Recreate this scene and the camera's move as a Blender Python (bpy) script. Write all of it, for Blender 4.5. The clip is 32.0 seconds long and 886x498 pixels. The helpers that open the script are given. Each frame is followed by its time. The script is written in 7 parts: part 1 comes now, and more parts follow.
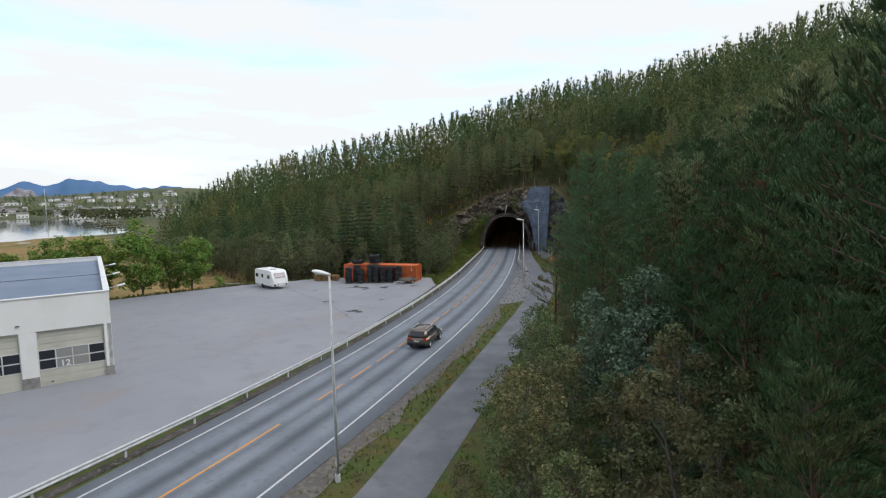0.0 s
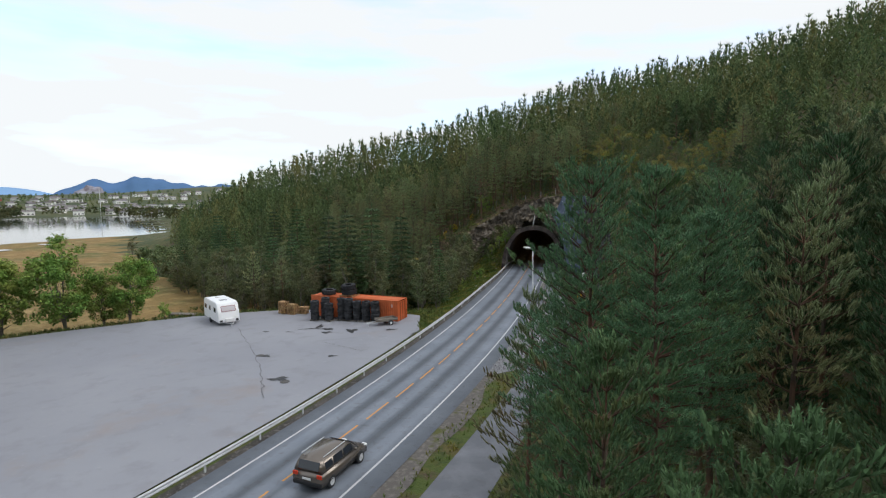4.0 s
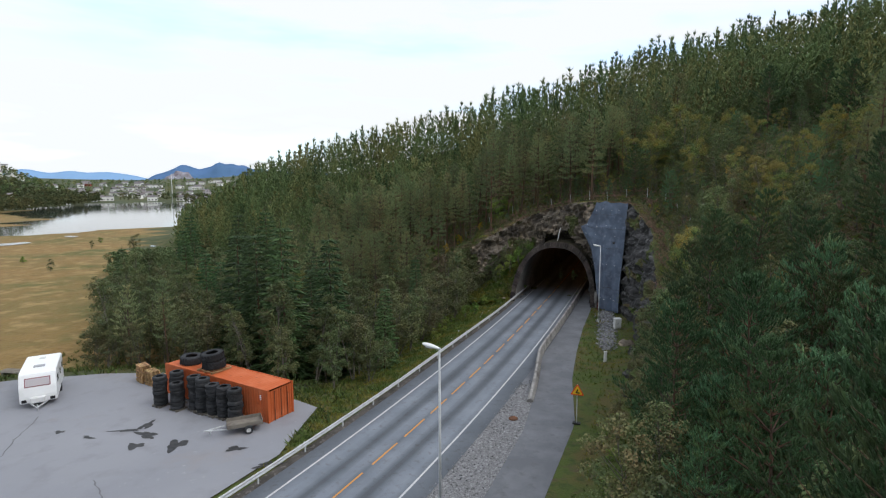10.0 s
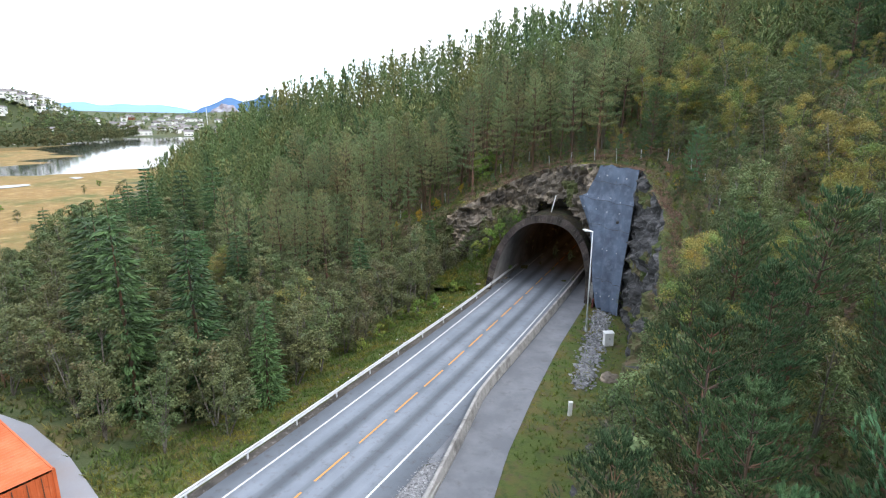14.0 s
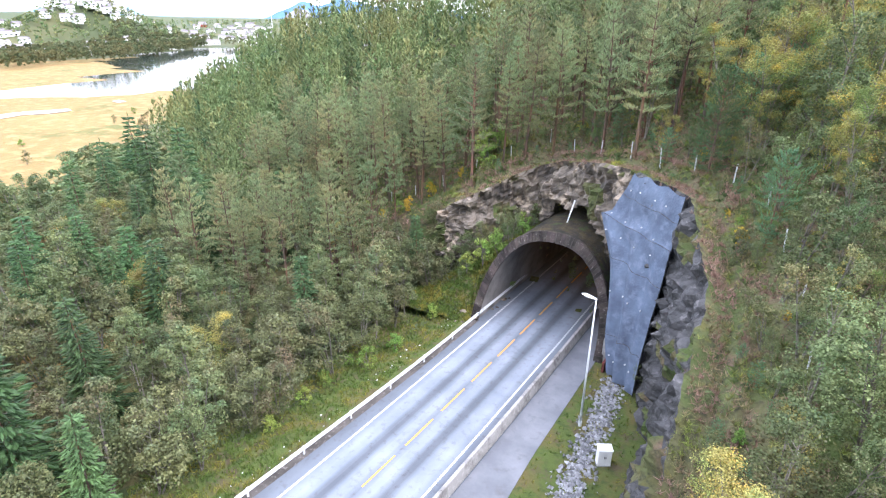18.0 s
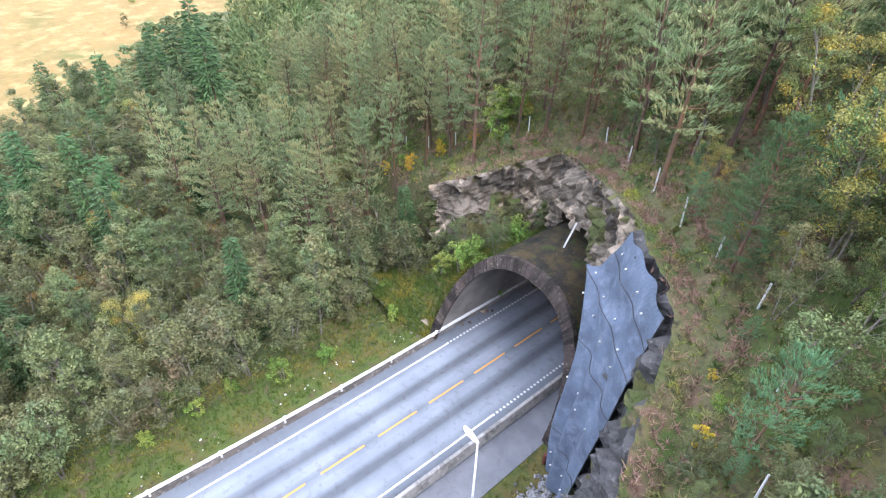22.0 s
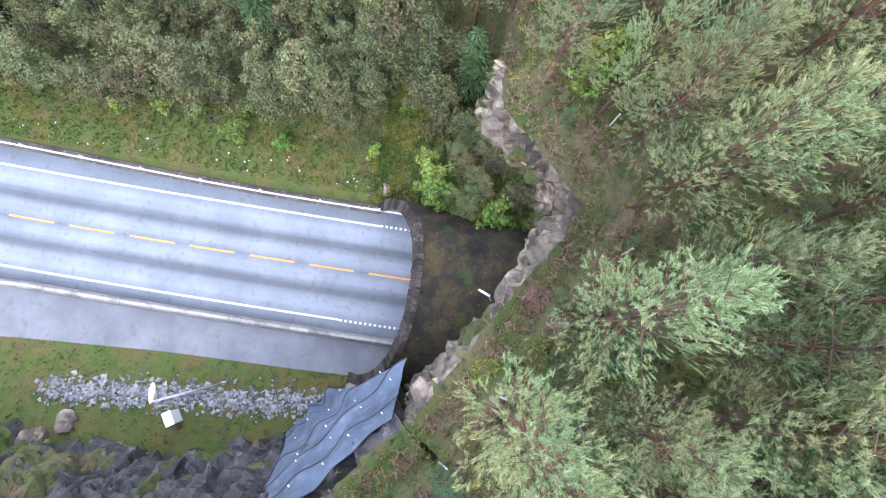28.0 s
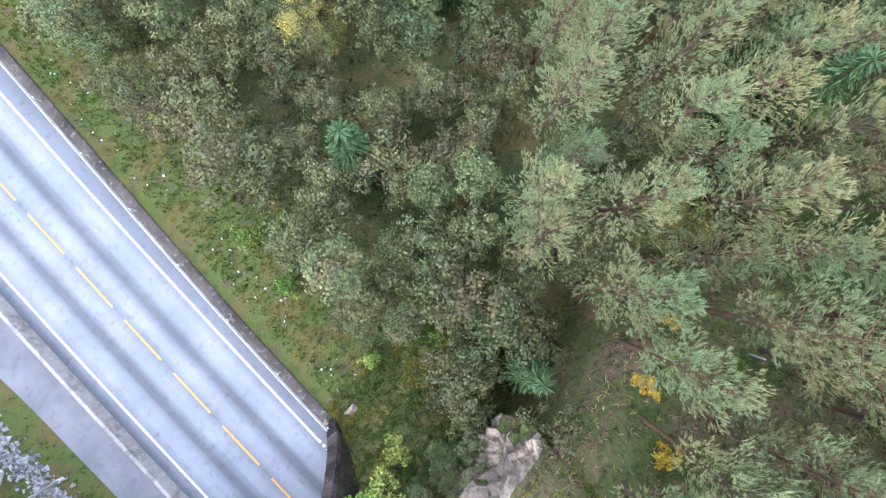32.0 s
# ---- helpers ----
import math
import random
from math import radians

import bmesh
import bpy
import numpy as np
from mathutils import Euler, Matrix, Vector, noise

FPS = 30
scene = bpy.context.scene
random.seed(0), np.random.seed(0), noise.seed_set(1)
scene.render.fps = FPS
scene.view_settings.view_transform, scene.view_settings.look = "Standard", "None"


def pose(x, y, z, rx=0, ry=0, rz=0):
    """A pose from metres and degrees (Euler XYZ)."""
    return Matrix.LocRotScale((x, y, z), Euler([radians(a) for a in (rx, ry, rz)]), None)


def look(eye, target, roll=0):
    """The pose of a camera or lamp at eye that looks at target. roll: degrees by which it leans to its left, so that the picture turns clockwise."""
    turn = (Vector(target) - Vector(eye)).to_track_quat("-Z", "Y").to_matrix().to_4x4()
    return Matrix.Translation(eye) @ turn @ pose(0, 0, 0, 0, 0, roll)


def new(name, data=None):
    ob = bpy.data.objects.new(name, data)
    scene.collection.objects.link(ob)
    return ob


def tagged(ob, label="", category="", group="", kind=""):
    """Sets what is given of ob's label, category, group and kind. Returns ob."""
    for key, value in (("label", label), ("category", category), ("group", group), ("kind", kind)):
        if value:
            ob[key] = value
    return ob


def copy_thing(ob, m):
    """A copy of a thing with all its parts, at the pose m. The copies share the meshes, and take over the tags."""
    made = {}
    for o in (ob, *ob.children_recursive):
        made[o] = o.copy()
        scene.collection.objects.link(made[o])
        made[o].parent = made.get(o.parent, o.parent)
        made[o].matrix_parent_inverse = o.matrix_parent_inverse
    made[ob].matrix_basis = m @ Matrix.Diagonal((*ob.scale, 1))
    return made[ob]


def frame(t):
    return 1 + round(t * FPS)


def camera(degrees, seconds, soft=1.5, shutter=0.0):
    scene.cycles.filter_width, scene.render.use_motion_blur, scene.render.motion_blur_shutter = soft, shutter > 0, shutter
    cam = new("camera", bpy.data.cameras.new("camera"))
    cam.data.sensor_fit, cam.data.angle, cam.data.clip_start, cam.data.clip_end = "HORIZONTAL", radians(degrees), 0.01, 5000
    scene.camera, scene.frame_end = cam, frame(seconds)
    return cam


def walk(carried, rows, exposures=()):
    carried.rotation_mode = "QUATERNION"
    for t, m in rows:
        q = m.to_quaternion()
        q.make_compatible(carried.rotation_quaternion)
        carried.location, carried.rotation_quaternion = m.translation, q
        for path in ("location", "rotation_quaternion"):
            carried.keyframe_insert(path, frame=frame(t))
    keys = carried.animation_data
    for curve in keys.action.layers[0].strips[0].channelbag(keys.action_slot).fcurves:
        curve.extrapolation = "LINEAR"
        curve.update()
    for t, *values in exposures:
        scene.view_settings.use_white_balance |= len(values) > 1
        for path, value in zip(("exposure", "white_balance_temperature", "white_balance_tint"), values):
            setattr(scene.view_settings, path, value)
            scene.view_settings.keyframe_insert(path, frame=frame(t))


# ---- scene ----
cam = camera(79.4, 32.0, soft=1.2)
# seconds, place, turn
ROWS = [
    (0, 1.5, 4.2, 12.77, 84.39, 1.2, -0.034),
    (0.5, 2.307, 6.644, 13.008, 84.406, 1.116, 0.737),
    (1, 3.131, 9.074, 13.263, 84.409, 1.052, 1.396),
    (1.5, 4.003, 11.531, 13.466, 84.442, 0.999, 2.063),
    (2, 4.876, 13.956, 13.672, 84.453, 0.94, 2.661),
    (2.5, 5.715, 16.344, 13.849, 84.454, 0.888, 3.227),
    (3, 6.554, 18.769, 14.055, 84.475, 0.79, 3.819),
    (3.5, 7.378, 21.244, 14.273, 84.467, 0.739, 4.487),
    (5.5, 10.702, 30.719, 15.022, 84.407, 0.365, 7.184),
    (6, 11.542, 33.162, 15.243, 84.388, 0.302, 7.803),
    (6.5, 12.2, 35.16, 15.55, 84.306, 0.357, 8.41),
    (7, 12.854, 37.183, 15.847, 84.317, 0.402, 9.149),
    (7.5, 13.646, 39.571, 16.049, 84.334, 0.382, 9.744),
    (8, 14.422, 41.927, 16.272, 84.303, 0.377, 10.388),
    (8.5, 15.247, 44.281, 16.461, 84.102, 0.318, 10.997),
    (9, 16.039, 46.604, 16.687, 83.881, 0.316, 11.58),
    (9.5, 16.831, 48.958, 16.876, 83.592, 0.289, 12.215),
    (10, 17.656, 51.344, 17.062, 83.094, 0.233, 12.854),
    (10.5, 18.514, 53.798, 17.273, 82.445, 0.242, 13.455),
    (11, 19.306, 56.137, 17.481, 81.554, 0.203, 13.972),
    (11.5, 20.115, 58.493, 17.703, 80.695, 0.197, 14.524),
    (12, 20.924, 60.85, 17.925, 79.827, 0.185, 15.108),
    (12.5, 21.651, 63.195, 18.199, 78.972, 0.157, 15.753),
    (13, 22.313, 65.561, 18.505, 78.147, 0.147, 16.367),
    (13.5, 22.91, 67.92, 18.911, 77.301, 0.084, 16.955),
    (15.5, 24.435, 77.469, 21.148, 72.196, -0.046, 20.43),
    (16, 24.706, 79.874, 21.835, 71.08, -0.084, 21.527),
    (16.5, 24.945, 82.233, 22.56, 70.072, -0.138, 22.565),
    (17, 25.184, 84.607, 23.267, 69.063, -0.178, 23.551),
    (17.5, 25.489, 86.979, 23.956, 68.064, -0.231, 24.519),
    (18, 25.843, 89.402, 24.657, 67.071, -0.287, 25.566),
    (18.5, 26.147, 91.587, 25.3, 66.145, -0.342, 26.523),
    (19, 26.5, 93.939, 25.958, 65.149, -0.431, 27.793),
    (19.5, 26.822, 96.316, 26.697, 63.886, -0.548, 29.575),
    (20, 27.257, 98.611, 27.278, 62.627, -0.63, 31.944),
    (20.5, 27.725, 101.089, 27.872, 60.855, -0.716, 34.592),
    (21, 28.225, 103.378, 28.402, 58.639, -0.844, 37.061),
    (21.5, 28.874, 106.023, 29.01, 55.366, -0.817, 39.965),
    (22, 29.374, 108.231, 29.549, 52.549, -0.852, 42.434),
    (22.5, 29.874, 110.586, 30.073, 49.549, -0.959, 45.155),
    (23, 30.292, 112.977, 30.627, 46.431, -1.045, 47.912),
    (23.5, 30.71, 115.338, 31.217, 43.446, -1.165, 50.609),
    (24, 31.113, 117.802, 31.83, 40.449, -1.214, 53.529),
    (24.5, 31.006, 120.252, 32.484, 37.832, -1.247, 56.675),
    (25, 30.207, 122.586, 33.141, 35.309, -1.321, 59.681),
    (25.5, 28.768, 124.659, 33.834, 32.733, -1.504, 63.692),
    (27.5, 21.191, 130.552, 35.706, 14.306, -2.419, 83.426),
    (28, 18.837, 131.386, 35.647, 9.003, -2.471, 90.089),
    (28.5, 16.431, 131.363, 35.298, 3.858, -2.536, 94.603),
    (29, 14.186, 130.797, 34.658, 1.238, -2.468, 98.765),
    (29.5, 12.054, 130.019, 33.889, 1.189, -2.244, 103.035),
    (30, 9.741, 129.402, 33.089, 1.155, -2.039, 107.687),
    (30.5, 7.313, 128.918, 32.292, 1.029, -1.965, 112.817),
    (31, 4.787, 128.551, 31.502, 0.902, -1.623, 118.119),
    (31.5, 2.359, 128.058, 30.773, 0.845, -1.407, 123.184),
    (32, -0.133, 127.37, 30.081, 1.169, -1.208, 128.397),
]
EXPOSURES = [(0, -0.72, 6400, 9), (9, -0.7, 6350, 9), (12, -0.32, 6300, 10), (13.5, 0.2, 6200, 10), (16, 1.12, 5950, 14), (19, 1.4, 5900, 19), (23, 1.28, 5850, 17), (32, 1.24, 5650, 18)]
walk(cam, [(t, pose(x, y, z, rx, ry, rz)) for t, x, y, z, rx, ry, rz in ROWS], EXPOSURES)

# ---- light ----
SUN_EL, SUN_AZ = 50.0, 105.0
world = bpy.data.worlds.new("world")
scene.world = world
world.use_nodes = True
wn, wl = world.node_tree.nodes, world.node_tree.links
wn.clear()
w_out, w_bg = wn.new("ShaderNodeOutputWorld"), wn.new("ShaderNodeBackground")
sky = wn.new("ShaderNodeTexSky")
sky.sky_type, sky.sun_disc = "NISHITA", False
sky.sun_elevation, sky.sun_rotation = radians(SUN_EL), radians(SUN_AZ)
w_co, w_map, w_cl, w_ramp = wn.new("ShaderNodeTexCoord"), wn.new("ShaderNodeMapping"), wn.new("ShaderNodeTexNoise"), wn.new("ShaderNodeValToRGB")
w_map.inputs["Scale"].default_value = (1.6, 1.6, 9.0)
w_map.inputs["Rotation"].default_value = (0.0, 0.05, 0.4)
w_cl.inputs["Scale"].default_value, w_cl.inputs["Detail"].default_value = 2.2, 7.0
w_ramp.color_ramp.elements[0].position, w_ramp.color_ramp.elements[1].position = 0.3, 0.52
w_ramp.color_ramp.elements[0].color, w_ramp.color_ramp.elements[1].color = (0.5, 0.5, 0.5, 1), (1, 1, 1, 1)
w_mul, w_mix = wn.new("ShaderNodeMixRGB"), wn.new("ShaderNodeMixRGB")
w_mul.blend_type, w_mul.inputs[0].default_value, w_mul.inputs[2].default_value = "MULTIPLY", 1.0, (0.42, 0.52, 0.62, 1)
w_mix.inputs[2].default_value = (1.36, 1.39, 1.41, 1)
wl.new(w_co.outputs["Generated"], w_map.inputs["Vector"])
wl.new(w_map.outputs["Vector"], w_cl.inputs["Vector"])
wl.new(w_cl.outputs["Fac"], w_ramp.inputs["Fac"])
wl.new(sky.outputs["Color"], w_mul.inputs[1])
wl.new(w_mul.outputs["Color"], w_mix.inputs[1])
wl.new(w_ramp.outputs["Color"], w_mix.inputs[0])
wl.new(w_mix.outputs["Color"], w_bg.inputs["Color"])
w_bg.inputs["Strength"].default_value = 1.12
wl.new(w_bg.outputs["Background"], w_out.inputs["Surface"])
sun = new("sun", bpy.data.lights.new("sun", "SUN"))
sun.data.energy, sun.data.angle, sun.data.color = 2.2, radians(30), (1.0, 0.95, 0.88)
sun.matrix_world = look((math.sin(radians(SUN_AZ)) * 60, math.cos(radians(SUN_AZ)) * 60, 60 * math.tan(radians(SUN_EL))), (0, 0, 0))

# ---- materials ----
rng = np.random.default_rng(7)


def mat(name, base, rough=0.8, vary=(), metal=0.0, scale=1.0, bump=0.0, bump_scale=20.0, rand=0.0, island=0.0, trans=0.0, spec=0.3):
    """A node material: base colour, blotches of the colours in vary, fine grain as bump, and a change of value by object or island."""
    m = bpy.data.materials.new(name)
    m.use_nodes = True
    n, l = m.node_tree.nodes, m.node_tree.links
    b = n["Principled BSDF"]
    b.inputs["Roughness"].default_value, b.inputs["Metallic"].default_value = rough, metal
    b.inputs["Specular IOR Level"].default_value = spec
    co = n.new("ShaderNodeTexCoord")
    geo = n.new("ShaderNodeNewGeometry")
    col = n.new("ShaderNodeRGB")
    col.outputs[0].default_value = (*base, 1)
    out = col.outputs[0]
    for i, (c, s, lo, hi) in enumerate(vary):
        t = n.new("ShaderNodeTexNoise")
        t.inputs["Scale"].default_value, t.inputs["Detail"].default_value = s * scale, 5.0
        t.inputs["Roughness"].default_value = 0.6
        off = n.new("ShaderNodeVectorMath")
        off.operation = "ADD"
        off.inputs[1].default_value = (13.7 * (i + 1), 5.1 * i, 2.3)
        l.new(geo.outputs["Position"], off.inputs[0])
        l.new(off.outputs[0], t.inputs["Vector"])
        r = n.new("ShaderNodeMapRange")
        r.inputs["From Min"].default_value, r.inputs["From Max"].default_value = lo, hi
        l.new(t.outputs["Fac"], r.inputs["Value"])
        x = n.new("ShaderNodeMixRGB")
        x.inputs[2].default_value = (*c, 1)
        l.new(r.outputs[0], x.inputs[0])
        l.new(out, x.inputs[1])
        out = x.outputs[0]
    for amount, kind in ((rand, "o"), (island, "i")):
        if amount:
            src = n.new("ShaderNodeObjectInfo").outputs["Random"] if kind == "o" else geo.outputs["Random Per Island"]
            r = n.new("ShaderNodeMapRange")
            r.inputs["To Min"].default_value, r.inputs["To Max"].default_value = 1 - amount, 1 + amount
            l.new(src, r.inputs["Value"])
            h = n.new("ShaderNodeHueSaturation")
            l.new(r.outputs[0], h.inputs["Value"])
            if kind == "o":
                hr = n.new("ShaderNodeMapRange")
                hr.inputs["To Min"].default_value, hr.inputs["To Max"].default_value = 0.5 - amount * 0.07, 0.5 + amount * 0.05
                mm = n.new("ShaderNodeMath")
                mm.operation = "FRACT"
                mu = n.new("ShaderNodeMath")
                mu.operation, mu.inputs[1].default_value = "MULTIPLY", 7.31
                l.new(src, mu.inputs[0])
                l.new(mu.outputs[0], mm.inputs[0])
                l.new(mm.outputs[0], hr.inputs["Value"])
                l.new(hr.outputs[0], h.inputs["Hue"])
            l.new(out, h.inputs["Color"])
            out = h.outputs[0]
    l.new(out, b.inputs["Base Color"])
    if bump:
        t = n.new("ShaderNodeTexNoise")
        t.inputs["Scale"].default_value, t.inputs["Detail"].default_value = bump_scale, 6.0
        l.new(geo.outputs["Position"], t.inputs["Vector"])
        k = n.new("ShaderNodeBump")
        k.inputs["Strength"].default_value = min(1.0, bump)
        k.inputs["Distance"].default_value = 0.6 / bump_scale
        l.new(t.outputs["Fac"], k.inputs["Height"])
        l.new(k.outputs[0], b.inputs["Normal"])
    if trans:
        tr = n.new("ShaderNodeBsdfTranslucent")
        l.new(out, tr.inputs["Color"])
        mx = n.new("ShaderNodeMixShader")
        mx.inputs[0].default_value = trans
        l.new(b.outputs[0], mx.inputs[1])
        l.new(tr.outputs[0], mx.inputs[2])
        l.new(mx.outputs[0], n["Material Output"].inputs["Surface"])
    return m


def road_material(name, half, tracks):
    """Worn asphalt: light wheel paths, darker lane middles along the strip's own u (metres across) and v (metres along)."""
    m = mat(name, (0.118, 0.134, 0.16), 0.62, [((0.158, 0.176, 0.206), 0.35, 0.35, 0.7), ((0.093, 0.093, 0.102), 2.5, 0.55, 0.8)], bump=0.5, bump_scale=60, spec=0.35)
    n, l = m.node_tree.nodes, m.node_tree.links
    b = n["Principled BSDF"]
    base = b.inputs["Base Color"].links[0].from_socket
    uv, sep = n.new("ShaderNodeUVMap"), n.new("ShaderNodeSeparateXYZ")
    l.new(uv.outputs[0], sep.inputs[0])
    streak, mp = n.new("ShaderNodeTexNoise"), n.new("ShaderNodeMapping")
    mp.inputs["Scale"].default_value = (2.2, 0.05, 1)
    streak.inputs["Scale"].default_value, streak.inputs["Detail"].default_value = 1.0, 4.0
    l.new(uv.outputs[0], mp.inputs[0])
    l.new(mp.outputs[0], streak.inputs["Vector"])
    ramp = n.new("ShaderNodeValToRGB")
    e = ramp.color_ramp.elements
    e[0].position, e[0].color = tracks[0][0], (*[tracks[0][1]] * 3, 1)
    e[1].position, e[1].color = tracks[-1][0], (*[tracks[-1][1]] * 3, 1)
    for p, v in tracks[1:-1]:
        x = e.new(p)
        x.color = (v, v, v, 1)
    wob = n.new("ShaderNodeMath")
    wob.operation, wob.inputs[1].default_value = "MULTIPLY_ADD", 0.5
    l.new(streak.outputs["Fac"], wob.inputs[0])
    l.new(sep.outputs["X"], wob.inputs[2])
    u = n.new("ShaderNodeMapRange")
    u.inputs["From Min"].default_value, u.inputs["From Max"].default_value = -half + 0.25, half + 0.25
    l.new(wob.outputs[0], u.inputs["Value"])
    l.new(u.outputs[0], ramp.inputs["Fac"])
    x = n.new("ShaderNodeMixRGB")
    x.blend_type, x.inputs[0].default_value = "MULTIPLY", 1.0
    l.new(base, x.inputs[1])
    l.new(ramp.outputs["Color"], x.inputs[2])
    l.new(x.outputs[0], b.inputs["Base Color"])
    return m


ASPHALT = road_material("worn_asphalt", 4.4, [(0.0, 0.7), (0.11, 0.9), (0.2, 1.42), (0.26, 1.25), (0.31, 0.62), (0.34, 0.62), (0.4, 1.34), (0.45, 1.34), (0.5, 0.85), (0.55, 1.34), (0.6, 1.34), (0.66, 0.62), (0.69, 0.62), (0.74, 1.25), (0.81, 1.42), (0.89, 0.9), (1.0, 0.7)])
PATH_ASPHALT = mat("path_asphalt", (0.135, 0.141, 0.158), 0.8, [((0.192, 0.199, 0.218), 0.5, 0.4, 0.7), ((0.12, 0.12, 0.128), 1.3, 0.55, 0.75)], bump=0.5, bump_scale=50)
LOT_ASPHALT = mat("lot_asphalt", (0.25, 0.255, 0.283), 0.85, [((0.29, 0.294, 0.32), 0.06, 0.4, 0.66), ((0.225, 0.226, 0.247), 0.5, 0.52, 0.75), ((0.27, 0.235, 0.225), 0.11, 0.57, 0.75), ((0.31, 0.313, 0.33), 2.4, 0.64, 0.74)], bump=0.5, bump_scale=40)
OIL = mat("oil_stain", (0.02, 0.02, 0.022), 0.5, [((0.05, 0.05, 0.05), 3, 0.4, 0.7)])
WHITE_LINE = mat("white_road_paint", (0.55, 0.55, 0.57), 0.6, [((0.33, 0.35, 0.36), 4, 0.5, 0.8)])
YELLOW_LINE = mat("yellow_road_paint", (0.62, 0.275, 0.06), 0.6, [((0.4, 0.28, 0.12), 4, 0.5, 0.8)])
STEEL = mat("galvanised_steel", (0.6, 0.62, 0.64), 0.5, [((0.45, 0.46, 0.48), 3, 0.4, 0.7)])
CONCRETE = mat("weathered_concrete", (0.3, 0.29, 0.28), 0.85, [((0.12, 0.115, 0.11), 0.8, 0.45, 0.7), ((0.4, 0.39, 0.37), 3, 0.5, 0.75)], bump=0.5, bump_scale=25)
LINING = mat("sooty_lining", (0.2, 0.19, 0.18), 0.85, [((0.1, 0.095, 0.09), 0.4, 0.4, 0.65)], bump=0.3, bump_scale=10)
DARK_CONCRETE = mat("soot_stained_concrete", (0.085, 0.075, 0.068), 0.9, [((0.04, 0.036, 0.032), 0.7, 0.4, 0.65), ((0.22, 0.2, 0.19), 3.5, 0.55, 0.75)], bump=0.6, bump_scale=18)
RING_STONE = mat("sooty_ring_stone", (0.06, 0.048, 0.042), 0.9, [((0.025, 0.021, 0.019), 0.8, 0.42, 0.62), ((0.2, 0.18, 0.165), 5.0, 0.6, 0.72)], bump=0.8, bump_scale=14, rand=0.45)
# mossy vault back; its near-black base also stands in for the shadow there
MOSSY_SHADED = mat("shaded_mossy_concrete", (0.022, 0.019, 0.015), 0.95, [((0.05, 0.037, 0.016), 1.2, 0.45, 0.62), ((0.13, 0.12, 0.1), 9, 0.62, 0.7), ((0.035, 0.05, 0.014), 1.1, 0.54, 0.66), ((0.01, 0.01, 0.009), 0.5, 0.5, 0.65)], bump=0.8, bump_scale=9)
GROUND = mat("hill_ground", (0.1, 0.098, 0.045), 0.95, [((0.055, 0.085, 0.02), 0.25, 0.42, 0.6), ((0.14, 0.09, 0.065), 0.5, 0.52, 0.68), ((0.1, 0.095, 0.03), 1.3, 0.55, 0.7), ((0.03, 0.03, 0.018), 3.1, 0.5, 0.7)], bump=0.9, bump_scale=4)
ROCK = mat("cut_rock", (0.19, 0.16, 0.13), 0.85, [((0.06, 0.052, 0.045), 0.5, 0.44, 0.6), ((0.42, 0.34, 0.26), 0.8, 0.52, 0.68), ((0.09, 0.07, 0.05), 2.5, 0.5, 0.7)], bump=0.9, bump_scale=3)
DARK_ROCK = mat("dark_cut_rock", (0.07, 0.068, 0.07), 0.6, [((0.03, 0.03, 0.03), 0.7, 0.42, 0.6), ((0.18, 0.17, 0.17), 1.8, 0.58, 0.72)], bump=0.9, bump_scale=3)
NET = mat("geotextile_net", (0.125, 0.16, 0.225), 0.75, [((0.083, 0.104, 0.15), 0.6, 0.4, 0.65), ((0.19, 0.225, 0.3), 1.5, 0.5, 0.75)], bump=0.7, bump_scale=6, trans=0.1)
GRAVEL = mat("gravel", (0.2, 0.2, 0.21), 0.9, [((0.33, 0.33, 0.34), 6, 0.5, 0.65), ((0.1, 0.1, 0.1), 9, 0.5, 0.65)], bump=0.9, bump_scale=12)
STONE = mat("grey_stone", (0.26, 0.26, 0.27), 0.85, island=0.5, vary=[((0.14, 0.14, 0.15), 3, 0.4, 0.7)])
WATER = mat("still_water", (0.02, 0.03, 0.035), 0.06, spec=0.5)
PINE = mat("pine_needles", (0.185, 0.245, 0.115), 0.6, [((0.275, 0.26, 0.115), 0.3, 0.45, 0.65), ((0.26, 0.18, 0.085), 0.8, 0.62, 0.72)], rand=0.28, island=0.35, trans=0.16)
# darkened copy of the pine needles: the wood's deep shade is in the colour
SHADED_PINE = mat("shaded_pine_needles", (0.052, 0.102, 0.042), 0.65, [((0.08, 0.095, 0.035), 0.35, 0.5, 0.68), ((0.1, 0.06, 0.03), 0.9, 0.62, 0.72)], rand=0.3, island=0.4, trans=0.06, spec=0.2)
YOUNG_PINE = mat("fresh_pine_needles", (0.11, 0.225, 0.11), 0.55, [((0.17, 0.25, 0.09), 1.2, 0.5, 0.68)], island=0.35, trans=0.2)
SPRUCE = mat("spruce_needles", (0.05, 0.1, 0.036), 0.6, [((0.065, 0.125, 0.04), 0.6, 0.45, 0.65)], rand=0.25, island=0.4, trans=0.1)
BIRCH = mat("broad_leaves", (0.125, 0.165, 0.066), 0.65, [((0.19, 0.155, 0.07), 0.18, 0.48, 0.62), ((0.08, 0.135, 0.055), 0.9, 0.45, 0.7)], rand=0.3, island=0.45, trans=0.22)
AUTUMN = mat("autumn_leaves", (0.27, 0.25, 0.075), 0.65, [((0.17, 0.24, 0.07), 0.45, 0.45, 0.58), ((0.4, 0.28, 0.05), 0.8, 0.52, 0.66)], rand=0.2, island=0.5, trans=0.3)
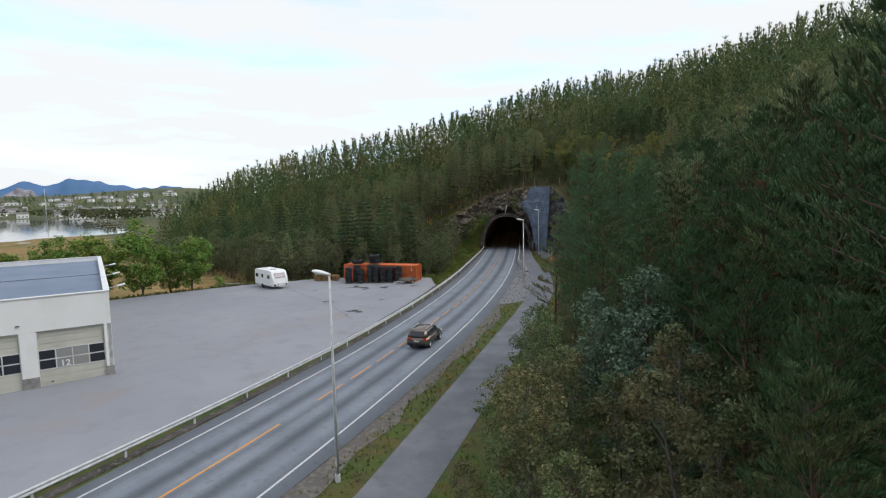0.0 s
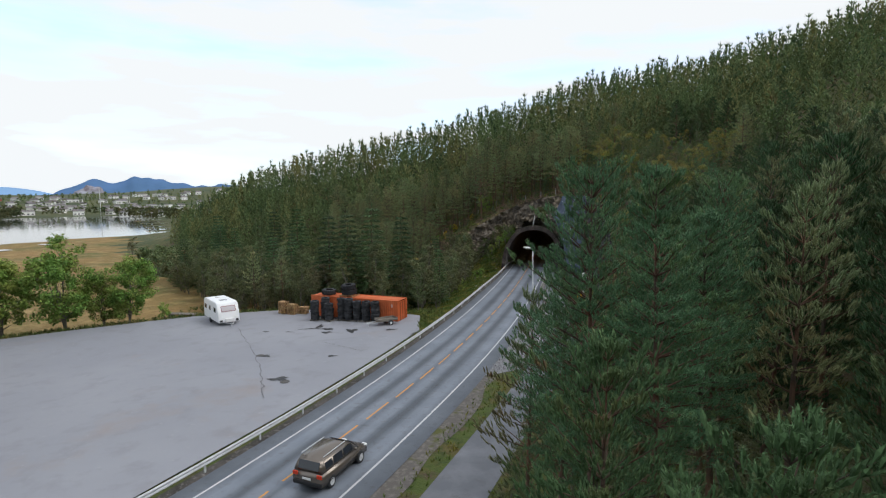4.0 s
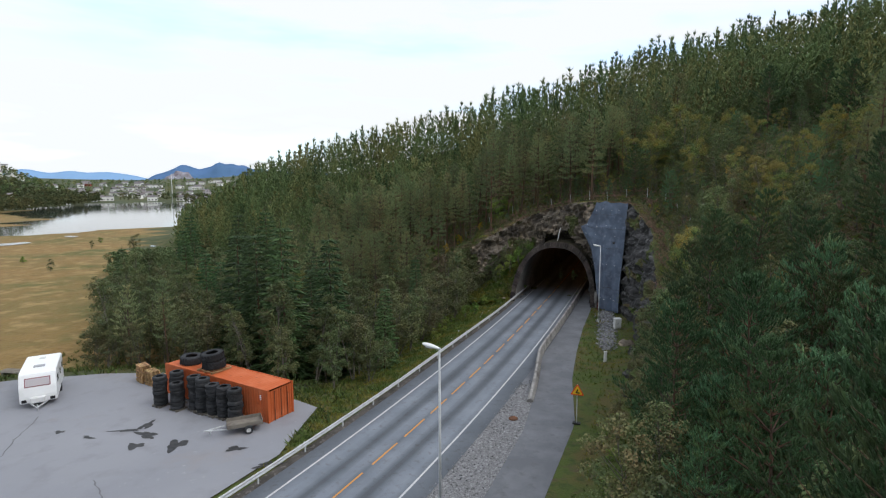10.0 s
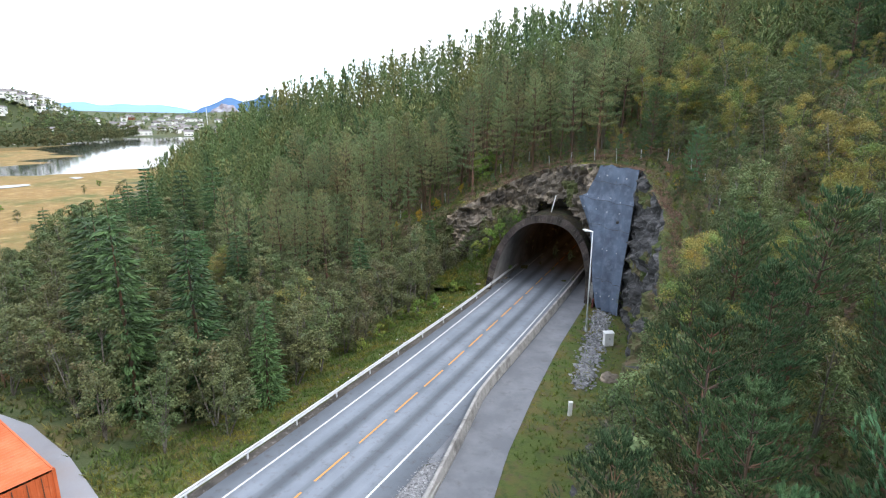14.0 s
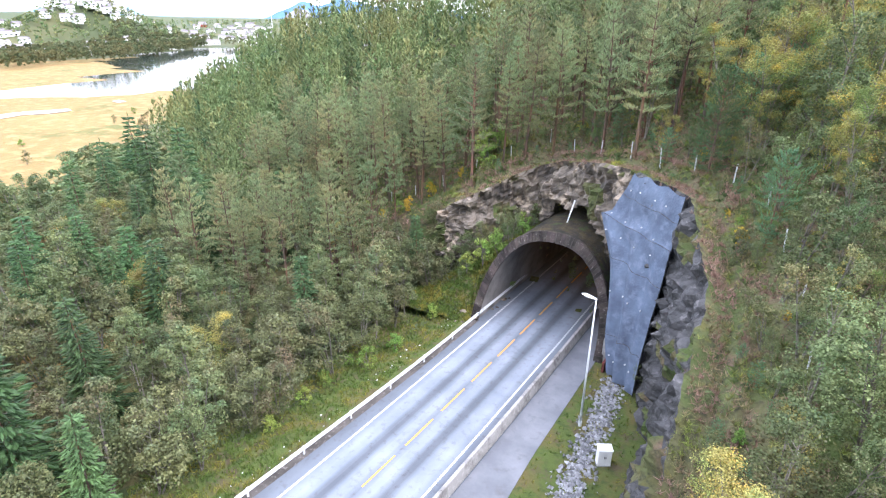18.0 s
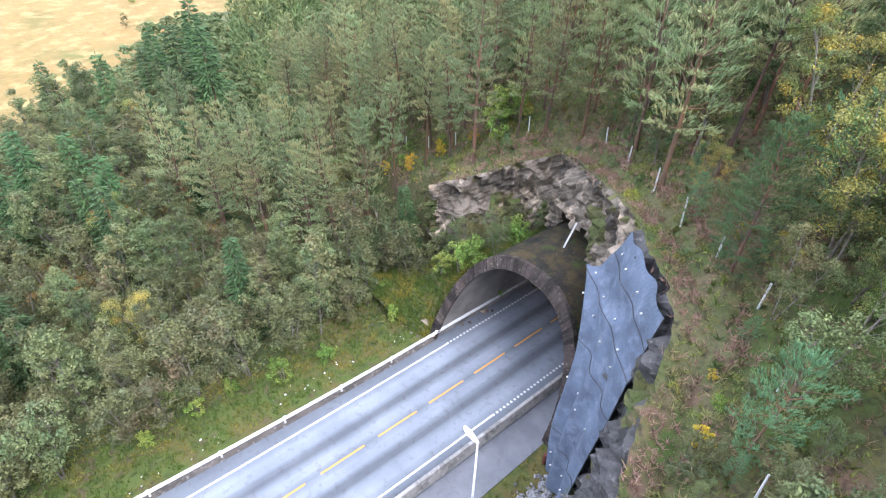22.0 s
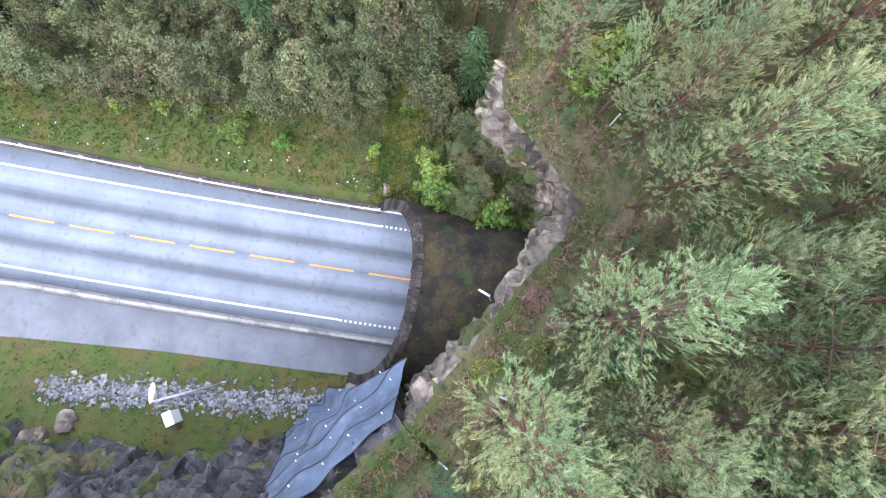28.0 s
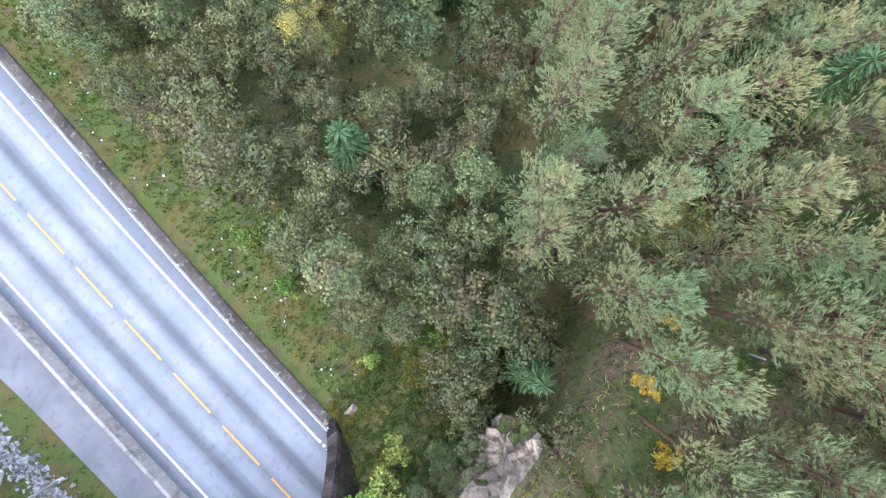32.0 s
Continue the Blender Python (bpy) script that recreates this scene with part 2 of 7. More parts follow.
GREY_LEAF = mat("grey_green_leaves", (0.126, 0.138, 0.055), 0.65, [((0.135, 0.108, 0.058), 0.2, 0.52, 0.66), ((0.1, 0.13, 0.068), 0.9, 0.45, 0.7)], rand=0.25, island=0.4, trans=0.22)
BRIGHT_LEAF = mat("bright_green_leaves", (0.16, 0.27, 0.055), 0.65, [((0.25, 0.3, 0.07), 0.5, 0.45, 0.6)], rand=0.25, island=0.45, trans=0.35)
ROAD_LEAF = mat("dull_birch_leaves", (0.12, 0.148, 0.058), 0.65, [((0.15, 0.125, 0.06), 0.18, 0.52, 0.66), ((0.07, 0.118, 0.055), 0.9, 0.45, 0.7)], rand=0.3, island=0.4, trans=0.2)
SILVER_LEAF = mat("silvery_willow_leaves", (0.1, 0.16, 0.105), 0.6, [((0.14, 0.2, 0.13), 1.5, 0.45, 0.65)], rand=0.1, island=0.4, trans=0.2)
GOLD_LEAF = mat("golden_leaves", (0.5, 0.34, 0.03), 0.65, [((0.36, 0.3, 0.05), 1.5, 0.45, 0.65)], rand=0.15, island=0.4, trans=0.3)
BARK = mat("pine_bark", (0.16, 0.09, 0.055), 0.9, [((0.09, 0.07, 0.055), 0.6, 0.4, 0.6)], bump=0.8, bump_scale=15, rand=0.25)
BIRCH_BARK = mat("birch_bark", (0.17, 0.155, 0.13), 0.85, [((0.08, 0.07, 0.06), 4, 0.52, 0.62)], rand=0.3)
WOODS = mat("distant_woods", (0.15, 0.215, 0.085), 0.8, [((0.23, 0.235, 0.09), 0.06, 0.45, 0.6), ((0.06, 0.11, 0.05), 0.15, 0.5, 0.65), ((0.15, 0.115, 0.045), 0.11, 0.6, 0.7)], island=0.4, trans=0.2)
MARSH_BUSH = mat("marsh_scrub", (0.075, 0.095, 0.04), 0.8, [((0.13, 0.12, 0.05), 0.05, 0.45, 0.6)], island=0.4, trans=0.2)

# ---- builders ----


def mesh(name, verts, faces, material=None, smooth=False, uv=None):
    me = bpy.data.meshes.new(name)
    me.from_pydata([tuple(v) for v in verts] if not isinstance(verts, np.ndarray) else verts.tolist(), [], faces if not isinstance(faces, np.ndarray) else faces.tolist())
    if material:
        me.materials.append(material)
    if smooth:
        me.polygons.foreach_set("use_smooth", [True] * len(me.polygons))
    if uv is not None:
        layer = me.uv_layers.new(name="UVMap")
        idx = np.empty(len(me.loops), dtype=np.int32)
        me.loops.foreach_get("vertex_index", idx)
        layer.data.foreach_set("uv", np.asarray(uv, dtype=np.float32)[idx].ravel())
    me.update()
    return me


def part(name, bm, material=None, parent=None, label="", smooth=False):
    """One mesh object, from a bmesh or a mesh, under a thing or a part."""
    if isinstance(bm, bmesh.types.BMesh):
        me = bpy.data.meshes.new(name)
        bm.to_mesh(me)
        bm.free()
        me.materials.append(material)
        if smooth:
            me.polygons.foreach_set("use_smooth", [True] * len(me.polygons))
    else:
        me = bm
        if material and not me.materials:
            me.materials.append(material)
    ob = new(name, me)
    ob.parent = parent
    return tagged(ob, label)


def box(sx, sy, sz, at=(0, 0, 0), bevel=0.0, turn=(0, 0, 0), bm=None):
    bm = bm or bmesh.new()
    r = bmesh.ops.create_cube(bm, size=1.0, matrix=pose(*at, *turn) @ Matrix.Diagonal((sx, sy, sz, 1)))
    if bevel:
        edges = list({e for v in r["verts"] for e in v.link_edges})
        bmesh.ops.bevel(bm, geom=edges, offset=bevel, segments=2, affect="EDGES", profile=0.5)
    return bm


def tube(r1, r2, h, at=(0, 0, 0), turn=(0, 0, 0), sides=12, bm=None):
    """A tapered cylinder that stands on at."""
    bm = bm or bmesh.new()
    bmesh.ops.create_cone(bm, cap_ends=True, segments=sides, radius1=r1, radius2=r2, depth=h, matrix=pose(*at, *turn) @ Matrix.Translation((0, 0, h / 2)))
    return bm


def empty(name, m, label, category, group="", kind=""):
    ob = new(name)
    ob.empty_display_size = 0.3
    ob.matrix_world = m
    return tagged(ob, label, category, group, kind)


# ---- plan ----
# the road's middle line: x for each y
_ry = np.array([-60, -40, -15, 0, 12, 26.3, 34, 43, 50, 63, 72, 81, 90, 110, 130, 150, 200.0])
_rx = np.array([-57, -44, -30, -22.6, -17, -10.8, -7.5, -4.1, -1.8, 1.9, 4.5, 6.6, 8.4, 12.15, 15.2, 18.0, 24.5])
ROAD_FIT = np.polynomial.Polynomial.fit(_ry, _rx, 7)
ROAD_SLOPE = ROAD_FIT.deriv()


def road(y, q=0.0):
    """The point q metres to the right of the road's middle, at the row y."""
    k = ROAD_SLOPE(y)
    n = np.sqrt(1 + k * k)
    return ROAD_FIT(y) + q / n, y - q * k / n


def across(x, y):
    """Metres to the right of the road's middle."""
    k = ROAD_SLOPE(np.clip(y, -60, 200))
    return (x - ROAD_FIT(np.clip(y, -60, 200))) / np.sqrt(1 + k * k)


# foot of the hill and of the rock cut: x, y, height of its upper edge
CUT = np.array([(-150, 260, -2.6), (-110, 205, -2.6), (-75, 160, -2.6), (-50, 145, -2.6), (-30, 139, -2.2), (-10, 137, 1.4), (0, 136, 5), (7, 135.8, 9), (13, 139, 12), (16.5, 136.2, 13.2), (19.3, 133.8, 14),
                (22.5, 131, 14.2), (26.3, 126.3, 14), (28.0, 118, 11), (27, 108, 6.5), (25, 98, 2.5), (22.5, 80, 0.6), (16, 62, 0.3), (11, 48, 0.2), (6, 34, 0.1), (3.2, 25, 0), (-7, 5, -0.2), (-24, -28, -0.4), (-50, -70, -0.8)])
RIDGE = np.array([(-160, -6), (-110, 4), (-78, 14), (-57, 16.8), (-29, 22.4), (15, 32.2), (25, 36.8), (40, 41.3), (63, 42), (104, 50.5), (158, 62), (400, 92)])
LAKE = np.array([(-205, 180), (-211, 201), (-209, 211), (-215, 225), (-201, 222), (-188, 227), (-187, 239), (-203, 258), (-199, 263), (-181, 253), (-168, 258), (-185, 312), (-300, 451), (-440, 610), (-520, 600), (-487, 546), (-437, 455), (-351, 350), (-290, 328), (-260, 282), (-243, 258), (-235, 226), (-231, 205), (-225, 180)])
LOT = np.array([road(y, -6.0) for y in (-8, 5, 15, 25, 35, 45, 55, 65, 72, 79)] + [(-0.2, 84), (-0.6, 87.5), (-6, 90), (-12, 92), (-19.5, 93), (-25, 92), (-31, 89.5), (-36, 86), (-42.5, 81), (-60, 66), (-85, 30), (-62, -20)])


def cut_distance(x, y):
    """Signed distance from the foot line (hill side positive) and the cut's height at the nearest place of it."""
    best = np.full(x.shape, 1e9)
    side, high = np.zeros(x.shape), np.zeros(x.shape)
    for a, b in zip(CUT[:-1], CUT[1:]):
        dx, dy = b[0] - a[0], b[1] - a[1]
        k = np.clip(((x - a[0]) * dx + (y - a[1]) * dy) / (dx * dx + dy * dy), 0, 1)
        px, py = a[0] + k * dx, a[1] + k * dy
        d = np.hypot(x - px, y - py)
        s = dx * (y - py) - dy * (x - px)
        m = d < best
        best, side, high = np.where(m, d, best), np.where(m, s, side), np.where(m, a[2] + k * (b[2] - a[2]), high)
    return np.where(side > 0, best, -best), high


def inside(poly, x, y):
    r = np.zeros(x.shape, bool)
    for (ax, ay), (bx, by) in zip(poly, np.roll(poly, -1, axis=0)):
        with np.errstate(divide="ignore", invalid="ignore"):
            r ^= ((ay > y) != (by > y)) & (x < (bx - ax) * (y - ay) / (by - ay) + ax)
    return r


def edge_distance(poly, x, y):
    best = np.full(x.shape, 1e9)
    for a, b in zip(poly, np.roll(poly, -1, axis=0)):
        d = b - a
        k = np.clip(((x - a[0]) * d[0] + (y - a[1]) * d[1]) / (d @ d), 0, 1)
        best = np.minimum(best, np.hypot(x - a[0] - k * d[0], y - a[1] - k * d[1]))
    return best


def smooth(a, b, v):
    k = np.clip((v - a) / (b - a), 0, 1)
    return k * k * (3 - 2 * k)


def wave(x, y, s):
    """Cheap smooth unevenness, about -1 to 1."""
    return (np.sin(x / s + 1.3 * np.sin(y / s * 0.7)) + np.sin(y / s * 1.1 + 1.7 * np.sin(x / s * 0.6 + 2))) / 2


def lot_height(x, y):
    q = across(x, y)
    return np.clip(0.1 - 0.033 * (-q - 8.0), -0.8, 0.05)


def height(x, y):
    """The ground's height."""
    x, y = np.asarray(x, float), np.asarray(y, float)
    q = across(x, y)
    d, c = cut_distance(x, y)
    left = np.where(q < -5.2, -0.22 * (-q - 5.2), 0) - 0.06
    left = np.maximum(left, -2.7 + 0.12 * wave(x, y, 9.0))
    lot_in = inside(LOT, x, y)
    near = edge_distance(LOT, x, y)
    lot = lot_height(x, y) - 0.06
    w = np.where(lot_in, 1.0, 1 - smooth(0.3, 9.0, near))
    low = np.where((y < 110) & (q < -5.0), w * np.where(lot_in, lot - 0.04, np.maximum(lot - 0.04, left * 0 + lot - 0.04)) + (1 - w) * left, left)
    right = np.where(q > 10, np.minimum(0.05 * (q - 10), 0.6), 0) - 0.06
    low = np.where(q > 0, right, low)
    rise = np.where(d > 0, c + np.interp(x, [-70, -25, 15, 38, 62], [0.62, 0.58, 0.43, 0.5, 0.45]) * d + np.minimum(d, 6) / 6 * 0.5 * wave(x, y, 4.5), 0)
    cap = np.interp(x, RIDGE[:, 0], RIDGE[:, 1]) + 1.0 * wave(x, y, 12.0) + np.maximum(y - 190, 0) * -0.03
    cap = np.where(y < 120, 1e3, cap)
    hill = np.minimum(rise, np.maximum(cap, low))
    k = smooth(0.2, 1.5, d)
    h = low * (1 - k) + np.where(d > 0, hill, c) * k
    lake_in = inside(LAKE, x, y)
    h = np.where(lake_in, -3.05 - smooth(0, 12, edge_distance(LAKE, x, y)) * 1.2, h)
    # rising land beyond the lake
    r = np.hypot(x + 30, y)
    az = np.degrees(np.arctan2(-(x - 0), y))
    far = smooth(700, 1500, r) * 34 * smooth(10, 25, az) * (1 + 0.5 * wave(x, y, 170.0))
    knoll = 46 * np.exp(-(((x + 700) / 75) ** 2 + ((y - 560) / 75) ** 2))
    h = np.where(lake_in, h, h + np.where(h < 0, far + knoll, 0))
    return h


def ground_z(x, y):
    return float(height(np.array([x]), np.array([y]))[0])


# the tunnel's axis: middle of the mouth, and the way in
MOUTH, IN = np.array([16.0, 127.6]), np.array([0.15, 0.9887])
SIDE = np.array([IN[1], -IN[0]])


def tunnel(a, along, z):
    """a metres to the right of the tunnel's middle, along metres behind the mouth."""
    p = MOUTH + SIDE * a + IN * along
    return (p[0], p[1], z)


def arch(phi, w, h):
    """Cross-section of the vault: phi from 0 (right foot) to pi."""
    c, s = math.cos(phi), math.sin(phi)
    return w * math.copysign(abs(c) ** 0.82, c), h * s ** 0.92


# ---- ground ----
def axis(lo, hi, fine_lo, fine_hi, step, grow=1.16):
    mid = list(np.arange(fine_lo, fine_hi + 1e-6, step))
    a, s = [], step
    while (a[-1] if a else fine_lo) > lo:
        s *= grow
        a.append((a[-1] if a else fine_lo) - s)
    b, s = [], step
    while (b[-1] if b else fine_hi) < hi:
        s *= grow
        b.append((b[-1] if b else fine_hi) + s)
    return np.array(a[::-1] + mid + b)


gx, gy = axis(-4300, 4300, -64, 50, 0.9), axis(-2500, 4400, 14, 150, 0.9)
GX, GY = np.meshgrid(gx, gy)
GZ = height(GX, GY)
nx, ny = len(gx), len(gy)
verts = np.stack([GX, GY, GZ], -1).reshape(-1, 3)
jj, ii = np.meshgrid(np.arange(ny - 1), np.arange(nx - 1), indexing="ij")
f = np.stack([jj * nx + ii, jj * nx + ii + 1, (jj + 1) * nx + ii + 1, (jj + 1) * nx + ii], -1).reshape(-1, 4)
fz = verts[f][:, :, 2]
fc = verts[f].mean(1)
ta = (fc[:, :2] - MOUTH) @ SIDE
tl = (fc[:, :2] - MOUTH) @ IN
f = f[~((np.abs(ta) < 6.4) & (tl > -1) & (tl < 16) & (fz.max(1) > 0.4) & (fz.min(1) < 9.6))]
ground = part("ground", mesh("ground", verts, f, GROUND, smooth=True))
tagged(ground, "hilly ground with grass, moss and brown marsh", "ground", kind="structure")
gm = ground.data.materials[0]
MARSH = mat("marsh_grass", (0.25, 0.155, 0.055), 0.95, [((0.19, 0.14, 0.048), 0.03, 0.42, 0.6), ((0.11, 0.115, 0.033), 0.045, 0.52, 0.66), ((0.17, 0.11, 0.04), 0.9, 0.5, 0.7), ((0.34, 0.24, 0.1), 0.25, 0.5, 0.7)], bump=0.9, bump_scale=1.5)
VERGE = mat("verge_grass", (0.07, 0.095, 0.022), 0.95, [((0.1, 0.085, 0.03), 0.5, 0.45, 0.62), ((0.04, 0.06, 0.017), 1.6, 0.5, 0.7), ((0.085, 0.065, 0.04), 0.9, 0.55, 0.68)], bump=0.9, bump_scale=8)
FAR_LAND = mat("distant_land", (0.06, 0.075, 0.03), 0.95, [((0.1, 0.1, 0.04), 0.01, 0.45, 0.6), ((0.04, 0.06, 0.03), 0.02, 0.5, 0.65)])
SCRUB_GROUND = mat("scrub_ground", (0.06, 0.075, 0.03), 0.95, [((0.12, 0.10, 0.04), 0.2, 0.45, 0.62), ((0.04, 0.06, 0.02), 0.7, 0.5, 0.68)], bump=0.9, bump_scale=5)
for m in (MARSH, VERGE, FAR_LAND, SCRUB_GROUND):
    ground.data.materials.append(m)
fc = verts[f].mean(1)
fq = across(fc[:, 0], fc[:, 1])
fd, _ = cut_distance(fc[:, 0], fc[:, 1])
slot = np.zeros(len(f), np.int32)
jitter = 1.2 * wave(fc[:, 0], fc[:, 1], 1.7)
slot[(fd < -0.5)] = 4
slot[(fd < -12 + 6 * wave(fc[:, 0], fc[:, 1], 7)) & (fc[:, 2] < -2.2) & (fq < -30)] = 1
slot[(np.abs(fq) < 9.5 + jitter) & (fd < -0.5)] = 2
slot[(fq > 0) & (fd < 1.2 + 1.2 * wave(fc[:, 0], fc[:, 1], 2.3))] = 2
slot[inside(LOT, fc[:, 0], fc[:, 1])] = 4
slot[np.hypot(fc[:, 0], fc[:, 1]) > 560] = 3
ground.data.polygons.foreach_set("material_index", slot)
lake = part("lake", mesh("lake", [(-560, 170, -2.95), (-160, 170, -2.95), (-160, 640, -2.95), (-560, 640, -2.95)], [(0, 1, 2, 3)], WATER))
tagged(lake, "still lake water mirroring the pale sky", "water", kind="structure")



def pool(name, pts, label):
    bm = bmesh.new()
    bm.faces.new([bm.verts.new((x, y, -2.5)) for x, y in pts])
    tagged(part(name, bm, WATER), label, "water", kind="structure")


pool("marsh_stream", [(-168, 170), (-165, 180), (-166.7, 186), (-162.4, 192), (-162.4, 199), (-167.5, 201), (-170, 196), (-173.6, 190), (-174, 181), (-178, 170)], "narrow stream winding through the marsh")
pool("marsh_pool_1", [(-172.1, 219.8), (-173, 223.3), (-167, 222), (-166.6, 218.4)], "small pool in the marsh grass")
pool("marsh_pool_2", [(-114.2, 198.4), (-115, 200.5), (-112.2, 199.2), (-111.3, 197.2)], "small pool in the marsh grass")

# ---- road, path, lot ----


def strip(name, rows, z=0.0, material=None, thick=0.0, parent=None):
    """A band: rows of (left x, left y, right x, right y), with u across and v along."""
    v, uv, dist = [], [], 0.0
    for i, r in enumerate(rows):
        if i:
            dist += math.hypot(r[0] - rows[i - 1][0], r[1] - rows[i - 1][1])
        half = math.hypot(r[2] - r[0], r[3] - r[1]) / 2
        for k, s in ((0, -1), (2, 1)):
            v.append((r[k], r[k + 1], z))
            uv.append((s * half, dist))
    fs = [(2 * i, 2 * i + 1, 2 * i + 3, 2 * i + 2) for i in range(len(rows) - 1)]
    return part(name, mesh(name, v, fs, material, uv=uv), None, parent)


def road_rows(y0, y1, q0, q1, step=1.5):
    return [(*road(y, q0), *road(y, q1)) for y in np.linspace(y0, y1, max(2, int((y1 - y0) / step)))]


ROAD = strip("road", road_rows(-58, 205, -4.6, 4.6), 0.0, ASPHALT)
tagged(ROAD, "two-lane asphalt road with light worn wheel tracks", "road", kind="structure")


def dash(y0, y1, q, w, material, name):
    ob = strip(name, road_rows(y0, y1, q - w / 2, q + w / 2, 3.0), 0.005, material, parent=ROAD)
    return ob


def line_half(y):
    return 3.3 + 0.022 * np.maximum(0, 46 - y)


for q, w in ((-3.32, 0.13), (3.32, 0.13)):
    ys = np.linspace(-58, 128.2 if q < 0 else 126.6, 120)
    s = math.copysign(1, q)
    strip("edge_line", [(*road(y, s * line_half(y) - w / 2), *road(y, s * line_half(y) + w / 2)) for y in ys], 0.005, WHITE_LINE, parent=ROAD)
    for k in range(60):
        y = (128.2 if q < 0 else 126.6) + 0.32 * k
        dash(y, y + 0.17, q, 0.16, WHITE_LINE, "edge_block")
dash(-58, 33.5, -0.35, 0.14, YELLOW_LINE, "centre_line")
kk = 0.9885
y_dash = 127.95 - 4 * kk * 24
while y_dash < 190:
    if y_dash > 34.0:
        dash(y_dash, y_dash + 3 * kk, -0.35 * float(smooth(72, 52, y_dash)), 0.12, YELLOW_LINE, "centre_dash")
    y_dash += 4 * kk

PATH_L = np.array([(-44, -40), (-26, -14), (-11, 8), (-2.6, 26), (1.9, 39.6), (9.3, 62), (12.9, 74.2), (15.2, 87.3), (15.75, 98), (16.3, 105.5), (17.9, 115), (20.2, 131), (22.2, 150)])
PATH_R = np.array([(-40, -43), (-22, -17), (-7.5, 7), (0.6, 26), (5.3, 40), (12.4, 62), (16.0, 74.2), (18.7, 89), (18.6, 98), (19.1, 105.5), (20.0, 115), (21.2, 124), (24.2, 150)])
py = np.linspace(-40, 150, 130)
prow = [(np.interp(y, PATH_L[:, 1], PATH_L[:, 0]), y, np.interp(y, PATH_R[:, 1], PATH_R[:, 0]), y) for y in py]
footpath = strip("footpath", prow, -0.02, PATH_ASPHALT)
tagged(footpath, "grey asphalt foot and cycle path beside the road", "path", kind="structure")
lot_v = [(x, y, float(lot_height(np.array([x]), np.array([y]))[0])) for x, y in LOT]
lot_bm = bmesh.new()
lot_bm.faces.new([lot_bm.verts.new(v) for v in lot_v])
bmesh.ops.triangulate(lot_bm, faces=lot_bm.faces)
bmesh.ops.subdivide_edges(lot_bm, edges=lot_bm.edges, cuts=5, use_grid_fill=True)
for v in lot_bm.verts:
    v.co.z = float(lot_height(np.array([v.co.x]), np.array([v.co.y]))[0])
parking = part("parking_lot", lot_bm, LOT_ASPHALT)
tagged(parking, "wide grey asphalt yard with cracks and oil stains", "parking lot", kind="structure")

# gravel bed between road and path
ROADSIDE = [(*road(y, 4.42), np.interp(y + 1, PATH_L[:, 1], PATH_L[:, 0]) - 0.01, y + 1) for y in np.linspace(67, 96, 24)]
bed = strip("gravel_bed", ROADSIDE, -0.03, GRAVEL)
tagged(bed, "grey gravel bed between road and footpath", "gravel", kind="structure")

SHOULDER = mat("gravel_shoulder", (0.12, 0.108, 0.098), 0.95, [((0.17, 0.155, 0.14), 3.0, 0.48, 0.62), ((0.09, 0.095, 0.03), 0.8, 0.56, 0.66)], bump=0.9, bump_scale=16)
shoulder = strip("gravel_shoulder", [(*road(y, 4.55), *road(y, 5.7 + 0.35 * float(wave(np.array(y), np.array(y * 0.3), 1.3)))) for y in np.linspace(-30, 67, 110)], -0.028, SHOULDER)
tagged(shoulder, "brown gravel shoulder along the road", "gravel", kind="structure")
gutter = strip("gutter", [(*road(y, 4.42), np.interp(y + 0.6, PATH_L[:, 1], PATH_L[:, 0]) + 0.02, y + 0.6) for y in np.linspace(96.2, 148, 40)], -0.024, PATH_ASPHALT)
tagged(gutter, "asphalt gutter under the concrete barrier", "gutter", kind="structure")

# ---- tunnel ----
RING = 25
lining_v, lining_f = [], []
depths = [0, 4, 8, 14, 22, 32, 44, 60]
for dpt in depths:
    for i in range(RING):
        phi = math.pi * i / (RING - 1)
        a, z = arch(phi, 5.45, 7.9)
        lining_v.append(tunnel(a, dpt + 3.6 * z / 8.6 * max(0, 1 - dpt / 4), z - 0.1))
for r in range(len(depths) - 1):
    for i in range(RING - 1):
        k = r * RING + i
        lining_f.append((k, k + RING, k + RING + 1, k + 1))
end = len(lining_v) - RING
lining_f.append(tuple(range(end, end + RING)))
vault = part("tunnel_lining", mesh("tunnel_lining", lining_v, lining_f, LINING, smooth=True))
tagged(vault, "dark sooty concrete lining of a road tunnel", "tunnel", kind="structure")
floor_row = [tunnel(-5.9, k, 0)[:2] + tunnel(5.9, k, 0)[:2] for k in np.linspace(6, 60, 20)]
tagged(strip("tunnel_floor", floor_row, -0.05, PATH_ASPHALT), "dark asphalt floor of the tunnel", "floor", kind="structure")
pit_row = [tunnel(-10.5, k, 0)[:2] + tunnel(10.5, k, 0)[:2] for k in np.linspace(3, 24, 12)]
tagged(strip("pit_floor", pit_row, -1.75, GROUND), "dark earth behind the portal", "ground", kind="structure")
hood_v, hood_f = [], []
# last row: unseen dark flange added so no sky shows past the vault
prof = [(5.45, 7.9, 0.0), (6.0, 8.55, 0.0), (6.0, 8.55, 5.0), (6.0, 8.55, 12.0), (14.0, 11.6, 12.4)]
for w, h, dpt in prof:
    for i in range(RING):
        a, z = arch(math.pi * i / (RING - 1), w, h)
        hood_v.append(tunnel(a, dpt + 3.6 * z / 8.6 * max(0, 1 - dpt / 5), z - 0.1))
for r in range(len(prof) - 1):
    for i in range(RING - 1):
        k = r * RING + i
        hood_f.append((k, k + 1, k + RING + 1, k + RING))
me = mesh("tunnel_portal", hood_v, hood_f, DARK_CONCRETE)
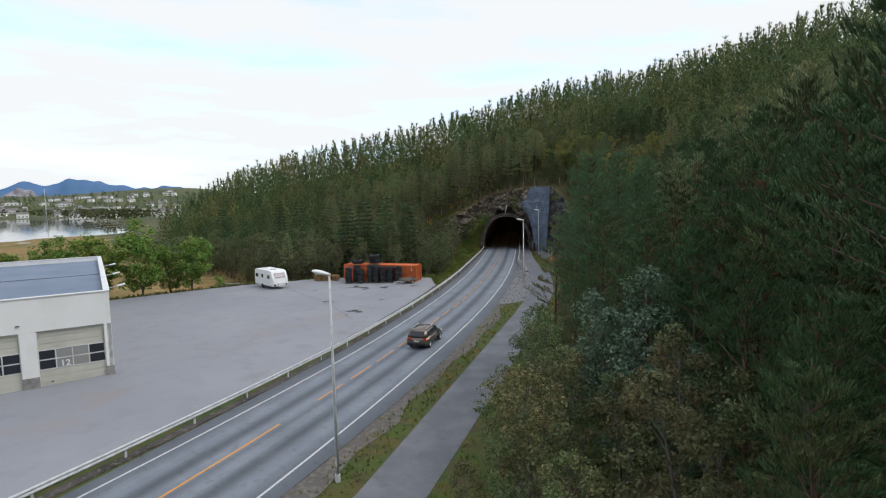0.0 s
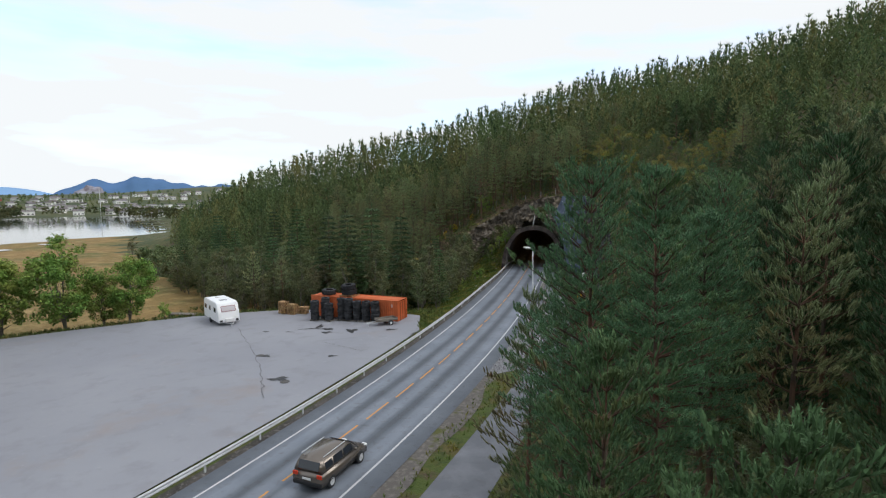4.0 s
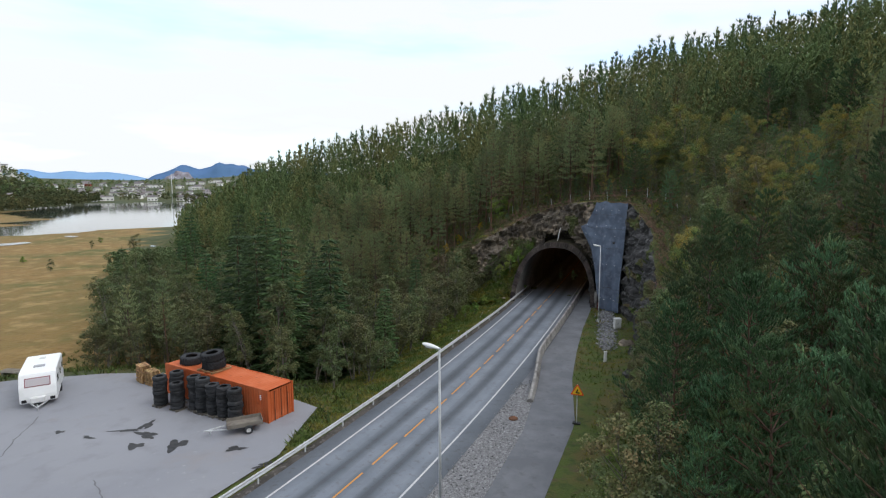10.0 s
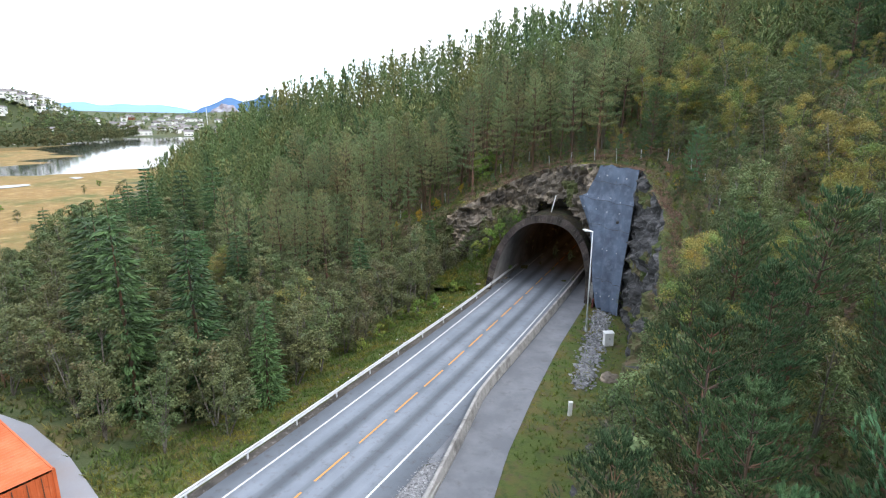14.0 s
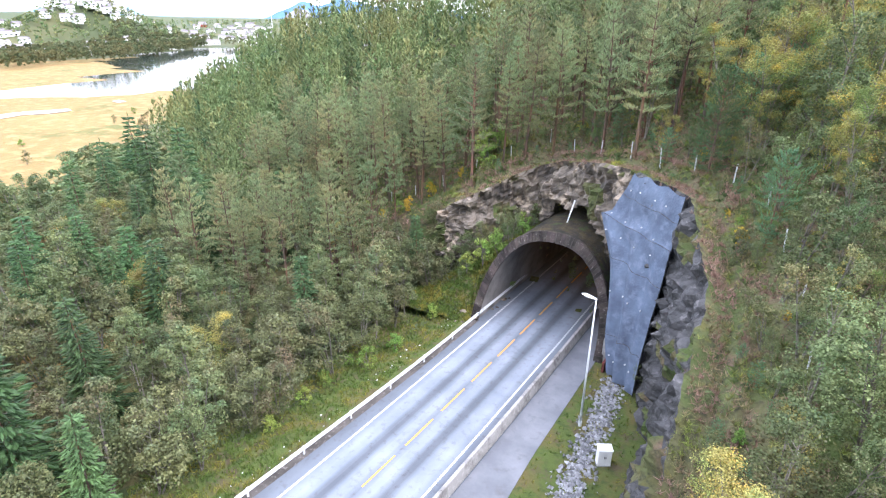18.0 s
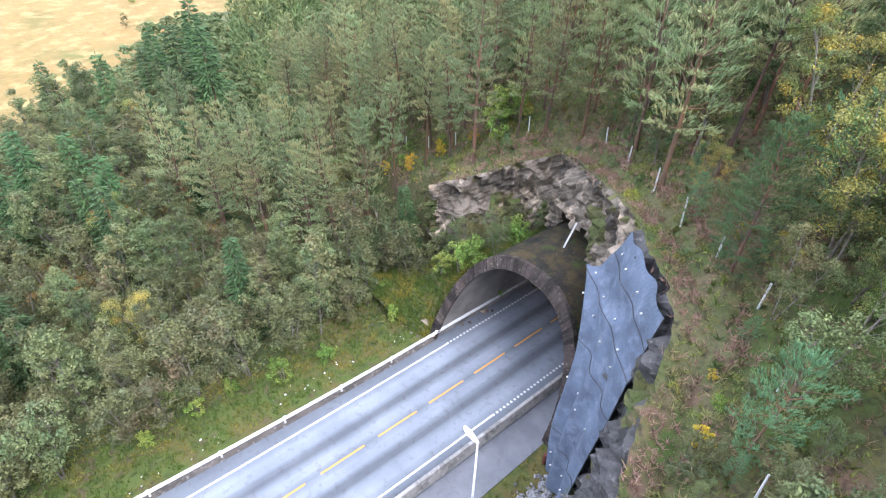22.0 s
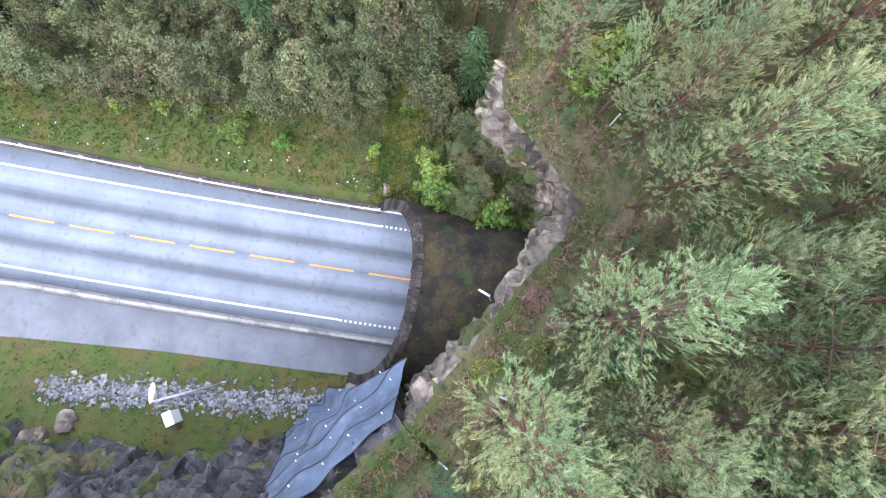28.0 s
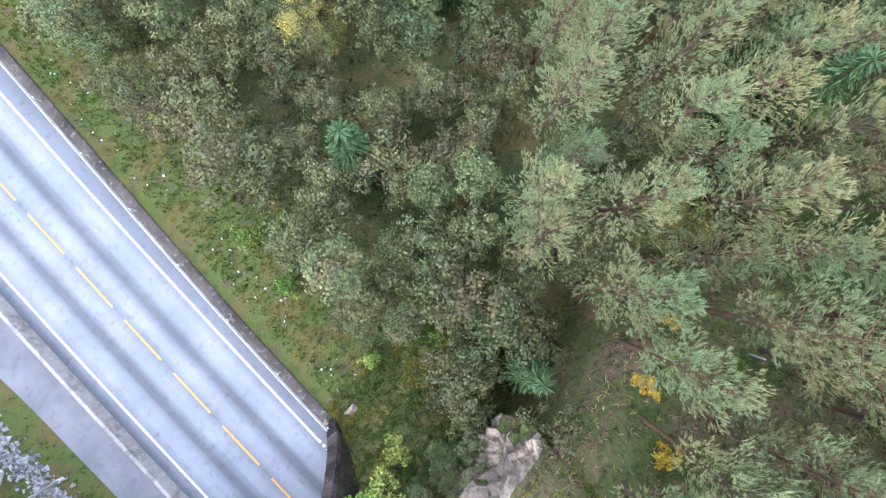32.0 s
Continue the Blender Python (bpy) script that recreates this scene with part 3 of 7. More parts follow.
me.materials.append(MOSSY_SHADED)
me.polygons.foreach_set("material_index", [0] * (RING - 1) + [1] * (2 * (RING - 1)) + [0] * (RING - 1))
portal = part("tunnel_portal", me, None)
tagged(portal, "weathered concrete arch portal, its mossy back coloured shadow-dark", "tunnel portal", kind="structure")

# bank of earth heaped against the left side of the vault
bank_v, bank_f, BA, BS = [], [], 16, 12
def flank(z):
    """How far out the vault's back stands at a height."""
    sn = min(0.999, (max(z, 0.0) + 0.1) / 8.55) ** (1 / 0.92)
    return 6.0 * math.sqrt(1 - sn * sn) ** 0.82


for j in range(BS + 1):
    rise = 0.06 + 0.94 * float(smooth(0.0, 0.55, j / BS))
    for i in range(BA + 1):
        top = (6.3 - 0.62 * 11.5 * i / BA - 0.02 * (11.5 * i / BA) ** 2 + 0.6) * rise - 0.6
        a = -flank(6.3 * rise) + 0.12 - 11.5 * i / BA
        x, y, _ = tunnel(a, -0.7 + 12.6 * (j / BS), 0)
        z = max(ground_z(x, y) - 0.15, top if i < BA else -9)
        lump = min(1, i / 3)
        bank_v.append((x, y, z + lump * (0.25 * noise.noise(Vector((x * 0.5, y * 0.5, 3.0))) + 0.1 * noise.noise(Vector((x * 1.7, y * 1.7, 1.0))))))
for j in range(BS):
    for i in range(BA):
        k = j * (BA + 1) + i
        bank_f.append((k, k + BA + 1, k + BA + 2, k + 1))
bank = part("earth_bank", mesh("earth_bank", bank_v, bank_f, SCRUB_GROUND, smooth=True))
tagged(bank, "overgrown bank of earth against the portal", "bank", kind="structure")


def bank_z(a):
    return 6.3 - 0.62 * (-a - 4.3) - 0.02 * (a + 4.3) ** 2


# ring of dark stones round the mouth
stone_rng = np.random.default_rng(12)
for i in range(66):
    p0, p1 = math.pi * (i + 0.06) / 66, math.pi * (i + 0.94) / 66
    bm = bmesh.new()
    lift = 0.03 + 0.05 * stone_rng.random()
    rim = []
    for off in (-lift, 0.22):
        for p, w, h in ((p0, 5.38, 7.83), (p1, 5.38, 7.83), (p1, 6.03 + 0.4 * lift, 8.58 + lift), (p0, 6.03 + 0.4 * lift, 8.58 + lift)):
            a, z = arch(p, w, h)
            rim.append(bm.verts.new(tunnel(a, 3.6 * z / 8.6 + off, z - 0.1)))
    for q in ((0, 1, 2, 3), (7, 6, 5, 4), (0, 4, 5, 1), (1, 5, 6, 2), (2, 6, 7, 3), (3, 7, 4, 0)):
        bm.faces.new([rim[c] for c in q])
    bmesh.ops.recalc_face_normals(bm, faces=bm.faces)
    part("stone", bm, RING_STONE, portal)

# ---- cliff ----


EDGE_SPOTS = []


def cliff(name, pts, rows, material, seed, rough, label, hole=False, lean=0.4):
    """A rock face along a foot line: pts (x, y, foot z, top z)."""
    pts = np.array(pts, float)
    seg = np.concatenate([[0], np.cumsum(np.hypot(*np.diff(pts[:, :2], axis=0).T))])
    n = max(6, int(seg[-1] / 0.32))
    s = np.linspace(0, seg[-1], n)
    base = np.stack([np.interp(s, seg, pts[:, i]) for i in range(4)], -1)
    tang = np.gradient(base[:, :2], axis=0)
    tang /= np.linalg.norm(tang, axis=1)[:, None]
    out = np.stack([tang[:, 1], -tang[:, 0]], -1)
    v = []
    for r in range(rows + 1):
        k = r / rows
        for i in range(n):
            z = base[i, 2] + k * (base[i, 3] - base[i, 2])
            p = Vector((base[i, 0], base[i, 1], z))
            blocky = noise.cell((p + Vector((seed, 0, 0))) * 0.75) * 0.5 + noise.cell((p + Vector((0, seed, 3))) * 1.6) * 0.3
            d = rough * (noise.fractal(p * 0.35 + Vector((seed, seed, 0)), 0.9, 2.1, 5) * 0.9 + blocky + noise.cell(p * 2.7 + Vector((seed, 1, 2))) * 0.16)
            if r == rows:
                d *= 0.3
            o = out[i] * (d + lean * (1 - k) - 0.15)
            v.append((p.x + o[0], p.y + o[1], z + 0.25 * d * (0 < r < rows)))
    for back in (0.7, 1.5, 2.4, 3.4):
        for i in range(n):
            x, y = base[i, 0] - out[i, 0] * back, base[i, 1] - out[i, 1] * back
            v.append((x, y, max(ground_z(x, y), base[i, 3] - 0.3) + (0.12 if back < 3 else -0.5) + 0.12 * noise.noise(Vector((x, y, seed)))))
    for i in range(rows * n + n, rows * n + 4 * n):
        EDGE_SPOTS.append(v[i])
    fs, green = [], []
    for r in range(rows + 4):
        for i in range(n - 1):
            q = (r * n + i, r * n + i + 1, (r + 1) * n + i + 1, (r + 1) * n + i)
            if hole:
                c = np.mean([v[j] for j in q], axis=0)
                a, l = (c[:2] - MOUTH) @ SIDE, (c[:2] - MOUTH) @ IN
                if r < rows and abs(a) < 6.3 and c[2] < 8.7 * (1 - (abs(a) / 6.4) ** 2.3) + 1.0 + 0.5 * math.sin(a * 2.1):
                    continue
            fs.append(q)
            c = Vector(v[q[0]])
            green.append(1 if r >= rows or (r > 3 and noise.noise(c * 0.45 + Vector((seed, 0, 0))) + (0.0 if hole else 0.05 + 0.035 * (116 - c.y)) > (0.32 if hole else 0.18)) else 0)
    me = mesh(name, v, fs, material)
    me.materials.append(GROUND)
    me.polygons.foreach_set("material_index", green)
    ob = part(name, me)
    return tagged(ob, label, "rock face", kind="structure")


cliff("rock_face_1", [(3, 136.2, 2.0, 6.8), (5, 135.8, 2.5, 8.2), (7, 135.4, 0, 9.3), (10.5, 137.3, 0, 11.2), (13, 138.6, 0, 12.3), (15, 137, 0, 13.2), (16.5, 135.6, 0, 13.6), (19.3, 133.4, 0, 14.3), (22.3, 130.8, 0, 14.5)], 40, ROCK, 3.1, 0.75, "jagged grey-brown rock face above the tunnel mouth", hole=True)
cliff("rock_face_2", [(22.3, 130.8, 0, 14.5), (26.0, 126.0, 0, 14.4), (27.6, 118, 0, 11.3), (26.7, 108, 0, 6.9), (24.8, 98, 0, 2.9), (23.8, 92, 0, 1.2)], 34, DARK_ROCK, 8.4, 0.8, "dark rock cutting beside the footpath", lean=1.6)
# net over the rock
NET_ROWS = [(14.5, 22.4, 130.7, 26.2, 126.0), (13.2, 21.9, 130.7, 26.1, 125.6), (11.4, 21.2, 131.0, 25.9, 125.2), (11.0, 20.3, 131.2, 25.85, 125.1), (10, 20.6, 130.5, 25.8, 125.0), (8, 21.5, 129.0, 25.6, 124.7), (5, 22.3, 127.2, 25.3, 124.4), (2, 22.75, 126.2, 25.2, 123.8), (0.2, 23.0, 125.7, 25.1, 123.5)]
nr = np.array(NET_ROWS)
v, fs, NU, NV = [], [], 22, 40
for j in range(NV + 1):
    k = j / NV * (len(nr) - 1)
    row = [np.interp(k, range(len(nr)), nr[:, c]) for c in range(5)]
    for i in range(NU + 1):
        u = i / NU
        fold = (1 - 0.85 * u ** 3) * 0.24 * math.sin(u * 17 + 1.4 * math.sin(j * 0.21)) * (0.3 + 0.7 * j / NV) + 0.25 * noise.noise(Vector((u * 4, j * 0.12, 1.7)))
        x, y = row[1] + u * (row[3] - row[1]), row[2] + u * (row[4] - row[2])
        v.append((x - 0.72 * (0.5 + fold), y - 0.69 * (0.5 + fold), row[0] + 0.25 * noise.noise(Vector((u * 5, j * 0.2, 9)))))
fs = [(j * (NU + 1) + i, j * (NU + 1) + i + 1, (j + 1) * (NU + 1) + i + 1, (j + 1) * (NU + 1) + i) for j in range(NV) for i in range(NU)]
net = empty("rockfall_net", pose(24, 127, 0), "blue-grey rockfall mat hung over the rock beside the tunnel", "safety net")
v_net = list(v)
sheet = part("mat", mesh("mat", [(a - 24, b - 127, c) for a, b, c in v], fs, NET, smooth=True), None, net)

# ---- trees ----


def blades(org, way, length, width, spread, n, r):
    """n narrow triangles from each org, round each way."""
    m = len(org)
    o = np.repeat(org, n, 0)
    d = np.repeat(way, n, 0) + r.normal(0, spread, (m * n, 3))
    d /= np.linalg.norm(d, axis=1)[:, None]
    l = length * r.uniform(0.65, 1.2, (m * n, 1))
    s = np.cross(d, r.normal(0, 1, (m * n, 3)))
    s /= np.linalg.norm(s, axis=1)[:, None] + 1e-9
    return np.stack([o - s * width * 0.5, o + s * width * 0.5, o + d * l], 1).reshape(-1, 3)


def limbs(rows, sides=5):
    """Tapered sticks: rows of (start, end, radius at start, radius at end)."""
    v, fs = [], []
    for a, b, r1, r2 in rows:
        a, b = np.asarray(a, float), np.asarray(b, float)
        d = (b - a) / (np.linalg.norm(b - a) + 1e-9)
        s = np.cross(d, (0.3, 0.9, 0.2))
        s /= np.linalg.norm(s)
        t = np.cross(d, s)
        k = len(v)
        for p, r in ((a, r1), (b, r2)):
            for i in range(sides):
                w = 2 * math.pi * i / sides
                v.append(tuple(p + r * (math.cos(w) * s + math.sin(w) * t)))
        fs += [(k + i, k + (i + 1) % sides, k + sides + (i + 1) % sides, k + sides + i) for i in range(sides)]
    return np.array(v), fs


def limb_mesh(rows):
    lv, lf = limbs(rows, 5)
    return mesh("sticks", lv, lf)


def stem(h, r, bend, seed, top=0.05):
    g = np.random.default_rng(seed)
    pts = [np.array([bend * math.sin(k * 2.2 + seed), bend * math.cos(k * 1.7 + seed), 0]) * k + np.array([0, 0, k * h]) for k in np.linspace(0, 1, 7)]
    pts[0][2] = -0.4
    return pts, [(pts[i], pts[i + 1], r * (1 - i / 6) + top * i / 6 * r, r * (1 - (i + 1) / 6) + top * r) for i in range(6)]


def tri_mesh(name, v, material):
    v = np.asarray(v)
    return mesh(name, v, np.arange(len(v)).reshape(-1, 3), material)


def quads(org, size, n, spread, r):
    """n diamond leaves in a puff round each org, most of them facing out and up."""
    m = len(org) * n
    o = np.repeat(org, n, 0)
    dd = r.normal(0, 1, (m, 3))
    dd /= np.linalg.norm(dd, axis=1)[:, None]
    puff = np.repeat(r.uniform(0.7, 1.3, (len(org), 1)), n, 0)
    o = o + dd * spread * puff * r.uniform(0.3, 1.0, (m, 1)) ** 0.6 * np.array([1, 1, 0.8])
    f = dd * 0.8 + np.array([0, 0, 0.45]) + r.normal(0, 0.5, (m, 3))
    f /= np.linalg.norm(f, axis=1)[:, None]
    a = np.cross(f, r.normal(0, 1, (m, 3)))
    a /= np.linalg.norm(a, axis=1)[:, None]
    b = np.cross(f, a)
    s = size * r.uniform(0.6, 1.3, (m, 1))
    return np.stack([o - a * s, o + b * s * 0.62, o + a * s, o - b * s * 0.62], 1).reshape(-1, 3)


def brushes(org, way, length, radius, r, sides=4, hairs=0, hair=0.1, thin=0.012, ahead=(0.2, 1.0)):
    """Needle shoots: a full spindle along each way, with hairs standing off it like a bottle brush."""
    m = len(org)
    s = np.cross(way, r.normal(0, 1, (m, 3)))
    s /= np.linalg.norm(s, axis=1)[:, None] + 1e-9
    t = np.cross(way, s)
    l = length * r.uniform(0.7, 1.25, (m, 1))
    rad = radius * r.uniform(0.75, 1.25, (m, 1))
    tip, low = org + way * l, org - way * l * 0.2
    ring = [org + way * l * 0.55 + rad * (math.cos(2 * math.pi * i / sides) * s + math.sin(2 * math.pi * i / sides) * t) for i in range(sides)]
    out = []
    for i in range(sides):
        a, b = ring[i], ring[(i + 1) % sides]
        out += [np.stack([low, b, a], 1), np.stack([a, b, tip], 1)]
    if hairs:
        k = np.repeat(np.arange(m), hairs)
        q = r.uniform(-0.05, 1.0, (len(k), 1))
        w = r.uniform(0, 6.283, (len(k), 1))
        off = np.cos(w) * s[k] + np.sin(w) * t[k]
        o = org[k] + way[k] * l[k] * q
        d = off * r.uniform(0.7, 1.2, (len(k), 1)) + way[k] * r.uniform(*ahead, (len(k), 1))
        d /= np.linalg.norm(d, axis=1)[:, None]
        sd = np.cross(d, off + way[k] * 0.3)
        sd /= np.linalg.norm(sd, axis=1)[:, None] + 1e-9
        hl = hair * r.uniform(0.7, 1.2, (len(k), 1)) * (1.1 - 0.35 * q)
        out.append(np.stack([o - sd * thin * 0.5, o + sd * thin * 0.5, o + d * hl], 1))
    return np.concatenate(out).reshape(-1, 3)


def pine(h, seed, low=0.4, wide=2.4, whorls=11, per=5, cone=0.5, dense=3.2, shoot=0.5, girth=0.11, hairs=3, hair=0.2, thin=0.03, sides=4, dead=0, radial=False):
    """Scots pine: a bare reddish trunk and layered branches, each ending in a pad of upturned needle shoots."""
    r = np.random.default_rng(seed)
    pts, rows = stem(h, 0.012 * h, 0.25, seed)
    spots = np.array(pts)
    org, way = [], []
    for w in range(whorls):
        k = low + (0.97 - low) * (w / (whorls - 1)) ** 0.9
        base = np.array([np.interp(k, np.linspace(0, 1, 7), spots[:, c]) for c in range(3)])
        f = (k - low) / (1 - low)
        full = (0.62 + 0.5 * min(1, f * 3)) * max(0.0, 1 - f ** 2.4) ** 0.7
        reach = wide * ((1 - cone) * full + cone * (1.06 - f) * min(1, 0.7 + f)) * r.uniform(0.8, 1.15) + 0.12
        for b in range(per):
            if r.random() < 0.1:
                continue
            az = 2 * math.pi * (b + r.uniform(-0.35, 0.35)) / per + w * 1.1
            L = reach * r.uniform(0.6, 1.2)
            up = r.uniform(-0.05, 0.2) + 0.85 * f ** 1.5
            flat = np.array([math.cos(az), math.sin(az), 0.0])
            perp = np.array([-math.sin(az), math.cos(az), 0.0])
            tip = base + flat * L + np.array([0, 0, L * up + 0.1 * L * L])
            rows.append((base, base + (tip - base) * 0.9, 0.012 + 0.011 * L, 0.006))
            n = max(2, int(round(dense * (0.5 + L))))
            for i in range(n):
                q = 1 - 0.68 * ((i + r.uniform(0, 1)) / n) ** 1.1
                u = r.uniform(-1, 1) * (0.1 + 0.42 * L * (1.12 - q))
                o = base + (tip - base) * q + perp * u + np.array([0, 0, r.normal(0, 0.05) - 0.1 * abs(u)])
                org.append(o)
                way.append(flat * (0.55 - 0.3 * f) + perp * (0.8 * u / (0.4 + 0.3 * L)) + np.array([0, 0, r.uniform(0.35, 0.9) + 0.5 * f]) + r.normal(0, 0.16, 3))
    for d in range(dead):
        k = low * r.uniform(0.45, 1.0)
        base = np.array([np.interp(k, np.linspace(0, 1, 7), spots[:, c]) for c in range(3)])
        az = r.uniform(0, 6.28)
        rows.append((base, base + np.array([math.cos(az), math.sin(az), r.uniform(-0.2, 0.25)]) * r.uniform(0.5, 1.3), 0.018, 0.005))
    for i in range(5):
        org.append(spots[-1] + np.array([0, 0, -0.12 - 0.22 * i]))
        way.append(np.array([0.35 * math.cos(i * 2.4), 0.35 * math.sin(i * 2.4), 1.0]) if i else np.array([0, 0, 1.0]))
    org, way = np.array(org), np.array(way)
    way /= np.linalg.norm(way, axis=1)[:, None]
    return limbs(rows), brushes(org, way, shoot, girth, r, sides, hairs, hair, thin, (0.3, 1.2) if radial else (0.2, 1.0))


def spruce(h, seed, wide=2.0, detail=1):
    """Spruce: a narrow cone of drooping tiers that overlap like shingles."""
    r = np.random.default_rng(seed)
    pts, rows = stem(h, 0.013 * h, 0.05, seed)
    layers = int(h * (1.9 if detail else 1.2))
    o, d = [], []
    for w in range(layers):
        k = 0.06 + 0.92 * w / layers
        reach = wide * (1 - k) ** 0.85 + 0.12
        for b in range(9 if detail else 6):
            az = 2 * math.pi * b / (9 if detail else 6) + w * 0.7 + r.uniform(-0.25, 0.25)
            L = reach * r.uniform(0.7, 1.18)
            n = max(3, int(L * (6.5 if detail else 2.0)))
            for i in range(n):
                q = 1 - 0.8 * (i + r.uniform(0, 1)) / n
                u = r.uniform(-1, 1) * (0.06 + 0.32 * L * (1.1 - q))
                c, sn = math.cos(az), math.sin(az)
                o.append((c * L * q - sn * u, sn * L * q + c * u, k * h - 0.3 * L * q + 0.16 * L * q * q - 0.12 * abs(u) + r.normal(0, 0.04)))
                d.append((c - sn * u * 0.8, sn + c * u * 0.8, r.uniform(-0.5, 0.1)))
    o.append((0, 0, h * 0.95))
    d.append((0, 0, 1))
    o, d = np.array(o), np.array(d)
    d /= np.linalg.norm(d, axis=1)[:, None]
    return limbs(rows), brushes(o, d, 0.48 if detail else 0.9, 0.085 if detail else 0.2, r, 4 if detail else 3, 4 if detail else 0, 0.22, 0.045)


def broad(h, seed, wide=2.0, clumps=54, leaves=54, size=0.08, stems=1, low=0.22):
    """Birch, willow and the like: light stems with limbs, and puffs of leaves that crowd towards the crown's outside."""
    r = np.random.default_rng(seed)
    rows, org = [], []
    for s in range(stems):
        lean = r.normal(0, 0.13 if stems > 1 else 0.05, 2) * h
        hh = h * r.uniform(0.7, 0.95) if s else h
        top = np.array([lean[0], lean[1], hh])
        rows.append(((0, 0, -0.4), top * 0.5 + r.normal(0, 0.1, 3), 0.009 * h + 0.015, 0.006 * h + 0.01))
        rows.append((top * 0.5, top * 0.97, 0.006 * h + 0.01, 0.01))
        org.append(top * 0.98)
        for c in range(clumps // stems):
            k = low + (1 - low) * r.uniform(0, 1) ** 0.85
            f = (k - low) / (1 - low)
            reach = wide * (0.5 + 0.75 * f) * (1 - f ** 2.2) ** 0.7 * 1.1 + 0.08
            az = r.uniform(0, 2 * math.pi)
            q = reach * r.uniform(0.2, 1.0) ** 0.6
            p = top * k + np.array([math.cos(az) * q, math.sin(az) * q, 0.2 * q])
            org.append(p)
            if c % 3 == 0:
                rows.append((top * max(0.1, k - 0.14), p, 0.01 + 0.002 * h, 0.005))
    leaf = quads(np.array(org), size, leaves, 0.24 * wide ** 0.6 + 0.045 * h ** 0.5, r)
    return limbs(rows, 4), leaf


def quad_mesh(name, v, material):
    return mesh(name, v, np.arange(len(v)).reshape(-1, 4), material)


KINDS = {}
TOP = {}


def make_kind(key, name, build, bark, leafmat, label, category, tri):
    (tv, tf), leaf = build
    TOP[key] = float(leaf[:, 2].max())
    KINDS[key] = (name, mesh("trunk", tv, tf, bark, smooth=True), (tri_mesh if tri else quad_mesh)("crown", leaf, leafmat), label, category)


for i in range(5):
    make_kind(f"pine{i}", "pine_tree", pine(12.5, 20 + i, low=(0.42, 0.5, 0.36, 0.55, 0.32)[i], wide=(2.0, 1.8, 2.3, 1.9, 2.4)[i], cone=(0.6, 0.4, 0.75, 0.45, 0.8)[i], dense=6.5, shoot=0.42, girth=0.06, hairs=9, hair=0.2, thin=0.036, dead=7), BARK, PINE, "tall Scots pine with reddish trunk and blue-green needles", "pine tree", True)
for i in range(3):
    make_kind(f"close{i}", "pine_tree", pine(12.5, 50 + i, low=(0.34, 0.42, 0.28)[i], wide=(2.0, 1.9, 2.3)[i], whorls=12, cone=(0.5, 0.35, 0.75)[i], dense=10.0, shoot=0.3, girth=0.035, hairs=18, hair=0.13, thin=0.017, dead=10), BARK, PINE, "Scots pine with reddish trunk and dense needle brushes", "pine tree", True)
for i in range(2):
    make_kind(f"leafy{i}", "birch_tree", broad(8.0, 130 + i, wide=1.9, clumps=64, leaves=84, size=0.07, stems=2, low=0.15), BIRCH_BARK, BIRCH, "young birch with fine yellow-green leaves", "birch tree", False)
for i in range(2):
    make_kind(f"hero{i}", "pine_tree", pine(14.5, 60 + i, low=0.42, wide=(2.3, 1.8)[i], whorls=19, per=9, cone=(0.3, 0.6)[i], dense=22.0, shoot=0.13, girth=0.018, hairs=34, hair=0.082, thin=0.0085, sides=3, radial=True), BARK, YOUNG_PINE, "bushy Scots pine with soft green needle brushes", "pine tree", True)
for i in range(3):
    make_kind(f"edge{i}", "pine_tree", pine(11.5, 70 + i, low=(0.12, 0.22, 0.08)[i], wide=(2.4, 2.1, 2.7)[i], whorls=15, per=6, cone=(0.25, 0.2, 0.35)[i], dense=15.0, shoot=0.26, girth=0.036, hairs=15, hair=0.11, thin=0.016, dead=6), BARK, SHADED_PINE, "dense pine branched down to the ground, needles coloured as in shade", "pine tree", True)
for i in range(2):
    make_kind(f"young{i}", "pine_tree", pine(6.5, 75 + i, low=0.08, wide=1.9, whorls=10, per=6, cone=0.4, dense=11.0, shoot=0.27, girth=0.032, hairs=15, hair=0.11, thin=0.015), BARK, YOUNG_PINE, "young bushy pine with blue-green needles", "pine tree", True)
for i in range(3):
    make_kind(f"spruce{i}", "spruce_tree", spruce(11, 40 + i, wide=(2.2, 1.8, 2.5)[i]), BARK, SPRUCE, "dark green conical spruce", "spruce tree", True)
for i in range(4):
    make_kind(f"birch{i}", "birch_tree", broad(8.5, 80 + i, wide=(1.5, 1.8, 1.4, 1.9)[i], clumps=62, leaves=64, size=0.088, stems=(1, 2, 3, 2)[i]), BIRCH_BARK, ROAD_LEAF, "slender birch with thin green leaves", "birch tree", False)
for i in range(3):
    make_kind(f"willow{i}", "willow_tree", broad(6.5, 90 + i, wide=(1.9, 2.2, 1.7)[i], clumps=62, leaves=64, size=0.085, stems=3, low=0.15), BIRCH_BARK, GREY_LEAF, "grey-green bushy willow with several stems", "willow tree", False)
make_kind("sallow0", "willow_tree", broad(7.0, 97, wide=1.8, clumps=110, leaves=110, size=0.065, stems=3, low=0.06), BIRCH_BARK, SILVER_LEAF, "round silvery green willow beside the path", "willow tree", False)
for i in range(2):
    make_kind(f"autumn{i}", "birch_tree", broad(8.0, 100 + i, wide=2.0, clumps=80, leaves=140, size=0.047, stems=2), BIRCH_BARK, AUTUMN, "birch turning autumn yellow", "birch tree", False)
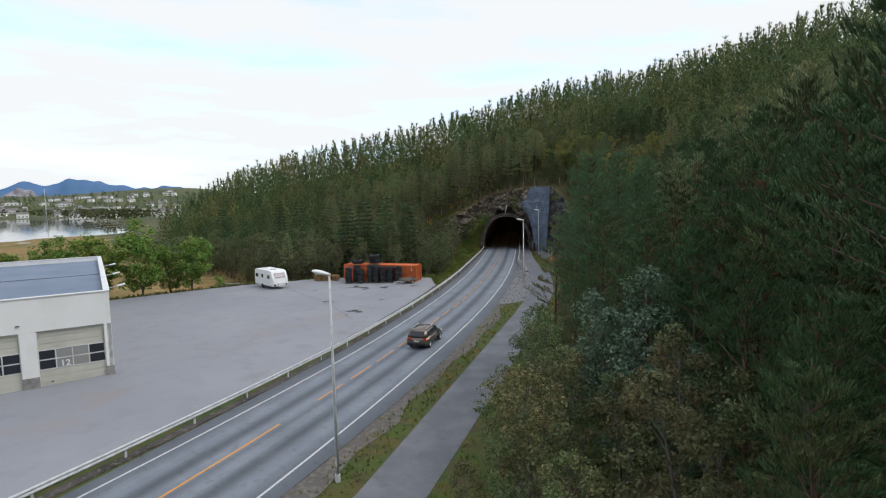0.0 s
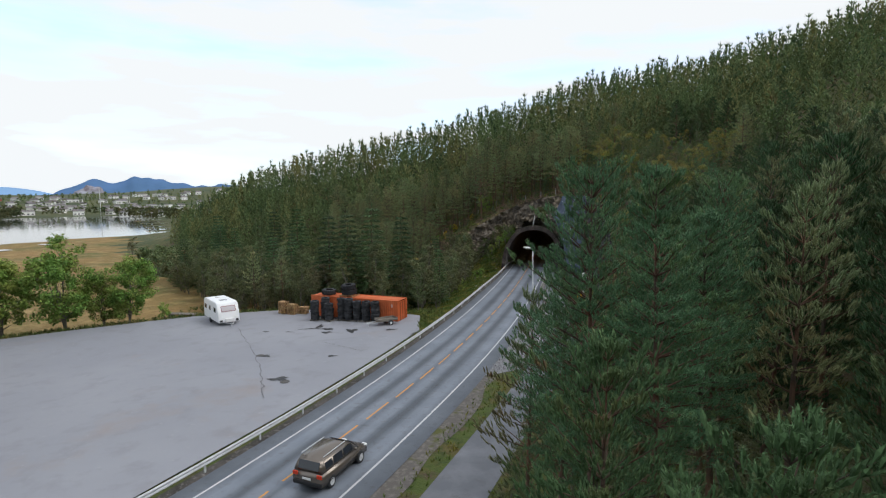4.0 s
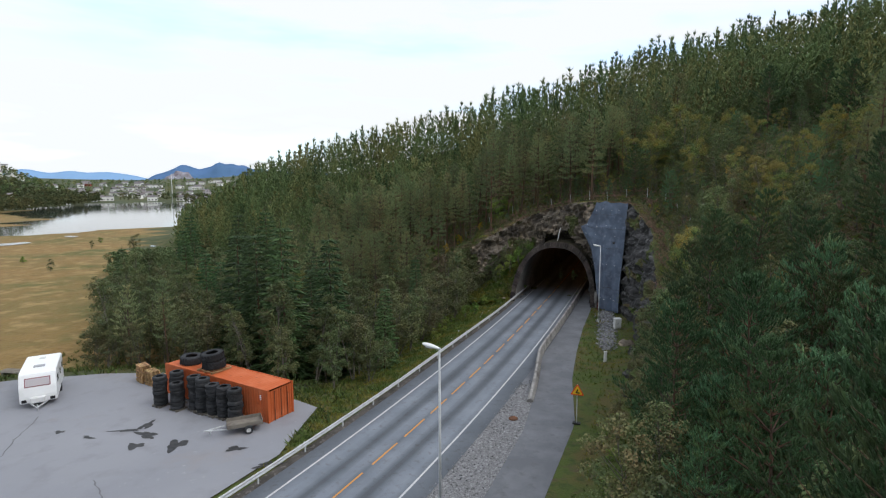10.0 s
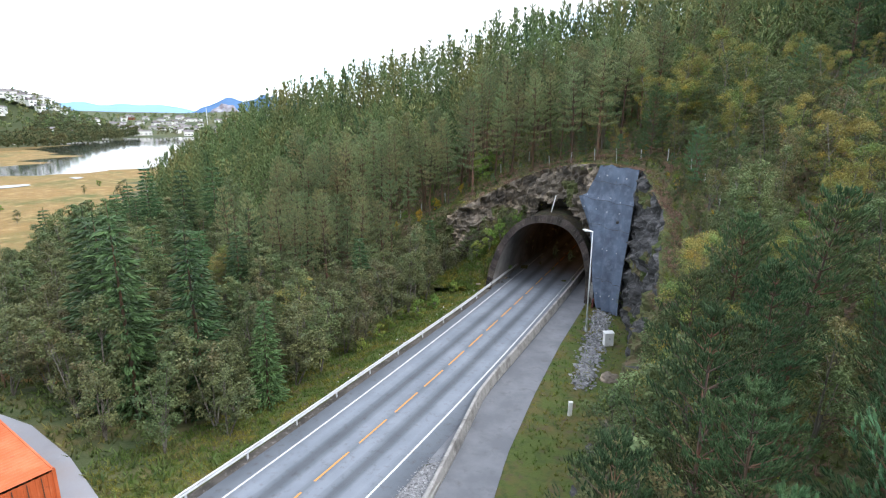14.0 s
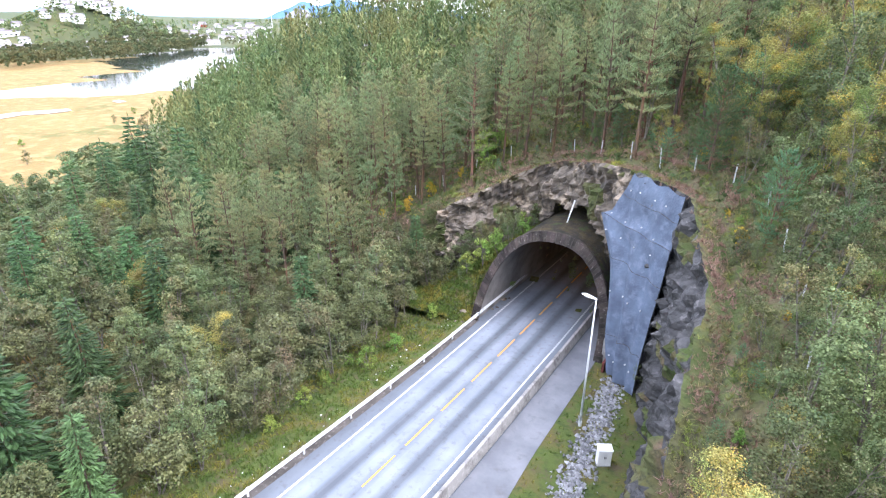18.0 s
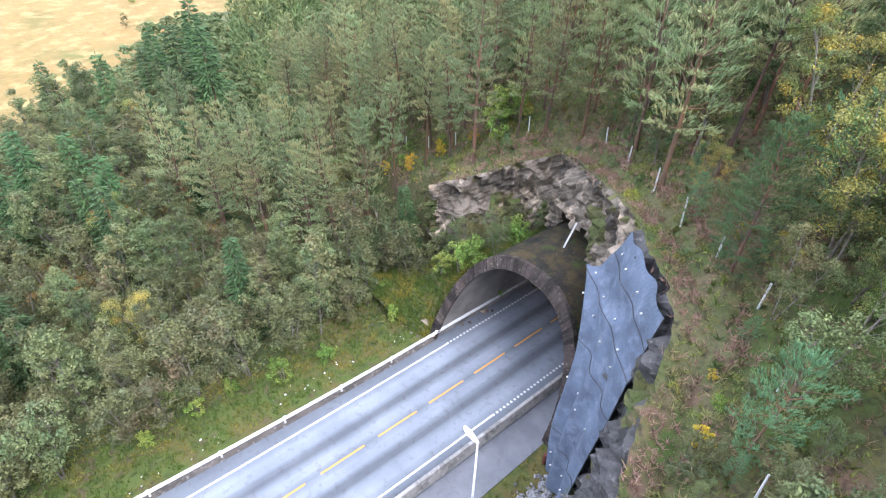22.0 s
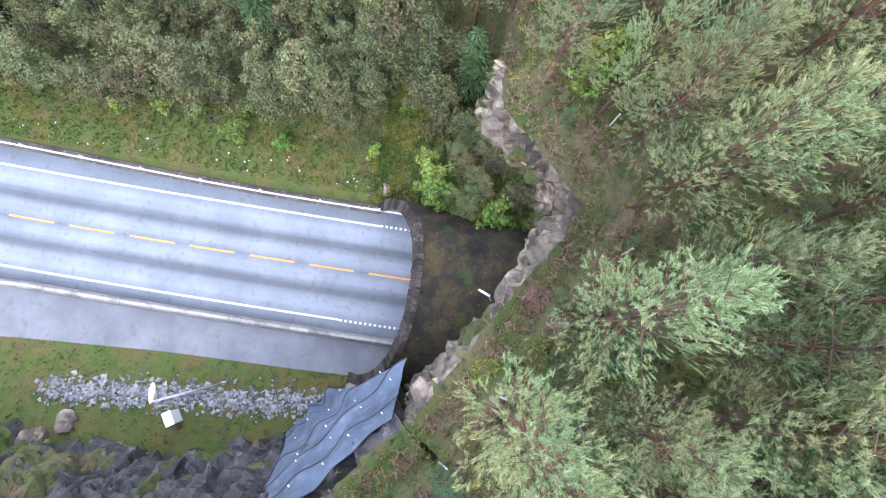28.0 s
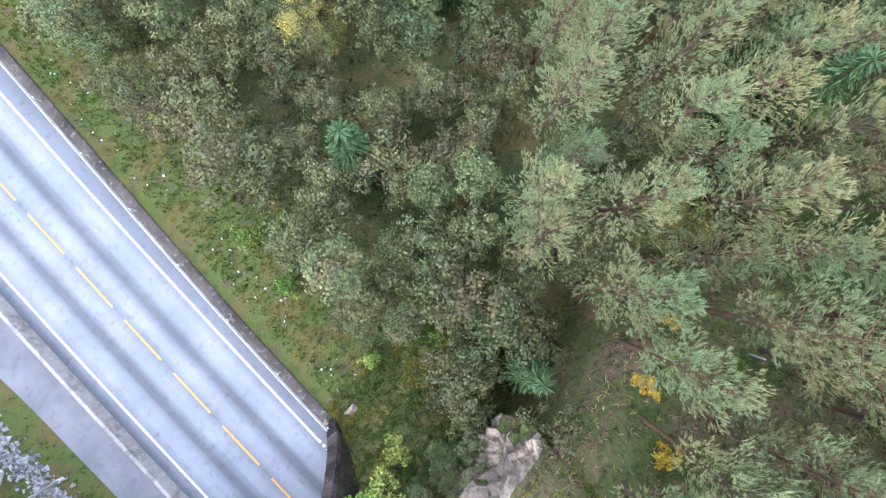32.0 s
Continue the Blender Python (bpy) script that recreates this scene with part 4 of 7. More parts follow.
for i in range(2):
    make_kind(f"bush{i}", "bush", broad(2.2, 110 + i, wide=1.0, clumps=18, leaves=50, size=0.085, stems=4, low=0.1), BIRCH_BARK, BRIGHT_LEAF, "low bright green leafy bush", "bush", False)
make_kind("gold0", "bush", broad(2.4, 114, wide=0.9, clumps=18, leaves=50, size=0.08, stems=3, low=0.1), BIRCH_BARK, GOLD_LEAF, "small golden yellow bush", "bush", False)
for i in range(2):
    make_kind(f"lush{i}", "broadleaf_tree", broad(7.0, 120 + i, wide=2.6, clumps=120, leaves=80, size=0.11, stems=4, low=0.12), BIRCH_BARK, BRIGHT_LEAF, "rounded leafy tree in bright green", "deciduous tree", False)


def plant(key, x, y, s=1.0, turn=0.0, z=None, tip=(0, 0)):
    name, trunk, crown, label, category = KINDS[key]
    ob = new(name)
    z = ground_z(x, y) if z is None else z
    ob.matrix_world = pose(x, y, z - 0.05, tip[0], tip[1], turn) @ Matrix.Diagonal((s, s, s, 1))
    tagged(ob, label, category, "trees of the wood")
    for n, me in (("trunk", trunk), ("crown", crown)):
        part(n, me, None, ob)
    return ob


TAKEN = []
# the airy lane above the wood's edge that stays free of crowns: x, y, height
LANE = np.array([(1.5, 4, 12.7), (6.5, 18.8, 14), (10.7, 30.7, 15), (12.9, 37.2, 15.8), (16, 46.6, 16.7), (22.3, 65.6, 18.5), (24.7, 80, 21.8), (26.5, 94, 26), (30.3, 113, 30.6), (30.2, 122.6, 33), (18.8, 131.4, 35), (0, 127.4, 30)])
LANE_FINE = np.concatenate([np.linspace(a, b, 12) for a, b in zip(LANE[:-1], LANE[1:])])


def headroom(x, y):
    """The highest a crown may reach at (x, y)."""
    d = np.hypot(LANE_FINE[:, 0] - x, LANE_FINE[:, 1] - y)
    i = int(np.argmin(d))
    return LANE_FINE[i, 2] - 2.6 if d[i] < 4.6 else 1e3




def scatter(n, region, keys, weights, gap, smin, smax, test=None, seed=1):
    """Up to n trees in the box region (x0, y0, x1, y1), at least gap apart, where test holds."""
    r = np.random.default_rng(seed)
    xs, ys = r.uniform(region[0], region[2], n * 12), r.uniform(region[1], region[3], n * 12)
    d, _ = cut_distance(xs, ys)
    q = across(xs, ys)
    keep = np.ones(len(xs), bool) if test is None else test(xs, ys, d, q)
    hs = height(xs, ys)
    done = 0
    for x, y, z in zip(xs[keep], ys[keep], hs[keep]):
        if done >= n:
            break
        if any((x - a) ** 2 + (y - b) ** 2 < gap * gap for a, b in TAKEN):
            continue
        TAKEN.append((x, y))
        key = r.choice(keys, p=weights)
        s = min(float(r.uniform(smin, smax)), (headroom(x, y) - z) / TOP[key])
        plant(key, float(x), float(y), s, float(r.uniform(0, 360)), float(z), (float(r.normal(0, 2)), float(r.normal(0, 2))))
        done += 1
    return done
PINES = [f"pine{i}" for i in range(5)]
BIRCHES = [f"birch{i}" for i in range(4)]
WILLOWS = [f"willow{i}" for i in range(3)]
SPRUCES = [f"spruce{i}" for i in range(3)]
CLOSE = [f"close{i}" for i in range(3)]
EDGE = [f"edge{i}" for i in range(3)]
# pines at the wood's edge, by their tops
for k, x, y, top, a in (("hero0", 10.9, 37.6, 15.6, 0), ("hero1", 11.93, 35.55, 15.35, 70), ("hero0", 10.3, 39.9, 12.3, 190), ("hero0", 14.85, 39.9, 15.3, 250), ("hero1", 13.6, 37.4, 14.3, 20), ("close1", 14.4, 42.4, 13.6, 190), ("close2", 17.2, 44.8, 14.9, 200), ("close0", 16.4, 38.6, 15.0, 20), ("close0", 20.6, 44.3, 15.9, 80), ("close1", 22.2, 52.0, 16.6, 130), ("close2", 9.4, 42.0, 11.5, 90),
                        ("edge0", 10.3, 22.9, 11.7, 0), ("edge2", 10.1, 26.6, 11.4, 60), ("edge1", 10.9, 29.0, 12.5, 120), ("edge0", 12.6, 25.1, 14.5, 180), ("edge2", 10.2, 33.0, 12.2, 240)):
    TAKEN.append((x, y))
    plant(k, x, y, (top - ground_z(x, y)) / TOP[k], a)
# leafy trees by the yard, and spruces behind the container
for k, x, y, s, a in (("lush0", -43.5, 83.0, 1.6, 0), ("lush1", -38.5, 87.5, 1.25, 90), ("lush1", -41.3, 86.6, 1.0, 250), ("lush1", -48.5, 79.5, 1.4, 40), ("lush0", -53, 76, 1.3, 200), ("lush0", -61, 71, 1.3, 120), ("lush1", -57, 74, 1.2, 70), ("lush0", -51, 78, 1.35, 20), ("lush1", -65, 69, 1.3, 10), ("willow1", -30.0, 96.0, 0.7, 30), ("bush1", -34.5, 88.8, 1.0, 0),
                      ("spruce2", -30.5, 115.0, 1.0, 0), ("spruce0", -26.0, 112.0, 0.95, 30), ("spruce1", -20.8, 127.2, 1.05, 60), ("spruce2", -28.0, 118.5, 0.95, 100), ("spruce1", -44.0, 128.0, 1.1, 20), ("spruce0", -38.5, 135.0, 1.4, 70), ("spruce2", -34.0, 136.5, 1.45, 120), ("spruce1", -47.0, 134.0, 1.0, 200), ("spruce0", -52.0, 137.5, 1.1, 10), ("spruce2", -57.0, 146.0, 1.3, 150), ("spruce0", -8.5, 97, 1.45, 10), ("spruce2", -12.5, 99, 1.4, 50), ("spruce1", -4.8, 99.5, 1.35, 90), ("spruce0", -16, 101, 1.4, 130), ("pine2", -21.5, 96.5, 0.72, 0), ("pine4", -25.5, 96.0, 0.68, 60), ("birch1", -1.5, 92.5, 0.75, 0), ("willow1", -6.0, 92.3, 0.8, 70), ("willow0", 0.6, 95.5, 0.8, 140)):
    TAKEN.append((x, y))
    plant(k, x, y, s, a)
# wood above the tunnel
scatter(34, (-24, 124, -2, 143), CLOSE, [0.34, 0.33, 0.33], 2.5, 0.85, 1.15, lambda x, y, d, q: (y > 133.5 + 0.8 * x) & (q < -15), 45)
scatter(62, (28, 104, 46, 138), ["autumn0", "autumn1", "leafy0", "leafy1", "young1"], [0.09, 0.09, 0.32, 0.32, 0.18], 1.7, 0.5, 0.82, lambda x, y, d, q: (d > 2.5) & (d < 16), 46)
scatter(46, (-24, 133, 40, 150), CLOSE, [0.34, 0.33, 0.33], 2.1, 0.75, 1.1, lambda x, y, d, q: (d > 1.7) & (d < 10) & (y > 133), 19)
scatter(125, (-30, 134, 60, 162), PINES + ["birch0"], [0.19] * 5 + [0.05], 2.2, 0.75, 1.02, lambda x, y, d, q: (d > 3.0) & (d < 14), 11)


def wood_edge(y):
    """How far left tall trees stand beside the path."""
    return np.interp(y, [4, 14, 20, 30, 36, 42, 48, 60, 66, 90], [4.6, 6.8, 8.4, 11.6, 14.0, 16.0, 17.6, 19.4, 20.8, 23.5])


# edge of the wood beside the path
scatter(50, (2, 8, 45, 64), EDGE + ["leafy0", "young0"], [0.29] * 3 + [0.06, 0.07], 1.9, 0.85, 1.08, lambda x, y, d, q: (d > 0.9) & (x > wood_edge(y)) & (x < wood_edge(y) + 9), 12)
scatter(60, (2, 4, 60, 66), PINES, [0.2] * 5, 2.1, 0.85, 1.0, lambda x, y, d, q: (d > 4) & (d < 22) & (x > wood_edge(y) + 4), 22)
scatter(44, (0, 12, 24, 66), ["leafy0", "leafy1", "bush0", "willow0"], [0.34, 0.34, 0.12, 0.2], 1.7, 0.45, 0.8, lambda x, y, d, q: (d > 0.6) & (x < wood_edge(y) + 0.8), 23)
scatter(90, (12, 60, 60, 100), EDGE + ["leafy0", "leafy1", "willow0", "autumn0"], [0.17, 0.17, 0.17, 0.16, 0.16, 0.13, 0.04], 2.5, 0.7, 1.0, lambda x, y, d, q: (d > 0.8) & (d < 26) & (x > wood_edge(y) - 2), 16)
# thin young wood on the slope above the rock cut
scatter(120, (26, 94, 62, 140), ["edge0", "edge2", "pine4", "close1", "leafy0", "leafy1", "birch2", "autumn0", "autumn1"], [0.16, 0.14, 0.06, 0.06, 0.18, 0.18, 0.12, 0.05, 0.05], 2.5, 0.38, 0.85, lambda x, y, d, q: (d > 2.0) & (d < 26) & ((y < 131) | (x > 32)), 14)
scatter(40, (23, 92, 31, 124), ["leafy0", "leafy1", "willow2", "bush0", "bush1"], [0.2, 0.2, 0.2, 0.2, 0.2], 1.5, 0.25, 0.5, lambda x, y, d, q: (d > -1.8) & (d < 2.5), 24)
# wood left of the road
scatter(260, (-60, 93, 4, 137), WILLOWS + BIRCHES + SPRUCES + ["autumn0", "autumn1"], [0.18] * 3 + [0.1] * 4 + [0.01, 0.015, 0.015] + [0.01, 0.01], 2.1, 0.72, 1.12, lambda x, y, d, q: (q < -9.6) & (q > -66) & ~inside(LOT, x, y) & (edge_distance(LOT, x, y) > 2.2) & (y > 90 - x * 0.12) & (x - 16 > -0.95 * (y - 46.6) + 1.5), 13)
# low mixed growth on the slope above the cutting
scatter(150, (22, 94, 56, 142), ["leafy0", "leafy1", "young0", "young1", "autumn1", "willow0", "bush1"], [0.2, 0.2, 0.17, 0.13, 0.1, 0.1, 0.1], 1.5, 0.22, 0.42, lambda x, y, d, q: (d > 1.0) & (d < 18), 44)
# round grey willows beside the path
for k, x, y, s in (("sallow0", 8.3, 24.6, 1.05), ("sallow0", 9.3, 21.4, 0.62)):
    TAKEN.append((x, y))
    plant(k, x, y, s, 30 * x)
# shrubs beside the portal
for k, x, y, s, a in (("leafy0", 7.2, 132.6, 0.55, 10), ("leafy1", 8.8, 134.2, 0.5, 80), ("willow0", 5.2, 132.2, 0.6, 150), ("leafy0", 9.6, 136.0, 0.4, 200), ("willow2", 3.4, 133.6, 0.75, 30), ("leafy1", 10.6, 134.4, 0.42, 20), ("leafy0", 7.8, 134.2, 0.6, 130), ("willow1", 9.0, 136.4, 0.55, 60), ("bush1", 10.8, 135.8, 1.1, 0), ("bush0", 8.2, 131.4, 0.9, 60), ("bush1", 6.2, 130.8, 0.8, 100)):
    TAKEN.append((x, y))
    plant(k, x, y, s, a)
for k, a, back, sc in (("leafy0", -5.2, 5.5, 0.42), ("leafy1", -6.6, 6.5, 0.55), ("bush1", -5.6, 4.0, 1.1), ("leafy0", -7.6, 5.0, 0.5), ("bush0", -6.9, 3.4, 1.0), ("willow1", -8.8, 6.5, 0.6), ("leafy1", -9.6, 4.6, 0.45), ("willow0", -5.9, 8.6, 0.55), ("bush1", -4.9, 7.6, 1.2), ("bush0", -8.4, 3.0, 0.8), ("leafy0", -10.8, 6.6, 0.6), ("willow2", -12.2, 5.2, 0.7), ("bush1", -7.5, 8.5, 1.2), ("leafy1", -4.6, 9.3, 0.35)):
    x, y, _ = tunnel(a, back, 0)
    plant(k, x, y, sc, 77 * a, max(bank_z(a), ground_z(x, y)) - 0.35)
for k, x, y, sc in (("gold0", -1.7, 138.4, 0.75), ("gold0", 0.2, 140.2, 0.7), ("gold0", -5.0, 138.2, 0.6), ("gold0", 3.9, 140.4, 0.6), ("gold0", 8.0, 141.5, 0.5), ("bush1", 6.2, 140.6, 1.3), ("bush0", 6.9, 139.4, 1.0), ("bush1", 7.6, 141.2, 1.1), ("gold0", 26.4, 131.2, 0.45), ("gold0", 29.0, 122.0, 0.45)):
    plant(k, x, y, sc, 50 * x)
# autumn birches high on the slope
for k, x, y, sc in (("autumn0", 29.6, 130.6, 0.9), ("autumn1", 31.8, 131.2, 0.95), ("autumn1", 27.4, 134.6, 0.9), ("autumn0", 30.4, 134.4, 1.0), ("leafy0", 32.6, 127.6, 1.0), ("autumn1", 34.5, 129.0, 1.1), ("leafy1", 23.8, 141.0, 1.1), ("leafy0", 21.8, 137.2, 0.8), ("autumn0", 33.0, 124.0, 0.85), ("leafy1", 28.2, 137.6, 1.1)):
    TAKEN.append((x, y))
    plant(k, x, y, sc, 50 * x)
scatter(150, (16, 96, 48, 146), ["leafy0", "leafy1", "young0", "young1", "autumn1", "bush0", "bush1", "gold0"], [0.2, 0.2, 0.14, 0.12, 0.12, 0.1, 0.1, 0.02], 1.25, 0.25, 0.6, lambda x, y, d, q: (d > 2.2) & (d < 15), 91)
# low plants among the heather along the fence
scatter(170, (4, 98, 36, 145), ["young0", "young1", "bush0", "leafy0", "leafy1", "gold0", "willow2"], [0.22, 0.18, 0.18, 0.14, 0.12, 0.04, 0.12], 0.9, 0.1, 0.26, lambda x, y, d, q: (d > 0.5) & (d < 4.5), 92)
# growth over the verge beside the path
scatter(55, (3, 38, 27, 113), ["leafy0", "leafy1", "willow0", "bush0", "young1"], [0.22, 0.22, 0.26, 0.2, 0.1], 1.5, 0.22, 0.45, lambda x, y, d, q: (d > -2.4) & (d < 0.6) & (x > np.interp(y, PATH_R[:, 1], PATH_R[:, 0]) + 1.0) & (y > 38), 47)
# pale birches at the foot of the slope
for k, x, y, sc in (("leafy0", 23.8, 87.0, 0.95), ("leafy1", 24.9, 90.5, 0.9), ("autumn0", 26.0, 94.0, 0.85), ("leafy1", 22.9, 83.0, 0.8), ("leafy0", 27.0, 98.0, 0.9), ("birch2", 27.4, 91.0, 1.0), ("autumn1", 28.4, 95.5, 0.95), ("leafy0", 25.6, 85.0, 1.0), ("birch0", 29.0, 100.0, 0.9)):
    TAKEN.append((x, y))
    plant(k, x, y, sc, 60 * x)
# blue-green young pines over the path
for k, x, y, sc in (("young0", 25.4, 77.6, 1.25), ("young1", 28.0, 80.0, 1.35), ("young1", 24.0, 74.6, 1.1), ("young0", 29.6, 76.0, 1.3), ("young0", 26.6, 70.8, 1.2), ("young1", 22.6, 70.2, 1.0), ("young1", 31.0, 82.5, 1.3)):
    TAKEN.append((x, y))
    plant(k, x, y, sc, 60 * x)
# bushes
scatter(60, (-30, 110, 34, 142), ["bush0", "bush1"], [0.5, 0.5], 1.4, 0.4, 1.0, lambda x, y, d, q: ((d > 1.2) & (d < 6)) | ((q < -8.0) & (q > -12.0) & (y < 134) & (d < -1)), 17)
scatter(60, (-6, 10, 28, 112), ["bush0", "bush1"], [0.5, 0.5], 1.4, 0.4, 1.1, lambda x, y, d, q: (d > -0.6) & (d < 1.6), 18)

# far woods, joined
def woods(name, pts, makers, material, label, seed):
    r = np.random.default_rng(seed)
    out = []
    for x, y, z in pts:
        t = makers[r.integers(len(makers))]
        s, a = r.uniform(0.72, 1.04), r.uniform(0, 6.28)
        c, d = math.cos(a) * s, math.sin(a) * s
        g = r.uniform(0.9, 1.35)
        out.append(np.stack([(t[:, 0] * c - t[:, 1] * d) * g + x, (t[:, 0] * d + t[:, 1] * c) * g + y, t[:, 2] * s + z], -1))
    v = np.concatenate(out)
    ob = part(name, tri_mesh(name, v, material))
    return tagged(ob, label, "woods", kind="stuff")


def as_tris(v):
    q = v.reshape(-1, 4, 3)
    return np.concatenate([q[:, [0, 1, 2]], q[:, [0, 2, 3]]]).reshape(-1, 3)


def far_pine(h, seed, wide):
    """A distant pine: tiers of stout shoots that narrow to a point."""
    r = np.random.default_rng(seed)
    o, d = [], []
    for w in range(12):
        f = w / 11
        reach = wide * (1.04 - f) * min(1, 0.8 + 1.2 * f)
        for b in range(5 if f < 0.75 else 3):
            a = 2 * math.pi * (b + r.uniform(-0.4, 0.4)) / 5 + w * 1.2
            q = reach * r.uniform(0.4, 1.0)
            o.append((math.cos(a) * q, math.sin(a) * q, h * (0.03 + 0.91 * f) + r.uniform(-0.3, 0.3)))
            d.append((math.cos(a) * 0.7, math.sin(a) * 0.7, r.uniform(0.3, 1.0) + 0.6 * f))
    for z in (0.8, 0.88, 0.95):
        o.append((0, 0, h * z))
        d.append((0, 0, 1.0))
    o, d = np.array(o), np.array(d)
    d /= np.linalg.norm(d, axis=1)[:, None]
    return brushes(o, d, 0.85, 0.15, r, 3, 4, 0.6, 0.12)


FAR_PINES = [far_pine(10.8, 200 + i, (2.1, 2.5, 1.9, 2.7)[i]) for i in range(4)]
FAR_BROAD = [as_tris(broad(9.5, 210 + i, wide=2.6, clumps=11, leaves=5, size=0.95)[1]) for i in range(3)]


def spread(region, gap, test, seed):
    r = np.random.default_rng(seed)
    xs, ys = np.meshgrid(np.arange(region[0], region[2], gap), np.arange(region[1], region[3], gap))
    xs, ys = xs.ravel() + r.uniform(-gap, gap, xs.size) * 0.48, ys.ravel() + r.uniform(-gap, gap, ys.size) * 0.48
    d, _ = cut_distance(xs, ys)
    k = test(xs, ys, d, across(xs, ys))
    return np.stack([xs[k], ys[k], height(xs[k], ys[k])], -1)


woods("distant_woods", np.concatenate([spread((-120, 137, 190, 204), 2.65, lambda x, y, d, q: (d > 2) & ((d > 13) | (x < -28) | (x > 60)) & ((x < 80) | (y > 150)) & (x < 165) & (height(x, y - 17) + 0.5 < height(x, y)), 31), spread((20, 0, 130, 150), 3.8, lambda x, y, d, q: (d > 22), 32)]), FAR_PINES, WOODS, "dense pine wood covering the hill", 5)
woods("marsh_edge_wood", spread((-82, 112, -20, 160), 3.1, lambda x, y, d, q: ((d < 2.5) & (d > -20 + 5 * wave(x, y, 6)) & (q < -62) | ((d < 3) & (d > -7) & (x < -20))) & (x - 16 > -0.95 * (y - 46.6) + 1.5), 35), [as_tris(broad(5.5, 220 + i, wide=1.8, clumps=34, leaves=26, size=0.17)[1]) for i in range(3)], ROAD_LEAF, "grey-green mixed wood at the marsh edge", 16)
SCRUB = np.array([(-350, 270), (-357, 297), (-380, 348), (-365, 358), (-438, 466), (-500, 560), (-575, 640), (-640, 560), (-470, 330), (-420, 250)])
woods("shore_scrub", np.concatenate([spread((-640, 250, -340, 640), 6.5, lambda x, y, d, q: inside(SCRUB, x, y) & (edge_distance(SCRUB, x, y) < 55), 33), spread((-520, 440, -250, 700), 11, lambda x, y, d, q: ~inside(LAKE, x, y) & (edge_distance(LAKE, x, y) < 60) & (edge_distance(LAKE, x, y) > 8), 34)]), FAR_BROAD, MARSH_BUSH, "grey-green scrub on the lake shore", 6)
# single trees out on the marsh
for k, x, y, sc in (("willow0", -106.7, 184.2, 0.85), ("willow2", -128, 190, 0.4), ("bush1", -118, 160, 0.8), ("willow1", -98, 150, 0.45), ("bush0", -140, 205, 0.9)):
    plant(k, x, y, sc, 40 * x)

# ---- road furniture ----
WHITE_PAINT = mat("white_paint", (0.72, 0.72, 0.72), 0.5, [((0.55, 0.55, 0.54), 1.2, 0.5, 0.75)])
WHITE_LAMP = mat("white_lamp_housing", (0.8, 0.8, 0.8), 0.35)
RED = mat("red_paint", (0.55, 0.05, 0.02), 0.5)
SIGN_YELLOW = mat("sign_yellow", (0.8, 0.5, 0.02), 0.5)
SIGN_ORANGE = mat("sign_red_border", (0.75, 0.09, 0.02), 0.5)
BLACK = mat("black_plastic", (0.02, 0.02, 0.022), 0.5)
RUBBER = mat("tyre_rubber", (0.028, 0.03, 0.034), 0.8, [((0.055, 0.055, 0.058), 3, 0.45, 0.7)], bump=0.6, bump_scale=14, rand=0.25)
ORANGE = mat("orange_container_paint", (0.52, 0.115, 0.035), 0.6, [((0.6, 0.17, 0.07), 0.6, 0.45, 0.65), ((0.25, 0.07, 0.03), 2.2, 0.62, 0.74)], bump=0.2, bump_scale=8)
RUST = mat("rusty_steel", (0.16, 0.07, 0.035), 0.85, [((0.07, 0.04, 0.03), 2, 0.45, 0.65)])
PALE_WOOD = mat("pale_timber", (0.42, 0.27, 0.13), 0.8, [((0.26, 0.17, 0.09), 2, 0.45, 0.7)], rand=0.25)
GREY_WOOD = mat("grey_timber", (0.22, 0.2, 0.17), 0.85, [((0.13, 0.11, 0.1), 2, 0.45, 0.7)])
GLASS = mat("dark_window_glass", (0.015, 0.02, 0.028), 0.08, spec=0.6)
ROOF_FELT = mat("roof_felt", (0.19, 0.23, 0.31), 0.8, [((0.15, 0.19, 0.26), 0.2, 0.4, 0.65)], bump=0.3, bump_scale=10)
CLADDING = mat("white_cladding", (0.86, 0.86, 0.85), 0.55, [((0.8, 0.8, 0.78), 0.5, 0.45, 0.7)])
DOOR_PANEL = mat("cream_door_panel", (0.58, 0.57, 0.5), 0.55, [((0.5, 0.49, 0.43), 0.8, 0.45, 0.7)])
BLIND = mat("pale_blind", (0.3, 0.3, 0.29), 0.7)


def lathe(profile, sides=20, bm=None, m=None):
    """A turned body: profile rows of (radius, height), open where it starts and ends at a radius."""
    bm = bm or bmesh.new()
    m = m or Matrix()
    rings = [[bm.verts.new(m @ Vector((r * math.cos(2 * math.pi * i / sides), r * math.sin(2 * math.pi * i / sides), z))) for i in range(sides)] for r, z in profile]
    for a, b in zip(rings[:-1], rings[1:]):
        for i in range(sides):
            bm.faces.new((a[i], a[(i + 1) % sides], b[(i + 1) % sides], b[i]))
    return bm


